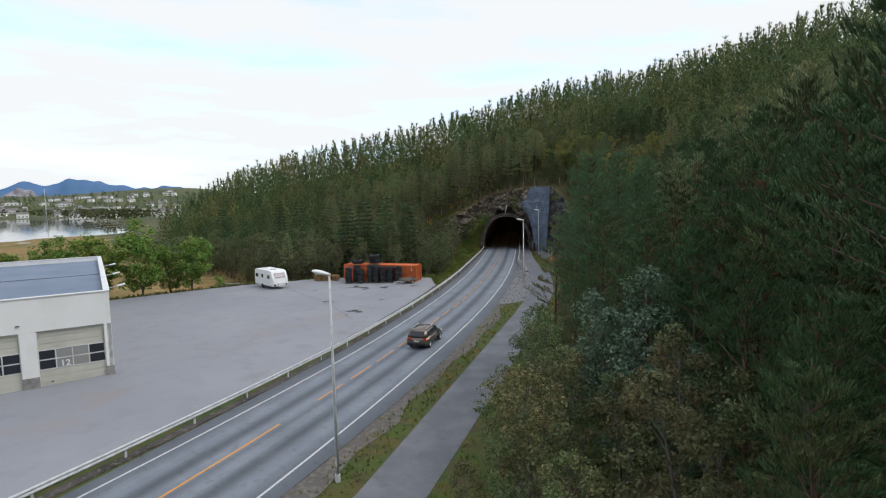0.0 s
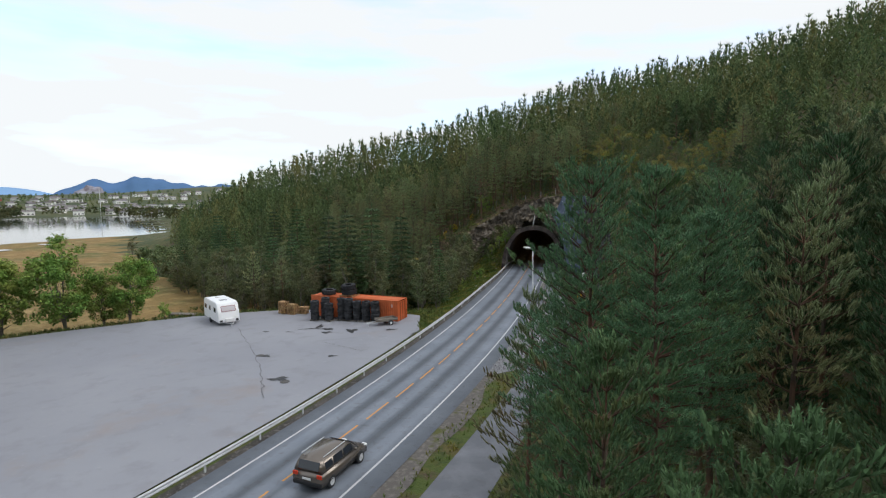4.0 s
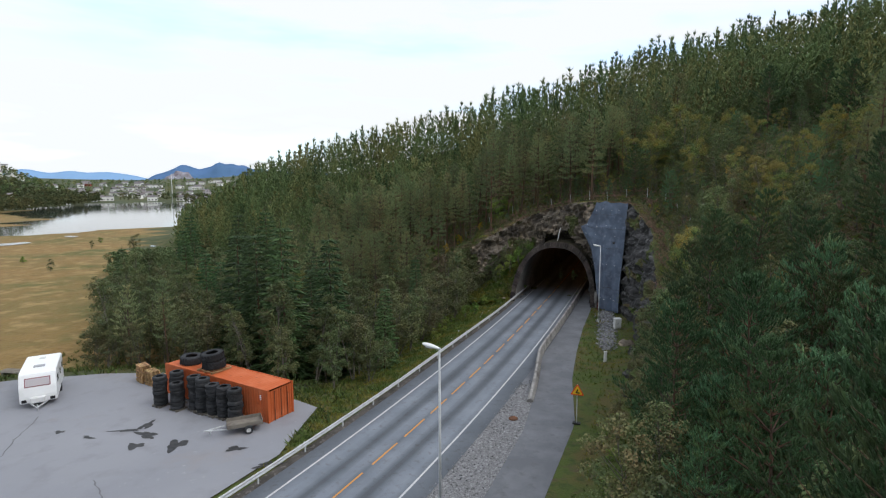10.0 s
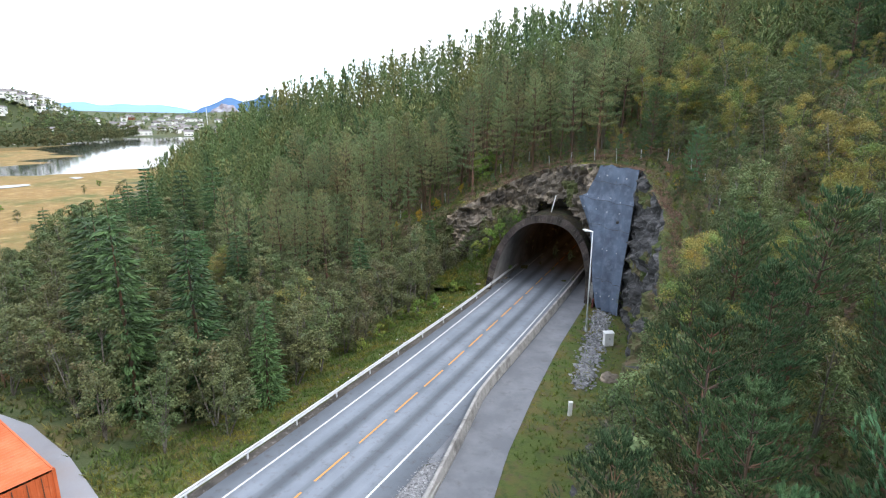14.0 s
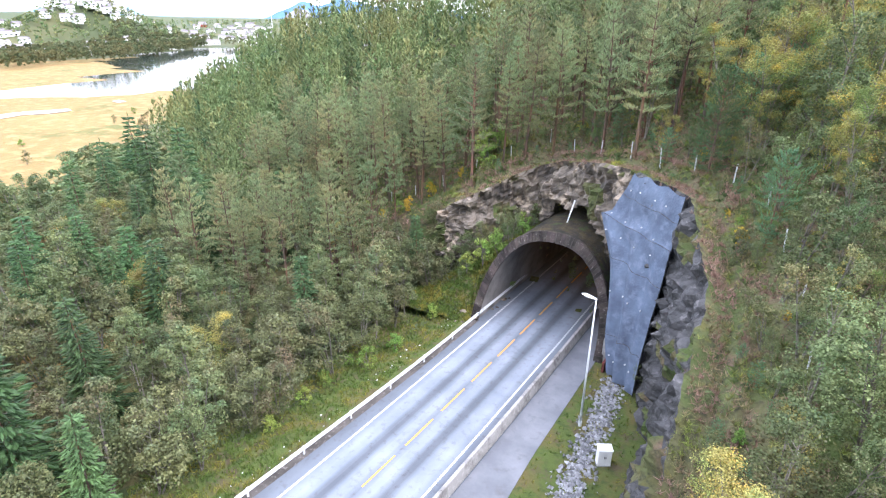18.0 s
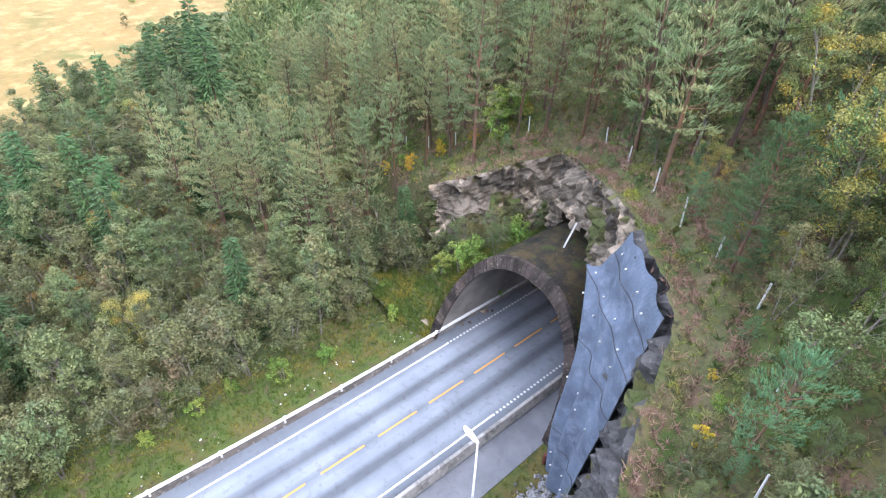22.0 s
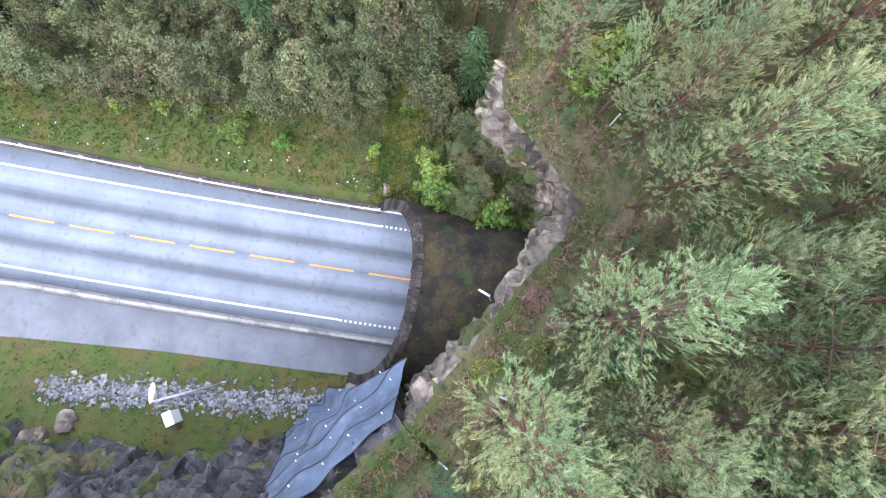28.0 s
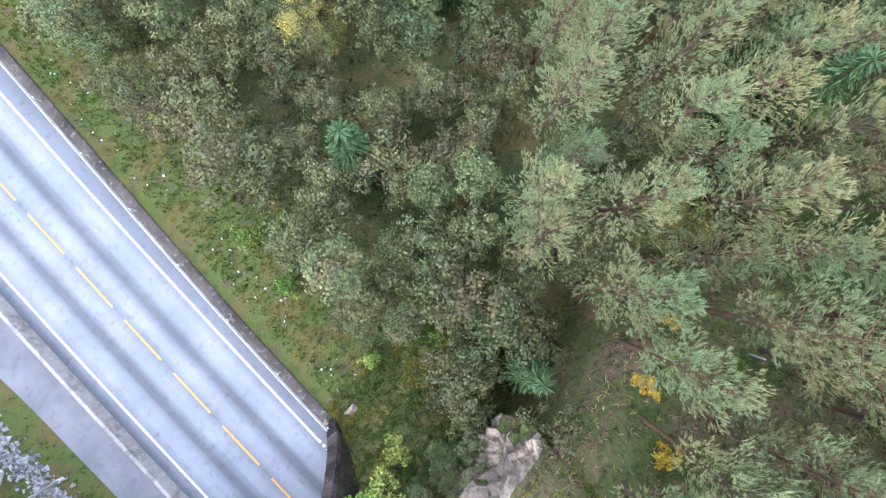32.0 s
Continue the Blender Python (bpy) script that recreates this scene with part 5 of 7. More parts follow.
def sweep(pts, profile, closed=True):
    """A profile of (across, up) drawn along points (x, y, z)."""
    bm = bmesh.new()
    rings = []
    for i, p in enumerate(pts):
        a, b = pts[max(0, i - 1)], pts[min(len(pts) - 1, i + 1)]
        t = Vector((b[0] - a[0], b[1] - a[1], 0)).normalized()
        n = Vector((t.y, -t.x, 0))
        rings.append([bm.verts.new(Vector(p) + n * u + Vector((0, 0, v))) for u, v in profile])
    k = len(profile)
    for a, b in zip(rings[:-1], rings[1:]):
        for i in range(k if closed else k - 1):
            bm.faces.new((a[i], a[(i + 1) % k], b[(i + 1) % k], b[i]))
    if closed:
        bm.faces.new(rings[0])
        bm.faces.new(rings[-1][::-1])
    bmesh.ops.recalc_face_normals(bm, faces=bm.faces)
    return bm


def rail_q(y):
    return -(line_half(y) + 1.35) + 0.4 * float(smooth(100, 124, y))


rail = empty("guard_rail", pose(0, 0, 0), "galvanised steel crash barrier along the road", "guard rail")
W_BEAM = [(0.0, 0.32), (0.045, 0.27), (0.045, 0.22), (0.0, 0.17), (0.0, 0.14), (0.045, 0.09), (0.045, 0.04), (0.0, 0.0), (-0.012, 0.0), (0.03, 0.05), (0.03, 0.08), (-0.014, 0.13), (-0.014, 0.18), (0.03, 0.23), (0.03, 0.26), (-0.012, 0.32)]
part("beam", sweep([(*road(y, rail_q(y)), 0.44) for y in np.linspace(-50, 142, 110)], W_BEAM), STEEL, rail, "silvery W-shaped beam")
post_me = None
for y in np.arange(-48, 142, 4.0):
    x0, y0 = road(y, rail_q(y) - 0.1)
    p = part("post", box(0.06, 0.12, 0.95, (0, 0, 0.22), 0.008) if post_me is None else post_me, STEEL, rail)
    post_me = post_me or p.data
    p.matrix_local = pose(float(x0), float(y0), 0, 0, 0, -math.degrees(math.atan(ROAD_SLOPE(y))))
# a low kerb of soil and stones under the rail
sill = part("rail_verge", sweep([(*road(y, rail_q(y) - 0.15), -0.12) for y in np.linspace(-50, 128, 100)], [(-0.35, 0), (-0.28, 0.13), (0.08, 0.15), (0.3, 0.12), (0.34, 0)]), DARK_CONCRETE)
tagged(sill, "low dark soil edge under the crash barrier", "verge", kind="structure")

wall_pts = [(15.3, 92.2), (15.42, 95), (15.5, 98), (15.5, 101), (15.5, 103.5)] + [tuple(float(c) for c in road(y, 4.28)) for y in np.arange(107, 160, 3.0)]
barrier = empty("concrete_barrier", pose(15.5, 104, 0), "low concrete barrier between road and footpath", "barrier")
for i, (a, b) in enumerate(zip(wall_pts[:-1], wall_pts[1:])):
    ha, hb = (0.25, 0.6) if i == 0 else ((0.6, 0.78) if i == 1 else (0.78, 0.78))
    bm = bmesh.new()
    t = Vector((b[0] - a[0], b[1] - a[1], 0)).normalized()
    n = Vector((t.y, -t.x, 0))
    r = []
    for p, h, o in ((a, ha, 0.012), (b, hb, -0.012)):
        c = Vector((p[0] - 15.5, p[1] - 104, 0)) + t * o
        r.append([bm.verts.new(c + n * u + Vector((0, 0, v))) for u, v in ((-0.26, -0.05), (-0.24, min(0.16, h * 0.4)), (-0.11, h - 0.03), (-0.08, h), (0.08, h), (0.11, h - 0.03), (0.24, min(0.16, h * 0.4)), (0.26, -0.05))])
    for k in range(8):
        bm.faces.new((r[0][k], r[0][(k + 1) % 8], r[1][(k + 1) % 8], r[1][k]))
    bm.faces.new(r[0])
    bm.faces.new(r[1][::-1])
    bmesh.ops.recalc_face_normals(bm, faces=bm.faces)
    part("barrier_block", bm, CONCRETE, barrier)


def street_lamp(x, y, turn, h=9.55):
    ob = empty("street_lamp", pose(x, y, ground_z(x, y), 0, 0, turn), "grey steel street lamp with a white oval head", "street lamp", "street lamps along the road")
    part("pole", tube(0.085, 0.045, h, sides=12), STEEL, ob, smooth=True)
    part("base_collar", tube(0.13, 0.12, 0.35, sides=12), STEEL, ob)
    part("door_plate", box(0.09, 0.012, 0.4, (0, -0.075, 0.95), 0.004), STEEL, ob)
    bm = bmesh.new()
    bmesh.ops.create_uvsphere(bm, u_segments=20, v_segments=12, radius=1.0)
    for v in bm.verts:
        k = 0.62 + 0.38 * (-v.co.x * 0.5 + 0.5)
        v.co = Vector((v.co.x * 0.5 - 0.42, v.co.y * 0.17 * k, v.co.z * (0.13 if v.co.z > 0 else 0.06) * k + h + 0.04 - v.co.x * 0.07))
    head = part("lamp_head", bm, WHITE_LAMP, ob, "white oval lamp head", smooth=True)
    part("neck", tube(0.05, 0.05, 0.3, (0.06, 0, h - 0.02), (0, -90, 0)), STEEL, head)
    bm = bmesh.new()
    bmesh.ops.create_uvsphere(bm, u_segments=14, v_segments=8, radius=1.0, matrix=Matrix.Translation((-0.5, 0, h - 0.02)) @ Matrix.Diagonal((0.26, 0.1, 0.045, 1)))
    part("lens", bm, mat("lamp_lens", (0.55, 0.57, 0.58), 0.2), head, smooth=True)
    return ob


for x, y in ((-3.55, 27.4), (12.1, 74.8), (22.0, 118.9)):
    street_lamp(x, y, -math.degrees(math.atan(float(ROAD_SLOPE(y)))))

# roadworks sign
sign = empty("warning_sign", pose(18.8, 89.0, 0.0, 0, 0, -6), "yellow triangular roadworks sign with red border on a stand", "road sign")


def triangle(size, thick, z, y):
    bm = bmesh.new()
    pts = [(-size / 2, 0), (size / 2, 0), (0, size * 0.866)]
    a = [bm.verts.new((px, y, z + pz)) for px, pz in pts]
    b = [bm.verts.new((px, y + thick, z + pz)) for px, pz in pts]
    bm.faces.new(a)
    bm.faces.new(b[::-1])
    for i in range(3):
        bm.faces.new((a[i], b[i], b[(i + 1) % 3], a[(i + 1) % 3]))
    bmesh.ops.bevel(bm, geom=[e for e in bm.edges if abs(e.verts[0].co.y - e.verts[1].co.y) > thick * 0.5], offset=size * 0.05, segments=2, affect="EDGES")
    bmesh.ops.recalc_face_normals(bm, faces=bm.faces)
    return bm


part("border", triangle(0.98, 0.02, 2.12, 0.0), SIGN_ORANGE, sign, "red border")
part("face", triangle(0.72, 0.004, 2.2, -0.006), SIGN_YELLOW, sign, "yellow face")
part("symbol", box(0.08, 0.004, 0.3, (-0.02, -0.009, 2.42), 0, (0, 20, 0)), BLACK, sign)
part("symbol", box(0.2, 0.004, 0.08, (0.08, -0.009, 2.3)), BLACK, sign)
part("pole", tube(0.03, 0.03, 2.9, (0, 0.04, 0)), STEEL, sign)
part("foot", box(0.55, 0.4, 0.09, (0, 0.04, 0.045), 0.015), BLACK, sign)
for x, y, h, w in ((21.75, 103.5, 1.05, 0.26),):
    z = ground_z(x, y)
    ob = empty("marker_post", pose(x, y, z, 0, 2, 20), "white painted concrete marker post in the grass", "post", "marker posts by the footpath")
    part("shaft", box(w, w * 0.8, h, (0, 0, h / 2 - 0.1), 0.03), WHITE_PAINT, ob)
    part("cap", box(w * 1.08, w * 0.88, 0.07, (0, 0, h - 0.07), 0.02), WHITE_PAINT, ob)
cab = empty("utility_cabinet", pose(24.0, 116.1, ground_z(24.0, 116.1), 0, 0, 24), "white steel utility cabinet on the slope by the rubble", "cabinet")
part("body", box(0.8, 0.5, 1.3, (0, 0, 0.55), 0.015), WHITE_PAINT, cab)
part("lid", box(0.9, 0.6, 0.07, (0, 0, 1.23), 0.02, (5, 0, 0)), WHITE_PAINT, cab)
for s in (-1, 1):
    leaf = part("door", box(0.37, 0.02, 1.0, (s * 0.195, -0.262, 0.62), 0.006), WHITE_PAINT, cab)
    part("handle", box(0.03, 0.03, 0.16, (s * 0.05, -0.285, 0.7), 0.006), BLACK, leaf)
part("plinth", box(0.86, 0.56, 0.3, (0, 0, -0.1), 0.01), CONCRETE, cab)
lid = tagged(part("drain_lid", lathe([(0.01, 0.06), (0.28, 0.06), (0.34, 0.03), (0.34, -0.05)], 18), RUST), "round rusty drain lid in the gravel", "drain lid")
lid.location = (14.3, 88.9, 0.0)
IRON = mat("cast_iron", (0.075, 0.07, 0.068), 0.6, [((0.11, 0.09, 0.075), 5, 0.5, 0.7)])
for x, y in ((-13.6, 71.0), (-8.2, 63.5), (11.4, 70.0)):
    z = float(lot_height(np.array([x]), np.array([y]))[0]) if x < 0 else -0.02
    ob = tagged(part("manhole_cover", lathe([(0.01, 0.012), (0.26, 0.012), (0.28, 0.018), (0.36, 0.018), (0.38, 0.0)], 20), IRON), "round cast-iron manhole cover set in asphalt", "manhole cover")
    ob.location = (x, y, z)

# ---- yard ----


def yard_z(x, y):
    return float(lot_height(np.array([x]), np.array([y]))[0])


def stain(x, y, rx, ry, turn, seed):
    r = np.random.default_rng(seed)
    n = 26
    v = []
    for i in range(n):
        a = 2 * math.pi * i / n
        k = 0.75 + 0.22 * math.sin(3 * a + seed) + 0.16 * math.sin(5 * a + 2.3 * seed) + r.uniform(-0.1, 0.1)
        px, py = rx * k * math.cos(a), ry * k * math.sin(a)
        c, s = math.cos(turn), math.sin(turn)
        gx, gy = x + px * c - py * s, y + px * s + py * c
        v.append((gx, gy, yard_z(gx, gy) + 0.012))
    part("oil_stain", mesh("oil_stain", v, [tuple(range(n))], OIL), None, parking)


for i, (x, y, rx, ry, a) in enumerate(((-11.6, 82.6, 0.5, 0.9, 0.2), (-10.4, 81.2, 1.2, 0.5, -0.3), (-12.4, 81.6, 1.3, 0.25, 0.3), (-9.9, 79.6, 0.7, 0.6, 0.0), (-7.2, 80.2, 0.8, 1.0, 0.4), (-2.9, 80.4, 0.8, 0.4, 0.2), (0.2, 79.0, 0.9, 0.4, 0.5), (-13.0, 70.8, 0.6, 0.5, 0.0), (-9.0, 64.2, 1.0, 0.6, 0.2), (-17.2, 80.6, 0.5, 0.3, 0.0), (-14.3, 80.2, 0.7, 0.2, -0.2), (-6.5, 70.5, 0.5, 0.3, 0.1))):
    stain(x, y, rx, ry, a, i + 3)
CRACK = mat("filled_crack", (0.13, 0.13, 0.14), 0.8, [((0.2, 0.2, 0.215), 1.5, 0.45, 0.65)])
# cracks in the asphalt
for i, (x0, y0, x1, y1) in enumerate(((-21.5, 82.6, -16.5, 75.0), (-16.5, 75.0, -12.0, 67.5), (-12.0, 67.5, -8.5, 60.0), (-9.0, 75.5, -4.0, 72.0))):
    r = np.random.default_rng(50 + i)
    v = []
    for k in np.linspace(0, 1, 16):
        x, y = x0 + (x1 - x0) * k + r.normal(0, 0.08), y0 + (y1 - y0) * k
        w = 0.03 + 0.03 * r.random()
        v += [(x - w, y, yard_z(x, y) + 0.01), (x + w, y, yard_z(x, y) + 0.01)]
    part("crack", mesh("crack", v, [(2 * j, 2 * j + 1, 2 * j + 3, 2 * j + 2) for j in range(15)], CRACK), None, parking)

# shipping container
CL, CW, CH = 12.19, 2.44, 2.59
cont = empty("shipping_container", pose(-2.75, 84.2, yard_z(-8, 86) + 0.02, 0, 0, 162.4), "long orange shipping container with faded paint", "shipping container")


def corrugated(length, height, pitch=0.28, deep=0.035):
    bm = bmesh.new()
    xs, k = [0.0], 0
    prof = []
    x = 0.0
    while x < length:
        prof += [(x, 0), (x + pitch * 0.35, 0), (x + pitch * 0.5, deep), (x + pitch * 0.85, deep)]
        x += pitch
    prof = [(min(a, length), b) for a, b in prof] + [(length, 0)]
    lo, hi = [bm.verts.new((a, b, 0)) for a, b in prof], [bm.verts.new((a, b, height)) for a, b in prof]
    for i in range(len(prof) - 1):
        if prof[i + 1][0] > prof[i][0] + 1e-6:
            bm.faces.new((lo[i], lo[i + 1], hi[i + 1], hi[i]))
    return bm


for y, flip in ((-0.03, 0), (-CW + 0.03, 1)):
    p = part("side_panel", corrugated(CL - 0.3, CH - 0.32), ORANGE, cont)
    p.location = (0.15, y - (0.03 if not flip else 0.0), 0.2)
p = part("roof_panel", corrugated(CL - 0.2, CW - 0.16, 0.3, 0.02), ORANGE, cont, "faded orange roof")
p.matrix_local = pose(0.1, -0.08, CH - 0.05, 90, 0, 0)
for x in (0.06, CL - 0.06):
    p = part("end_panel", corrugated(CW - 0.3, CH - 0.3, 0.25), ORANGE, cont)
    p.matrix_local = pose(x, -CW + 0.15, 0.17, 0, 0, 90)
for x in (0.08, CL - 0.08):
    for y in (-0.08, -CW + 0.08):
        part("corner_post", box(0.16, 0.16, CH, (x, y, CH / 2), 0.012), ORANGE, cont)
for y in (-0.07, -CW + 0.07):
    part("bottom_rail", box(CL, 0.12, 0.18, (CL / 2, y, 0.12), 0.01), ORANGE, cont)
    part("top_rail", box(CL, 0.1, 0.12, (CL / 2, y, CH - 0.06), 0.01), ORANGE, cont)
for i in range(3):
    part("marking", box(0.16, 0.008, 0.09, (0.75, 0.012, CH - 0.5 - 0.13 * i), 0, (0, 25, 0)), WHITE_PAINT, cont)
for k in (0.6, 1.2, 1.8):
    part("lock_bar", tube(0.025, 0.025, CH - 0.35, (-0.03, -k, 0.15), sides=8), RUST, cont)
CONT = cont.matrix_world.copy()


def tyre_mesh(r, w, lugs=0):
    bm = lathe([(r * 0.52, 0.03 * w), (r * 0.6, 0.0), (r * 0.86, 0.0), (r * 0.97, 0.12 * w), (r, 0.3 * w), (r, 0.7 * w), (r * 0.97, 0.88 * w), (r * 0.86, w), (r * 0.6, w), (r * 0.52, 0.97 * w), (r * 0.56, 0.8 * w), (r * 0.8, 0.5 * w), (r * 0.56, 0.2 * w), (r * 0.52, 0.03 * w)], 26)
    for i in range(lugs):
        a = 360 * i / lugs
        for s in (-1, 1):
            box(0.07 * r, 0.08 * r, w * 0.5, (r * 1.0 * math.cos(radians(a + 4 * s)), r * 1.0 * math.sin(radians(a + 4 * s)), w * (0.5 + 0.23 * s)), 0, (22 * s, 0, a), bm=bm)
    bmesh.ops.recalc_face_normals(bm, faces=bm.faces)
    me = bpy.data.meshes.new("tyre")
    bm.to_mesh(me)
    bm.free()
    me.materials.append(RUBBER)
    return me


TRUCK_TYRE, TRACTOR_TYRE, GROOVE_TYRE = tyre_mesh(0.52, 0.3), tyre_mesh(0.86, 0.62, 22), tyre_mesh(0.5, 0.28, 30)
r_t = np.random.default_rng(21)
for i, (u, out, count) in enumerate(((2.6, 0.75, 8), (3.85, 0.75, 8), (5.0, 0.8, 8), (6.15, 0.85, 9), (7.2, 0.75, 9), (8.6, 1.35, 7), (9.6, 0.7, 9), (10.6, 1.5, 8))):
    x, y, _ = CONT @ Vector((u, out, 0))
    z = yard_z(x, y) + 0.16
    pal = empty("pallet", pose(x, y, yard_z(x, y), 0, 0, 162 + r_t.uniform(-8, 8)), "weathered wooden pallet under stacked tyres", "pallet", "pallets in the yard")
    for k in range(5):
        part("slat", box(1.0, 0.11, 0.02, (0, -0.4 + 0.2 * k, 0.13)), GREY_WOOD, pal)
    for k in (-0.42, 0, 0.42):
        part("bearer", box(0.09, 0.95, 0.11, (k, 0, 0.06)), GREY_WOOD, pal)
    for k in range(count):
        t = new("tyre", TRUCK_TYRE if (k + i) % 3 else GROOVE_TYRE)
        t.matrix_world = pose(x + r_t.normal(0, 0.03), y + r_t.normal(0, 0.03), z + 0.285 * k, r_t.normal(0, 1.5), r_t.normal(0, 1.5), r_t.uniform(0, 360))
        tagged(t, "worn black truck tyre in a tall stack", "tyre", "stacked tyres")
for u, v, z, tilt in ((7.2, -1.0, 0.2, 0), (7.25, -0.95, 0.83, 4), (10.3, -1.15, 0.0, 3)):
    p = CONT @ Vector((u, v, CH + z + 0.02))
    t = new("tyre", TRACTOR_TYRE)
    t.matrix_world = pose(*p, tilt, tilt * 0.5, u * 40)
    tagged(t, "big lugged tractor tyre on the container roof", "tyre", "stacked tyres")
rackm = empty("pallet", CONT @ pose(7.2, -1.0, CH + 0.02), "pale wooden pallet on the container roof", "pallet", "pallets in the yard")
for k in range(6):
    part("slat", box(1.9, 0.1, 0.022, (0, -0.85 + 0.34 * k, 0.15)), PALE_WOOD, rackm)
for k in (-0.85, 0, 0.85):
    part("bearer", box(0.1, 1.85, 0.13, (k, 0, 0.068)), PALE_WOOD, rackm)


def pallet(m, label):
    ob = empty("pallet", m, label, "pallet", "pallets in the yard")
    for k in range(5):
        part("deck_board", box(1.2, 0.12, 0.022, (0, -0.34 + 0.17 * k, 0.133)), PALE_WOOD, ob)
    for y in (-0.34, 0, 0.34):
        part("bottom_board", box(1.2, 0.1, 0.022, (0, y, 0.011)), PALE_WOOD, ob)
        for x in (-0.53, 0, 0.53):
            part("block", box(0.14, 0.1, 0.1, (x, y, 0.072)), PALE_WOOD, ob)
    return ob


first = None
for x, y, n, a in ((-19.1, 90.6, 11, 155), (-17.7, 90.1, 9, 160), (-16.3, 90.2, 6, 165)):
    for k in range(n):
        m = pose(x + r_t.normal(0, 0.03), y + r_t.normal(0, 0.03), yard_z(x, y) + 0.005 + 0.147 * k, 0, 0, a + r_t.normal(0, 2))
        if first is None:
            first = pallet(m, "pale wooden pallet in a tall stack")
        else:
            copy_thing(first, m)

# flat trailer
trailer = empty("flat_trailer", pose(-3.9, 83.0, yard_z(-4, 83), 0, 0, 38), "small grey wooden car trailer with low sides", "trailer")
part("bed", box(2.3, 1.3, 0.06, (0, 0, 0.52), 0.01), GREY_WOOD, trailer)
for y in (-0.65, 0.65):
    part("side_board", box(2.3, 0.035, 0.24, (0, y, 0.66), 0.006), GREY_WOOD, trailer)
for x in (-1.15, 1.15):
    part("end_board", box(0.035, 1.26, 0.24, (x, 0, 0.66), 0.006), GREY_WOOD, trailer)
for s in (-1, 1):
    part("drawbar", box(1.5, 0.06, 0.07, (-1.75, 0.22 * s, 0.43), 0.008, (0, 0, -14 * -s)), STEEL, trailer)
    w = part("wheel", lathe([(0.16, 0.0), (0.26, 0.0), (0.3, 0.04), (0.3, 0.13), (0.26, 0.17), (0.16, 0.17), (0.16, 0.0)], 20), RUBBER, trailer)
    w.matrix_local = pose(0.2, 0.78 * s + 0.085, 0.3, 90, 0, 0)
    part("rim", lathe([(0.02, 0.12), (0.1, 0.1), (0.165, 0.13), (0.165, 0.04), (0.02, 0.05)], 16), WHITE_PAINT, w)
part("coupling", box(0.25, 0.09, 0.09, (-2.5, 0, 0.43), 0.02), STEEL, trailer)
part("jockey_wheel", tube(0.03, 0.03, 0.45, (-2.2, 0.12, 0.0), sides=8), STEEL, trailer)
part("axle", tube(0.03, 0.03, 1.5, (0.2, 0.75, 0.3), (90, 0, 0), 8), STEEL, trailer)

# caravan: local x points to its front
caravan = empty("caravan", pose(-25.5, 86.5, yard_z(-25, 86), 0, 0, -46) @ Matrix.Scale(1.1, 4), "white touring caravan parked at the yard's edge", "caravan")
bm = bmesh.new()
prof = [(-2.75, 0.42), (-2.8, 1.4), (-2.6, 2.45), (-2.35, 2.58), (1.9, 2.58), (2.35, 2.42), (2.75, 1.55), (2.85, 0.9), (2.8, 0.42)]
left, right_ = [bm.verts.new((x, -1.12, z)) for x, z in prof], [bm.verts.new((x, 1.12, z)) for x, z in prof]
bm.faces.new(left)
bm.faces.new(right_[::-1])
for i in range(len(prof)):
    bm.faces.new((left[i], right_[i], right_[(i + 1) % len(prof)], left[(i + 1) % len(prof)]))
bmesh.ops.recalc_face_normals(bm, faces=bm.faces)
bmesh.ops.bevel(bm, geom=[e for e in bm.edges], offset=0.06, segments=2, affect="EDGES")
CARAVAN_WHITE = mat("caravan_white", (0.86, 0.87, 0.88), 0.35, [((0.76, 0.77, 0.77), 0.8, 0.55, 0.75)])
part("body", bm, CARAVAN_WHITE, caravan)
tilt = math.degrees(math.atan2(0.4, 0.87))
front = part("front_window", box(0.03, 1.45, 0.55, (2.62, 0, 1.9), 0.012, (0, -tilt, 0)), mat("tinted_caravan_window", (0.5, 0.46, 0.48), 0.15), caravan, "pale front window")
part("frame", box(0.025, 1.56, 0.66, (2.608, 0, 1.9), 0.01, (0, -tilt, 0)), mat("dull_red_trim", (0.25, 0.08, 0.09), 0.5), front)
part("roof_hatch", box(0.5, 0.7, 0.07, (0.9, 0, 2.61), 0.02), mat("grey_plastic", (0.35, 0.36, 0.38), 0.4), caravan)
part("roof_hatch", box(0.4, 0.4, 0.07, (-1.3, 0, 2.61), 0.02), WHITE_PAINT, caravan)
for x, w in ((1.5, 0.7), (-0.3, 0.5), (-2.0, 0.8)):
    part("side_window", box(w, 0.03, 0.5, (x, -1.125, 1.7), 0.01), GLASS, caravan)
    part("side_window", box(w, 0.03, 0.5, (x, 1.125, 1.7), 0.01), GLASS, caravan)
part("door", box(0.6, 0.03, 1.75, (0.55, 1.125, 1.4), 0.012), WHITE_PAINT, caravan)
for y in (-0.85, 0.85):
    part("corner_lamp_panel", box(0.06, 0.3, 0.22, (2.84, y, 0.62), 0.03), BLACK, caravan)
for s in (-1, 1):
    w = part("wheel", lathe([(0.17, 0.0), (0.28, 0.0), (0.32, 0.05), (0.32, 0.14), (0.28, 0.19), (0.17, 0.19), (0.17, 0.0)], 20), RUBBER, caravan)
    w.matrix_local = pose(-0.4, 1.05 * s + 0.095, 0.32, 90, 0, 0)
    part("drawbar", box(1.25, 0.06, 0.08, (3.35, 0.28 * s, 0.42), 0.01, (0, 0, -24 * s)), STEEL, caravan)
part("gas_locker", box(0.35, 0.9, 0.4, (2.98, 0, 0.68), 0.05), WHITE_PAINT, caravan)
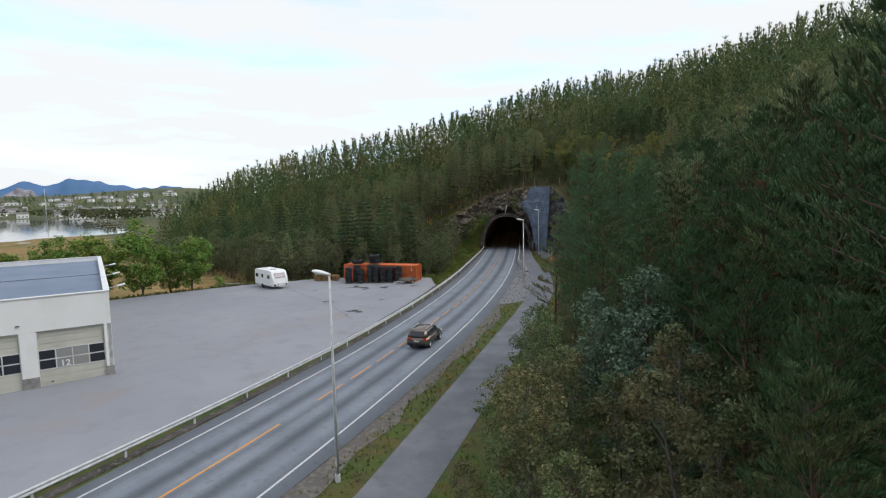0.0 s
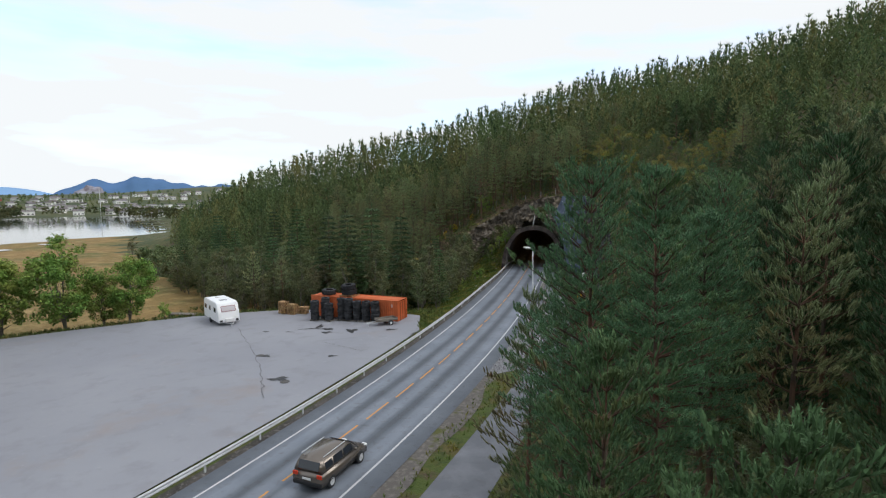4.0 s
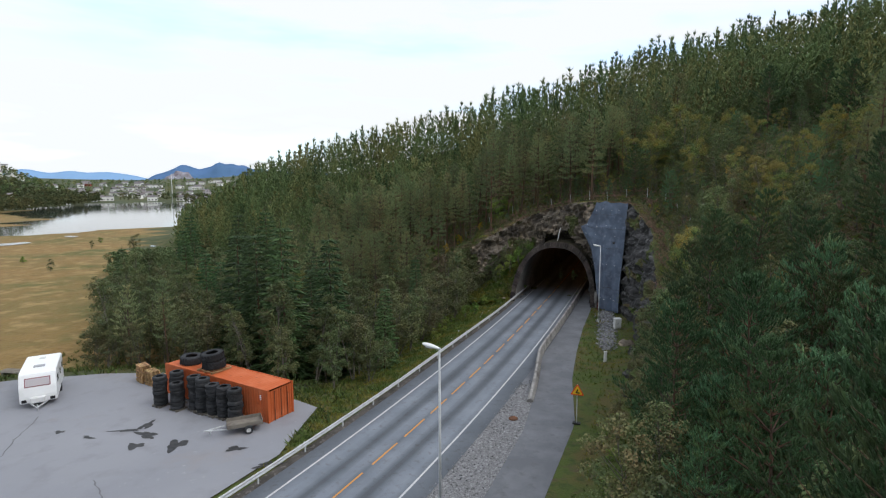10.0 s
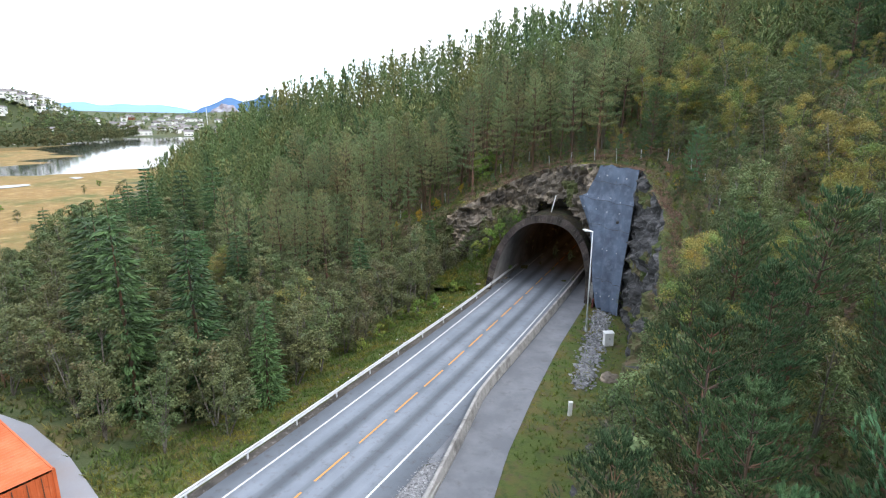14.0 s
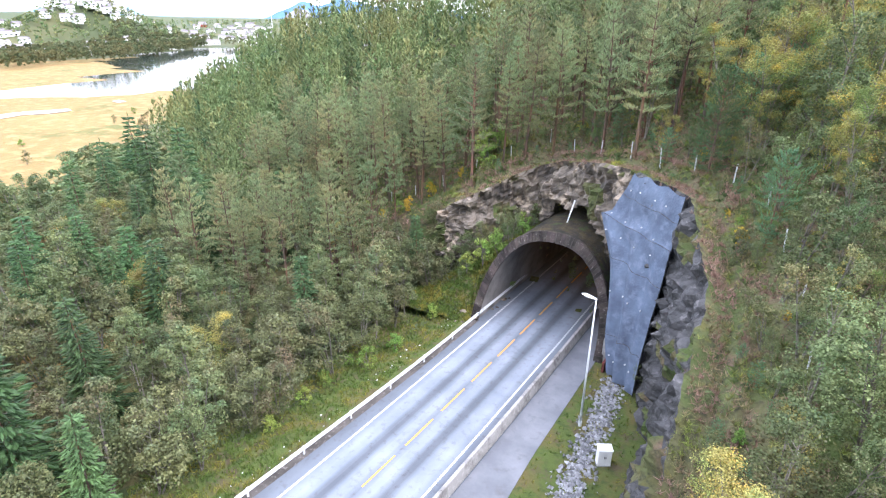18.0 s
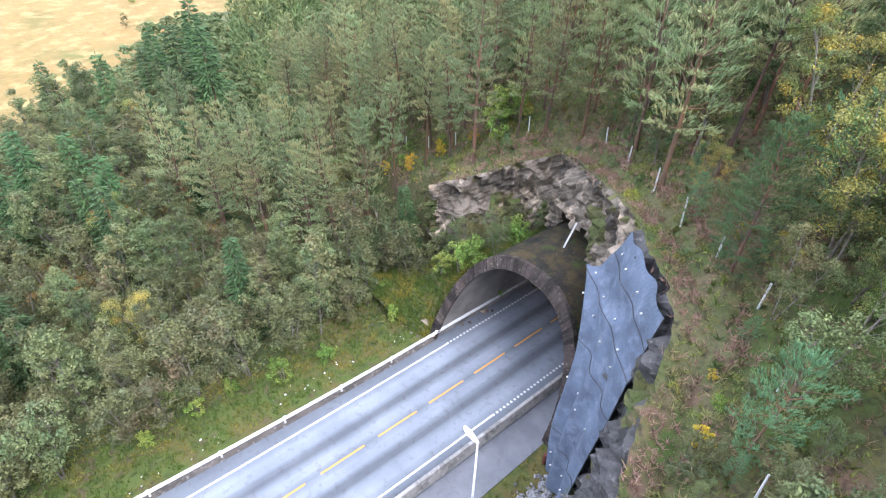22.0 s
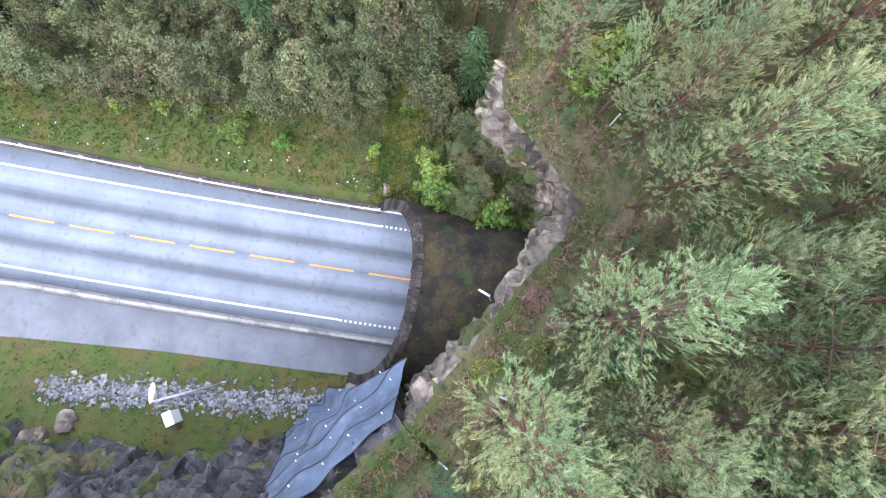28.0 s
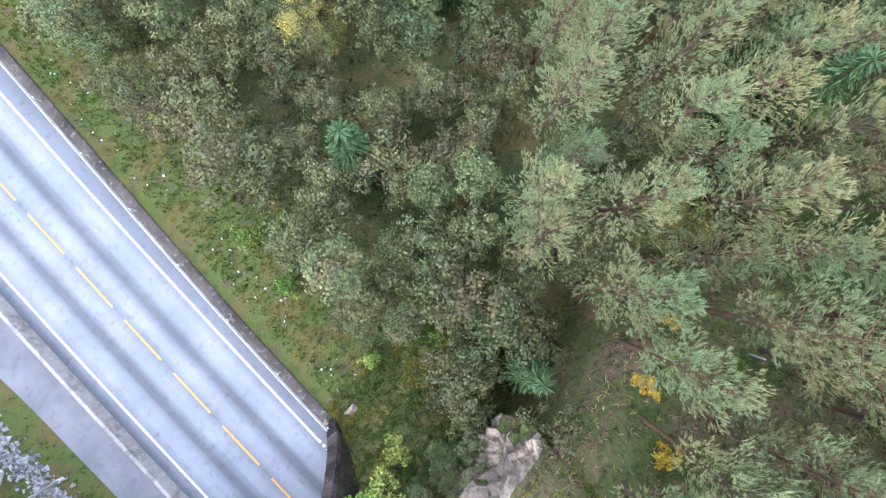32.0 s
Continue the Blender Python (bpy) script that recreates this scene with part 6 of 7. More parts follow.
part("jockey_wheel", tube(0.035, 0.035, 0.5, (3.6, 0, 0.02), sides=8), STEEL, caravan)
plank = empty("timber_ramp", pose(-33.3, 90.8, ground_z(-33.3, 90.8) + 0.45, 0, 3, 12), "grey wooden boards laid beside the caravan", "boards")
for k in range(5):
    part("board", box(3.6, 0.22, 0.05, (0, -0.48 + 0.24 * k, 0.02 * (k % 2)), 0.006), GREY_WOOD, plank)
for x in (-1.4, 0, 1.4):
    part("bearer", box(0.12, 1.2, 0.5, (x, 0, -0.28), 0.01), GREY_WOOD, plank)

# depot building: local x runs right along its front, y goes in
BL, BD, BH = 46.0, 32.0, 6.9
depot = empty("depot_building", pose(-24.0, 44.2, -0.72, 0, 0, 33.5), "white single-storey depot with roller doors and flat roof", "building")
part("side_wall", box(0.3, BD, BH, (-0.15, BD / 2 + 0.0, BH / 2), 0.01), CLADDING, depot)
part("far_side_wall", box(0.3, BD, BH, (-BL + 0.15, BD / 2, BH / 2), 0.01), CLADDING, depot)
part("back_wall", box(BL - 0.6, 0.3, BH, (-BL / 2, BD - 0.15, BH / 2), 0.01), CLADDING, depot)
part("front_upper_wall", box(BL - 0.6, 0.3, BH - 4.45, (-BL / 2, 0.15, 4.45 + (BH - 4.45) / 2), 0.01), CLADDING, depot)
roof = part("roof", box(BL - 0.6, BD - 0.6, 0.2, (-BL / 2, BD / 2, BH - 0.55)), ROOF_FELT, depot, "blue-grey felt roof")
part("roof_seam", box(BL - 0.7, 0.08, 0.05, (-BL / 2, BD * 0.5, BH - 0.44)), BLACK, roof)
for x, y, sx, sy in ((-BL / 2, 0.14, BL + 0.1, 0.42), (-BL / 2, BD - 0.14, BL + 0.1, 0.42), (-0.14, BD / 2, 0.42, BD - 0.5), (-BL + 0.14, BD / 2, 0.42, BD - 0.5)):
    part("parapet_cap", box(sx, sy, 0.07, (x, y, BH + 0.035), 0.012), WHITE_PAINT, depot)
DOORS = [(-0.5 - 5.1 * i, i) for i in range(8)]
for x, i in DOORS:
    part("pillar", box(0.96 if i else 0.48, 0.34, 4.45, (x + (0.49 if i else 0.25), 0.17, 2.22), 0.01), CLADDING, depot)
    part("plinth", box(1.0 if i else 0.52, 0.42, 1.15, (x + (0.49 if i else 0.25), 0.17, 0.57), 0.012), CONCRETE, depot)
    door = part("roller_door", box(4.12, 0.08, 4.42, (x - 2.06, 0.3, 2.22)), DOOR_PANEL, depot, "cream sectional roller door")
    for k in range(9):
        z = 0.05 + 0.49 * k
        if 1.55 < z + 0.24 < 3.05:
            continue
        part("panel", box(4.06, 0.05, 0.46, (x - 2.06, 0.25, z + 0.24), 0.015), DOOR_PANEL, door)
        part("panel_rib", box(4.06, 0.02, 0.03, (x - 2.06, 0.222, z + 0.24)), DOOR_PANEL, door)
    for r_ in range(2):
        for c in range(4):
            blind = i == 0 and c in (1, 2)
            part("pane", box(0.93, 0.03, 0.62, (x - 0.545 - 1.015 * c, 0.24, 1.92 + 0.72 * r_), 0.01), BLIND if blind else GLASS, door)
    for z in (1.56, 2.28, 3.0):
        part("glazing_bar", box(4.1, 0.05, 0.07, (x - 2.06, 0.225, z)), WHITE_PAINT, door)
    for c in range(5):
        part("glazing_bar", box(0.07, 0.05, 1.44, (x - 0.04 - 1.015 * c, 0.225, 2.28)), WHITE_PAINT, door)
    part("guide_rail", box(0.1, 0.1, 4.5, (x - 4.12, 0.12, 2.25), 0.01), WHITE_PAINT, depot)
    part("guide_rail", box(0.1, 0.1, 4.5, (x + 0.02, 0.12, 2.25), 0.01), WHITE_PAINT, depot)
    part("door_handle", box(0.16, 0.05, 0.07, (x - 3.4, 0.2, 0.62), 0.01), BLACK, door)
tx = bpy.data.curves.new("bay_number", "FONT")
tx.body, tx.size, tx.extrude, tx.offset = "12", 0.62, 0.01, 0.016
tx.materials.append(WHITE_LAMP)
num = new("bay_number", tx)
num.parent = depot
num.matrix_local = pose(-3.35, 0.15, 1.66, 90, 0, 0)
part("bay_sign", box(0.35, 0.02, 0.3, (-7.0, 0.2, 1.8)), WHITE_PAINT, depot)
for y in (3.0, 12.0, 21.0):
    lampb = part("flood_lamp", box(0.6, 0.26, 0.14, (0.95, y, BH - 0.02), 0.05, (0, -12, 0)), WHITE_LAMP, depot, "white floodlight on an arm")
    part("arm", tube(0.03, 0.028, 0.8, (0.0, y, BH - 0.2), (0, 78, 0), 8), STEEL, lampb)
part("sensor", box(0.25, 0.12, 0.05, (-5.6, -0.05, 5.0), 0.01), BLACK, depot)

# parked-looking car on the road
CAR_PAINT = mat("bronze_car_paint", (0.17, 0.145, 0.125), 0.25, metal=0.5, spec=0.6)
car_y = 50.6
cx, cy = road(car_y, 1.5)
car = empty("car", pose(float(cx), float(cy), 0.005, 0, 0, 90 - math.degrees(math.atan(float(ROAD_SLOPE(car_y))))), "bronze-brown people carrier on the road", "car")


def shell(prof, half, inset, bevel):
    bm = bmesh.new()
    a, b = [bm.verts.new((x, -half + inset * k, z)) for x, z, k in prof], [bm.verts.new((x, half - inset * k, z)) for x, z, k in prof]
    bm.faces.new(a)
    bm.faces.new(b[::-1])
    for i in range(len(prof)):
        bm.faces.new((a[i], b[i], b[(i + 1) % len(prof)], a[(i + 1) % len(prof)]))
    bmesh.ops.recalc_face_normals(bm, faces=bm.faces)
    bmesh.ops.bevel(bm, geom=list(bm.edges), offset=bevel, segments=3, affect="EDGES")
    return bm


part("body", shell([(-2.15, 0.3, 0), (-2.2, 0.7, 0), (-2.12, 1.0, 0), (0.75, 0.98, 0), (1.35, 0.92, 0.3), (2.05, 0.78, 0.8), (2.2, 0.55, 1.0), (2.15, 0.28, 0.8)], 0.91, 0.12, 0.07), CAR_PAINT, car, smooth=True)
cabin = part("cabin", shell([(-2.1, 0.98, 0), (-1.95, 1.35, 0.7), (-1.7, 1.6, 1.5), (0.1, 1.66, 1.5), (0.55, 1.5, 1.2), (1.3, 0.95, 0.2)], 0.88, 0.12, 0.04), CAR_PAINT, car, smooth=True)
for s in (-1, 1):
    for x, w, h in ((-1.45, 0.62, 0.34), (-0.65, 0.8, 0.38), (0.25, 0.78, 0.36)):
        part("side_window", box(w, 0.03, h, (x, 0.79 * s, 1.27), 0.01, (14 * s, 0, 0)), GLASS, cabin)
    part("roof_rail", box(1.9, 0.04, 0.04, (-0.75, 0.66 * s, 1.7), 0.012), STEEL, cabin)
    part("tail_light", box(0.08, 0.3, 0.2, (-2.16, 0.72 * s, 0.88), 0.03), RED, car)
    part("headlight", box(0.3, 0.3, 0.14, (2.02, 0.66 * s, 0.7), 0.04), WHITE_LAMP, car)
    part("mirror", box(0.14, 0.2, 0.14, (0.75, 0.98 * s, 1.08), 0.04), CAR_PAINT, car)
    for x in (-1.35, 1.35):
        w = part("wheel", lathe([(0.2, 0.0), (0.28, 0.0), (0.33, 0.04), (0.33, 0.17), (0.28, 0.21), (0.2, 0.21), (0.2, 0.0)], 22), RUBBER, car)
        w.matrix_local = pose(x, 0.82 * s + 0.105, 0.33, 90, 0, 0)
        part("rim", lathe([(0.02, 0.2 if s < 0 else 0.01), (0.12, 0.17 if s < 0 else 0.04), (0.2, 0.2 if s < 0 else 0.01)], 14), STEEL, w)
part("rear_window", box(0.03, 1.25, 0.42, (-2.0, 0, 1.3), 0.01, (0, 20, 0)), GLASS, cabin)
part("windscreen", box(0.03, 1.35, 0.75, (0.98, 0, 1.25), 0.01, (0, -52, 0)), GLASS, cabin)
part("bumper", box(0.14, 1.7, 0.22, (-2.17, 0, 0.45), 0.05), BLACK, car)
part("number_plate", box(0.02, 0.5, 0.11, (-2.235, 0, 0.72)), WHITE_PAINT, car)

# ---- rock and slope details ----
bolt_me = None
for j in range(4, NV, 8):
    for i in range(2, NU, 5):
        k = j * (NU + 1) + i
        x, y, z = v_net[k]
        b = part("anchor_plate", box(0.1, 0.1, 0.05, (0, 0, 0), 0.01) if bolt_me is None else bolt_me, WHITE_PAINT, net)
        bolt_me = bolt_me or b.data
        b.matrix_local = pose(x - 24 - 0.05, y - 127 - 0.05, z, 90, 0, 46)
# cables that hem the mat
hem = [v_net[j * (NU + 1) + NU] for j in range(NV + 1)]
for p, q in zip(hem[:-1:4], hem[4::4]):
    part("hem_cable", limb_mesh([((p[0] - 24, p[1] - 127, p[2]), (q[0] - 24, q[1] - 127, q[2]), 0.03, 0.03)]), BLACK, net)
for j in range(6, NV - 1, 9):
    part("seam", limb_mesh([((v_net[j * (NU + 1) + i][0] - 24.03, v_net[j * (NU + 1) + i][1] - 127.03, v_net[j * (NU + 1) + i][2]), (v_net[j * (NU + 1) + i + 1][0] - 24.03, v_net[j * (NU + 1) + i + 1][1] - 127.03, v_net[j * (NU + 1) + i + 1][2]), 0.02, 0.02) for i in range(NU)]), DARK_ROCK, net)

stake = empty("timber_stake", pose(16.6, 134.4, 8.3, 0, 14, 30), "pale broken timber stake behind the portal", "stake")
part("shaft", box(0.1, 0.1, 2.2, (0, 0, 1.1), 0.01), WHITE_PAINT, stake)
part("crosspiece", box(0.5, 0.08, 0.08, (0.15, 0, 2.0), 0.01, (0, 35, 0)), GREY_WOOD, stake)
plate = tagged(part("portal_foot_plate", box(0.2, 1.0, 0.9, (0, 0, 0.4), 0.02), mat("red_brown_plate", (0.14, 0.04, 0.036), 0.7, [((0.06, 0.03, 0.025), 4, 0.45, 0.65)])), "red-brown steel plate at the portal's foot", "plate")
plate.matrix_world = pose(22.35, 126.0, 0.0, 0, 0, -10)
wing = tagged(part("wing_wall", box(0.35, 2.6, 2.2, (0, 0, 1.0), 0.04), CONCRETE), "short concrete wing wall beside the portal", "wall", kind="structure")
wing.matrix_world = pose(22.25, 128.2, 0.0, 0, 0, -8)

fence = empty("wire_fence", pose(0, 0, 0), "wire fence with thin grey posts above the cutting", "fence")
fpts = [(-6, 142), (-2.5, 141.6), (1.2, 141.2), (5.2, 140.8), (9.2, 140.2), (12.5, 142.5), (15.5, 140), (18.4, 137), (21.2, 134.4), (23.6, 132.2), (26.0, 130), (28.4, 127.8), (30.2, 124.6), (31.0, 121), (31.6, 117), (31.7, 113), (31.3, 109), (30.7, 105), (29.9, 101), (28.9, 97)]
fp = [(x, y, ground_z(x, y)) for x, y in fpts]
fpost = None
for x, y, z in fp:
    p = part("post", tube(0.045, 0.04, 1.55, (0, 0, -0.3), sides=7) if fpost is None else fpost, STEEL, fence)
    fpost = fpost or p.data
    p.matrix_local = pose(x, y, z, rng.normal(0, 4), rng.normal(0, 4), 0)
for h in (0.5, 0.85, 1.15):
    for a, b in zip(fp[:-1], fp[1:]):
        part("wire", limb_mesh([((a[0], a[1], a[2] + h), (b[0], b[1], b[2] + h), 0.004, 0.004)]), RUST, fence)


def stones(name, spots, lo, hi, material, label, seed, category="stones"):
    """Loose stones: squashed, skewed octahedra, joined."""
    r = np.random.default_rng(seed)
    o = np.array([(1, 0, 0), (-1, 0, 0), (0, 1, 0), (0, -1, 0), (0, 0, 1), (0, 0, -1)], float)
    t = np.array([(0, 2, 4), (2, 1, 4), (1, 3, 4), (3, 0, 4), (2, 0, 5), (1, 2, 5), (3, 1, 5), (0, 3, 5)])
    vs, fs = [], []
    for i, (x, y, z) in enumerate(spots):
        s = r.uniform(lo, hi)
        q = o * (s * r.uniform(0.6, 1.3, 3)) + r.normal(0, 0.22 * s, (6, 3))
        a = r.uniform(0, 6.28)
        c, d = math.cos(a), math.sin(a)
        vs.append(np.stack([q[:, 0] * c - q[:, 1] * d + x, q[:, 0] * d + q[:, 1] * c + y, q[:, 2] * 0.75 + z], -1))
        fs.append(t + 6 * i)
    ob = part(name, mesh(name, np.concatenate(vs), np.concatenate(fs), material))
    return tagged(ob, label, category, kind="stuff")


bank_q = np.array(bank_v).reshape(BS + 1, BA + 1, 3)
r_s = np.random.default_rng(77)
spots = []
for row in ROADSIDE:
    for k in range(75):
        u = r_s.random()
        spots.append((row[0] + (row[2] - row[0]) * u, row[1] + (row[3] - row[1]) * u + r_s.uniform(-0.7, 0.7), -0.01))
stones("gravel_stones", spots, 0.03, 0.075, STONE, "loose grey gravel between road and path", 4)
spots = []
for k in range(1500):
    t = r_s.random()
    x, y = 22.3 + 1.1 * t + r_s.normal(0, 0.45), 108 + 17 * t + r_s.normal(0, 0.6)
    spots.append((x, y, ground_z(x, y) + 0.04))
stones("rubble", spots, 0.06, 0.2, STONE, "grey blasted rubble below the rock cutting", 5)
spots = []
for k in range(50):
    y = r_s.choice((104, 109, 113, 118, 122, 126)) + r_s.normal(0, 1.4)
    x, y2 = road(y, -5.6 - abs(r_s.normal(0, 0.9)))
    spots.append((float(x), float(y2), ground_z(float(x), float(y2)) + 0.03))
stones("pale_pebbles", spots, 0.03, 0.09, WHITE_PAINT, "pale pebbles and litter in the grass verge", 6)
spots = []
for k in range(160):
    t = r_s.random()
    x, y = 3 + 8 * t + r_s.normal(0, 0.5), 133.0 + r_s.uniform(-2.2, 1.0)
    spots.append((x, y, ground_z(x, y) + 0.1))
spots += [tuple(bank_q[j, i] + np.array([bank_o[0], bank_o[1], 0.05])) for i, j, bank_o in ((0, 1, (0.3, -0.4)), (1, 0, (0, 0)), (1, 1, (-0.3, 0.2)), (0, 0, (-0.5, 0)), (2, 1, (0, 0)), (1, 2, (0.2, 0.1)), (2, 0, (0.2, -0.2)))]
stones("fallen_rock", spots, 0.12, 0.45, ROCK, "fallen rock beside the portal", 7)
# boulders in the slope by the path
for i, (x, y, s) in enumerate(((26.2, 104.5, 1.5), (25.0, 102.0, 1.1), (25.6, 107.3, 1.0), (27.4, 101.2, 1.3), (24.3, 109.5, 0.7), (28.4, 106.0, 0.9), (26.4, 112.6, 0.9))):
    bm = bmesh.new()
    bmesh.ops.create_icosphere(bm, subdivisions=3, radius=s)
    for v in bm.verts:
        n = noise.fractal(v.co * 0.9 + Vector((i * 7.1, 0, 0)), 0.8, 2.0, 4) * 0.35 + noise.cell(v.co * 1.1 + Vector((0, i * 3.3, 0))) * 0.22
        v.co *= 1 + n
        v.co.z *= 0.7
    b = tagged(part("boulder", bm, ROCK), "rough grey boulder in the slope beside the path", "boulder", "boulders on the slope")
    b.location = (x, y, ground_z(x, y) + 0.1 * s)


def tufts(name, spots, size, wide, n, material, label, seed, category, lean=0.45):
    r = np.random.default_rng(seed)
    o = np.array(spots, float)
    ob = part(name, tri_mesh(name, blades(o, np.tile((0, 0, 1.0), (len(o), 1)), size, wide, lean, n, r), material))
    return tagged(ob, label, category, kind="stuff")


def ground_spots(n, region, test, seed):
    r = np.random.default_rng(seed)
    xs, ys = r.uniform(region[0], region[2], n), r.uniform(region[1], region[3], n)
    d, _ = cut_distance(xs, ys)
    k = test(xs, ys, d, across(xs, ys))
    return np.stack([xs[k], ys[k], height(xs[k], ys[k]) - 0.02], -1)


def off_path(x, y):
    return (x < np.interp(y, PATH_L[:, 1], PATH_L[:, 0]) - 0.15) | (x > np.interp(y, PATH_R[:, 1], PATH_R[:, 0]) + 0.15)


GRASS = mat("verge_blades", (0.1, 0.15, 0.03), 0.8, [((0.24, 0.22, 0.045), 0.5, 0.44, 0.6), ((0.075, 0.14, 0.028), 1.6, 0.5, 0.7)], island=0.3, trans=0.3)
HEATHER = mat("heather", (0.27, 0.175, 0.135), 0.9, [((0.2, 0.24, 0.06), 0.4, 0.46, 0.56), ((0.34, 0.21, 0.18), 0.9, 0.5, 0.64), ((0.36, 0.34, 0.06), 0.33, 0.6, 0.68)], island=0.45, trans=0.2)
FERN = mat("undergrowth", (0.1, 0.14, 0.04), 0.85, [((0.17, 0.15, 0.05), 0.35, 0.48, 0.62), ((0.05, 0.085, 0.03), 0.8, 0.5, 0.66)], island=0.45, trans=0.15)
tufts("verge_grass", np.concatenate([ground_spots(30000, (-24, 14, 26, 134), lambda x, y, d, q: (q > 5.2) & (d < 1.5) & off_path(x, y) & ((y < 66) | (y > 97) | (d > -4)), 61), ground_spots(34000, (-12, 78, 14, 135), lambda x, y, d, q: (q < -5.4) & (q > -12.5) & (d < 0) & ~inside(LOT, x, y), 62)]), 0.3, 0.06, 4, GRASS, "uneven grass with yellow moss along the road", 8, "grass")
bank_r = np.random.default_rng(21)
bi, bj, bw = bank_r.integers(0, BA - 2, 5200), bank_r.integers(0, BS, 5200), bank_r.random((5200, 2, 1))
bank_spots = (bank_q[bj, bi] * (1 - bw[:, 0]) + bank_q[bj, bi + 1] * bw[:, 0]) * (1 - bw[:, 1]) + (bank_q[bj + 1, bi] * (1 - bw[:, 0]) + bank_q[bj + 1, bi + 1] * bw[:, 0]) * bw[:, 1]
tufts("bank_grass", bank_spots, 0.42, 0.07, 7, GRASS, "rough grass on the bank beside the portal", 15, "grass", 0.7)
lip = np.repeat(np.array(EDGE_SPOTS), 7, 0) + np.random.default_rng(3).normal(0, 1, (len(EDGE_SPOTS) * 7, 3)) * np.array([0.3, 0.3, 0.03])
tufts("heather_slope", np.concatenate([lip, ground_spots(34000, (-12, 92, 52, 152), lambda x, y, d, q: (d > 0.6) & (d < 20), 63)]), 0.34, 0.045, 9, HEATHER, "brown heather on the slope above the cutting", 9, "heather", 0.7)
tufts("undergrowth", ground_spots(22000, (-40, 10, 56, 160), lambda x, y, d, q: (d > 0.3) & (d < 24) | ((q < -8.5) & (q > -50) & (y > 96) & (d < 0)), 64), 0.5, 0.1, 8, FERN, "green ferns and low shrubs under the trees", 10, "undergrowth", 0.75)
tufts("lot_edge_weeds", ground_spots(9000, (-64, 60, 3, 104), lambda x, y, d, q: ~inside(LOT, x, y) & (edge_distance(LOT, x, y) < 6) & (q < -6), 65), 0.6, 0.14, 4, FERN, "weeds and tall grass along the yard's edge", 12, "weeds", 0.6)

# ---- tunnel lamps ----
SODIUM = bpy.data.materials.new("sodium_lamp")
SODIUM.use_nodes = True
e = SODIUM.node_tree.nodes["Principled BSDF"]
e.inputs["Base Color"].default_value = (1, 0.5, 0.15, 1)
e.inputs["Emission Color"].default_value, e.inputs["Emission Strength"].default_value = (1.0, 0.42, 0.1, 1), 14.0
for k in (13, 24, 36, 50):
    for a in (-1.6, 1.6):
        ob = empty("tunnel_lamp", pose(*tunnel(a, k, 7.2), 0, 0, -9), "small orange sodium lamp under the tunnel vault", "lamp", "tunnel lamps")
        part("housing", box(0.3, 1.0, 0.12, (0, 0, 0.07), 0.02), STEEL, ob)
        part("tube", box(0.18, 0.8, 0.04, (0, 0, 0.0)), SODIUM, ob)
        part("hanger", tube(0.02, 0.02, 0.6, (0, 0, 0.12), sides=6), STEEL, ob)

# ---- far town and hills ----
HOUSE_WHITE = mat("white_house_wall", (0.86, 0.85, 0.83), 0.7, [((0.78, 0.77, 0.74), 0.3, 0.45, 0.7)], rand=0.12)
HOUSE_ROOF = mat("house_roof", (0.17, 0.16, 0.165), 0.8, [((0.24, 0.2, 0.19), 0.2, 0.45, 0.7)], rand=0.3)
RED_WALL = mat("red_house_wall", (0.3, 0.07, 0.05), 0.7)


def house(name, w, d, h, rise, wall, label, m, win):
    ob = empty(name, m, label, "house", "houses of the far town")
    part("wall", box(w, d, h + 3, (0, 0, h / 2 - 1.5)), wall, ob)
    bm = bmesh.new()
    o = 0.5
    vs = [bm.verts.new(c) for c in ((-w / 2 - o, -d / 2 - o, h), (w / 2 + o, -d / 2 - o, h), (w / 2 + o, d / 2 + o, h), (-w / 2 - o, d / 2 + o, h), (-w / 2 - o, 0, h + rise), (w / 2 + o, 0, h + rise))]
    for q in ((0, 1, 5, 4), (2, 3, 4, 5), (1, 2, 5), (3, 0, 4), (3, 2, 1, 0)):
        bm.faces.new([vs[i] for i in q])
    r_ = part("roof", bm, HOUSE_ROOF, ob)
    part("chimney", box(0.8, 0.8, 1.6, (w * 0.2, 0, h + rise)), HOUSE_ROOF, r_)
    for s in (-1,):
        for k in range(win):
            for lev in range(max(1, int(h // 2.8))):
                part("window", box(w / win * 0.5, 0.12, 1.2, (-w / 2 + w / win * (k + 0.5), s * (d / 2 + 0.02), 1.6 + 2.7 * lev)), GLASS, ob)
    return ob


r_h = np.random.default_rng(5)
types = {}
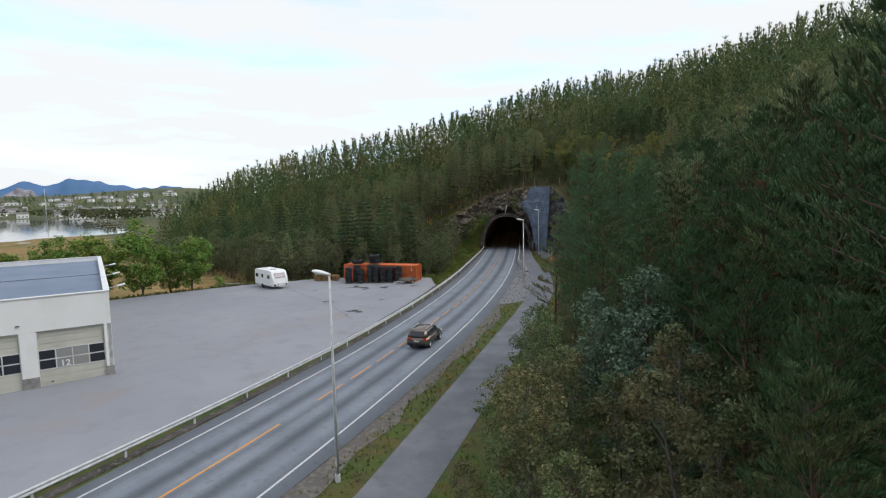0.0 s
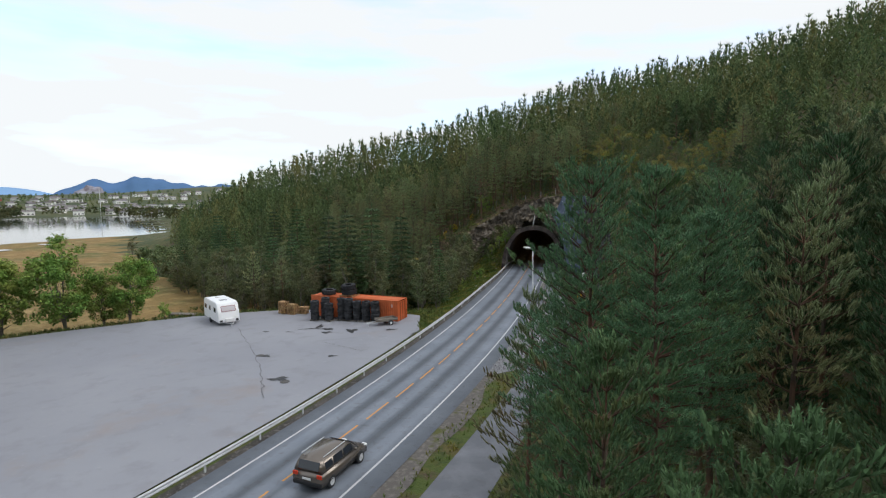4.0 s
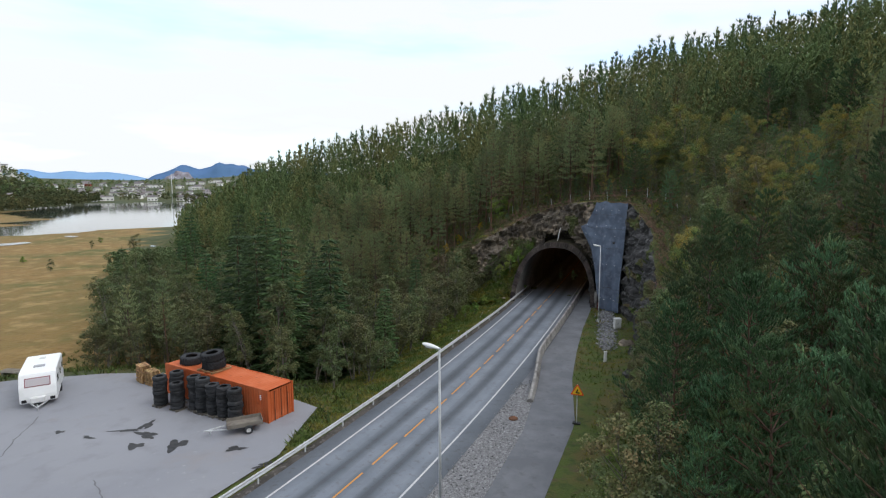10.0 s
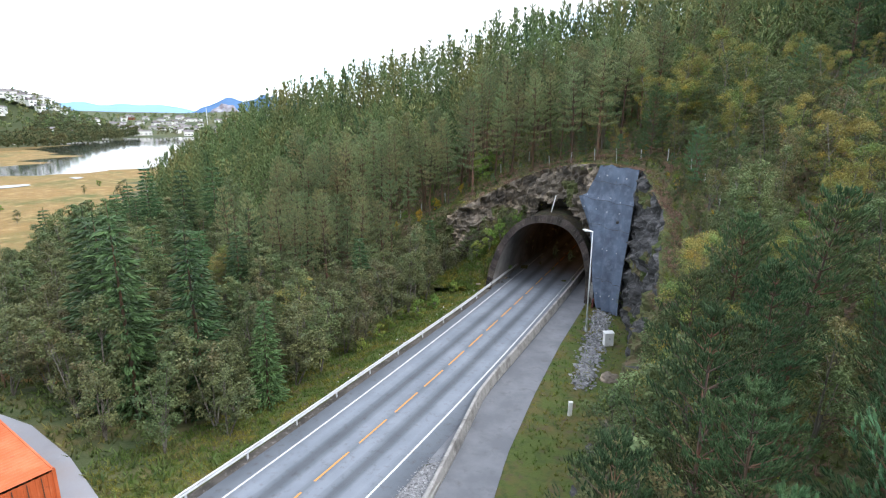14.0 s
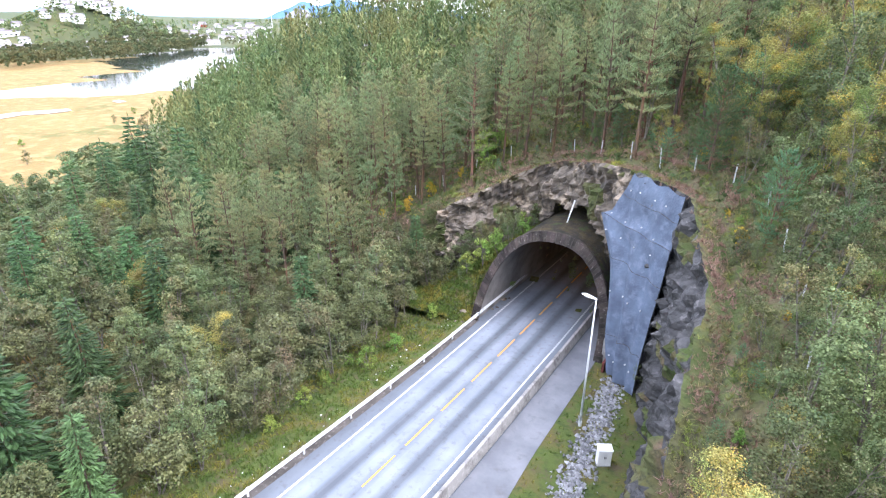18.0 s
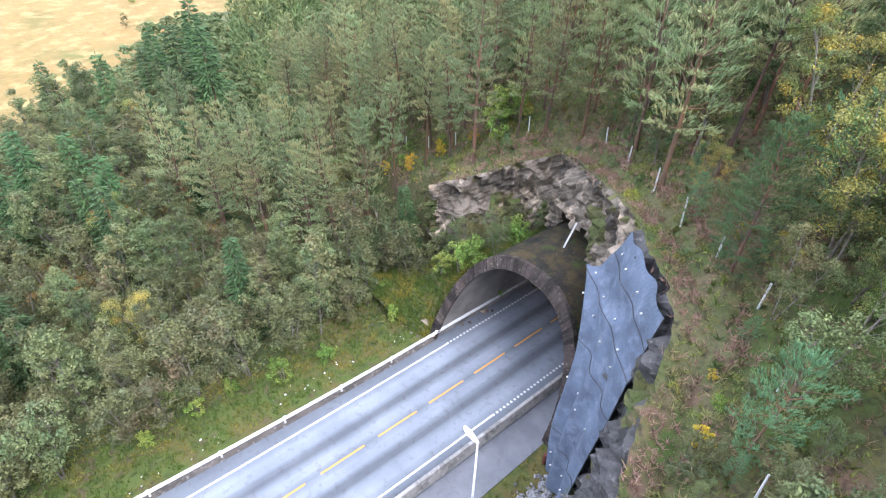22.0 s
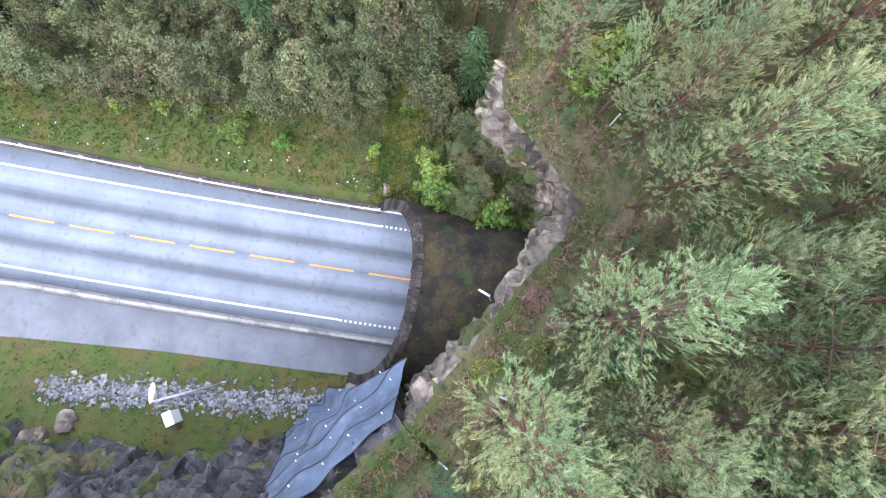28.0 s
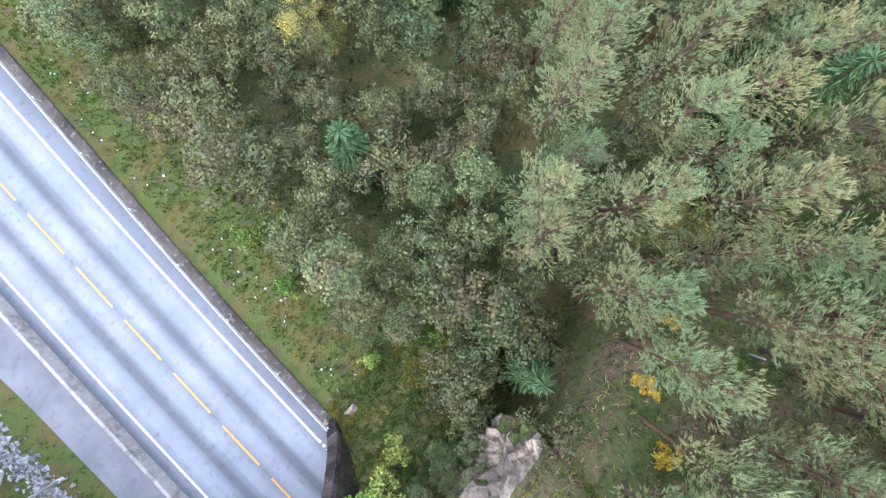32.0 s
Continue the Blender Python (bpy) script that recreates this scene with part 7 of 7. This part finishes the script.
for i in range(200):
    az = radians(r_h.uniform(28, 66))
    dist = r_h.uniform(640, 1180) if i > 12 else r_h.uniform(600, 720)
    x, y = 16 - math.sin(az) * dist, 46 + math.cos(az) * dist
    if inside(LAKE, np.array([x]), np.array([y]))[0] or edge_distance(LAKE, np.array([x]), np.array([y]))[0] < 15:
        continue
    m = pose(x, y, ground_z(x, y), 0, 0, math.degrees(az) + r_h.uniform(-35, 35))
    k = (0, 2, 0, 1, 2)[i % 5] if i > 8 and i % 11 else i % 5
    if k not in types:
        spec = ((11, 8, 5.0, 2.2, HOUSE_WHITE, "white two-storey house across the lake", 3), (24, 9, 4.8, 1.4, HOUSE_WHITE, "long white terraced block across the lake", 5), (9, 8, 4.6, 2.8, HOUSE_WHITE, "small white house with a steep roof", 2), (34, 12, 4.8, 1.0, HOUSE_WHITE, "wide pale school building by the lake", 6), (9, 8, 4.4, 2.4, RED_WALL, "red wooden house across the lake", 3))[k]
        types[k] = house("house", *spec[:4], spec[4], spec[5], m, spec[6])
    else:
        copy_thing(types[k], m)
for i in range(26):
    a, w = r_h.uniform(0, 6.28), r_h.uniform(5, 62)
    x, y = -700 + w * math.cos(a), 560 + w * math.sin(a)
    copy_thing(types[(0, 2, 1)[i % 3]], pose(x, y, ground_z(x, y), 0, 0, 55 + r_h.uniform(-30, 30)))
mast = empty("radio_mast", pose(-470, 640, ground_z(-470, 640)), "thin white mast rising above the town", "mast")
part("shaft", tube(0.5, 0.3, 34, sides=8), WHITE_PAINT, mast)
woods("town_trees", np.concatenate([spread((-900, 420, -330, 1050), 24, lambda x, y, d, q: (edge_distance(LAKE, x, y) > 15) & ~inside(LAKE, x, y), 71), spread((-860, 470, -560, 680), 9, lambda x, y, d, q: (np.hypot(x + 700, y - 560) > 20) & (np.hypot(x + 700, y - 560) < 105), 72)]), FAR_BROAD, WOODS, "trees among the far houses", 14)


def mountain(name, az0, az1, dist, peak, material, seed, label):
    v, n = [], 60
    for j in range(7):
        for i in range(n):
            k = i / (n - 1)
            az = radians(az0 + (az1 - az0) * k)
            env = math.sin(math.pi * k) ** 0.55
            top = peak * env * (0.72 + 0.4 * noise.noise(Vector((k * 5, seed, 0))) + 0.12 * noise.noise(Vector((k * 19, seed, 4))))
            up = j / 6
            rr = dist + 500 * up + 60 * noise.noise(Vector((k * 14, up * 3, seed)))
            v.append((16 - math.sin(az) * rr, 46 + math.cos(az) * rr, -30 + (top + 30) * up ** 0.8))
    fs = [(j * n + i, j * n + i + 1, (j + 1) * n + i + 1, (j + 1) * n + i) for j in range(6) for i in range(n - 1)]
    ob = part(name, mesh(name, v, fs, material, smooth=True))
    return tagged(ob, label, "mountain", kind="structure")


# the ridges' blue is distance haze put into their base colour
NEAR_BLUE = mat("haze_tinted_mountain", (0.1, 0.18, 0.33), 1.0, [((0.085, 0.155, 0.27), 0.004, 0.4, 0.6)], spec=0.0)
FAR_BLUE = mat("far_haze_tinted_mountain", (0.22, 0.36, 0.56), 1.0, spec=0.0)
mountain("mountain_1", 25.5, 43.0, 3200, 205, NEAR_BLUE, 1.3, "wooded mountain ridge, tinted blue for distance haze")
mountain("mountain_2", 39, 72, 3700, 190, FAR_BLUE, 4.7, "far mountains tinted pale blue for haze")
mountain("mountain_3", 18, 36, 3700, 150, NEAR_BLUE, 6.1, "mountain ridge behind the hill, tinted blue for haze")
SCAR = mat("quarry_rock", (0.36, 0.37, 0.42), 1.0, [((0.2, 0.17, 0.19), 0.02, 0.4, 0.6)])
bm = bmesh.new()
bmesh.ops.create_icosphere(bm, subdivisions=3, radius=1.0)
for v in bm.verts:
    v.co = Vector((v.co.x * 75, v.co.y * 40, v.co.z * 60)) * (1 + 0.3 * noise.noise(v.co * 2))
q = tagged(part("quarry", bm, SCAR), "bare quarry scar on the mountain side", "quarry", kind="structure")
az = radians(38.8)
q.matrix_world = pose(16 - math.sin(az) * 3230, 46 + math.cos(az) * 3230, 30, 0, 0, 41.5)
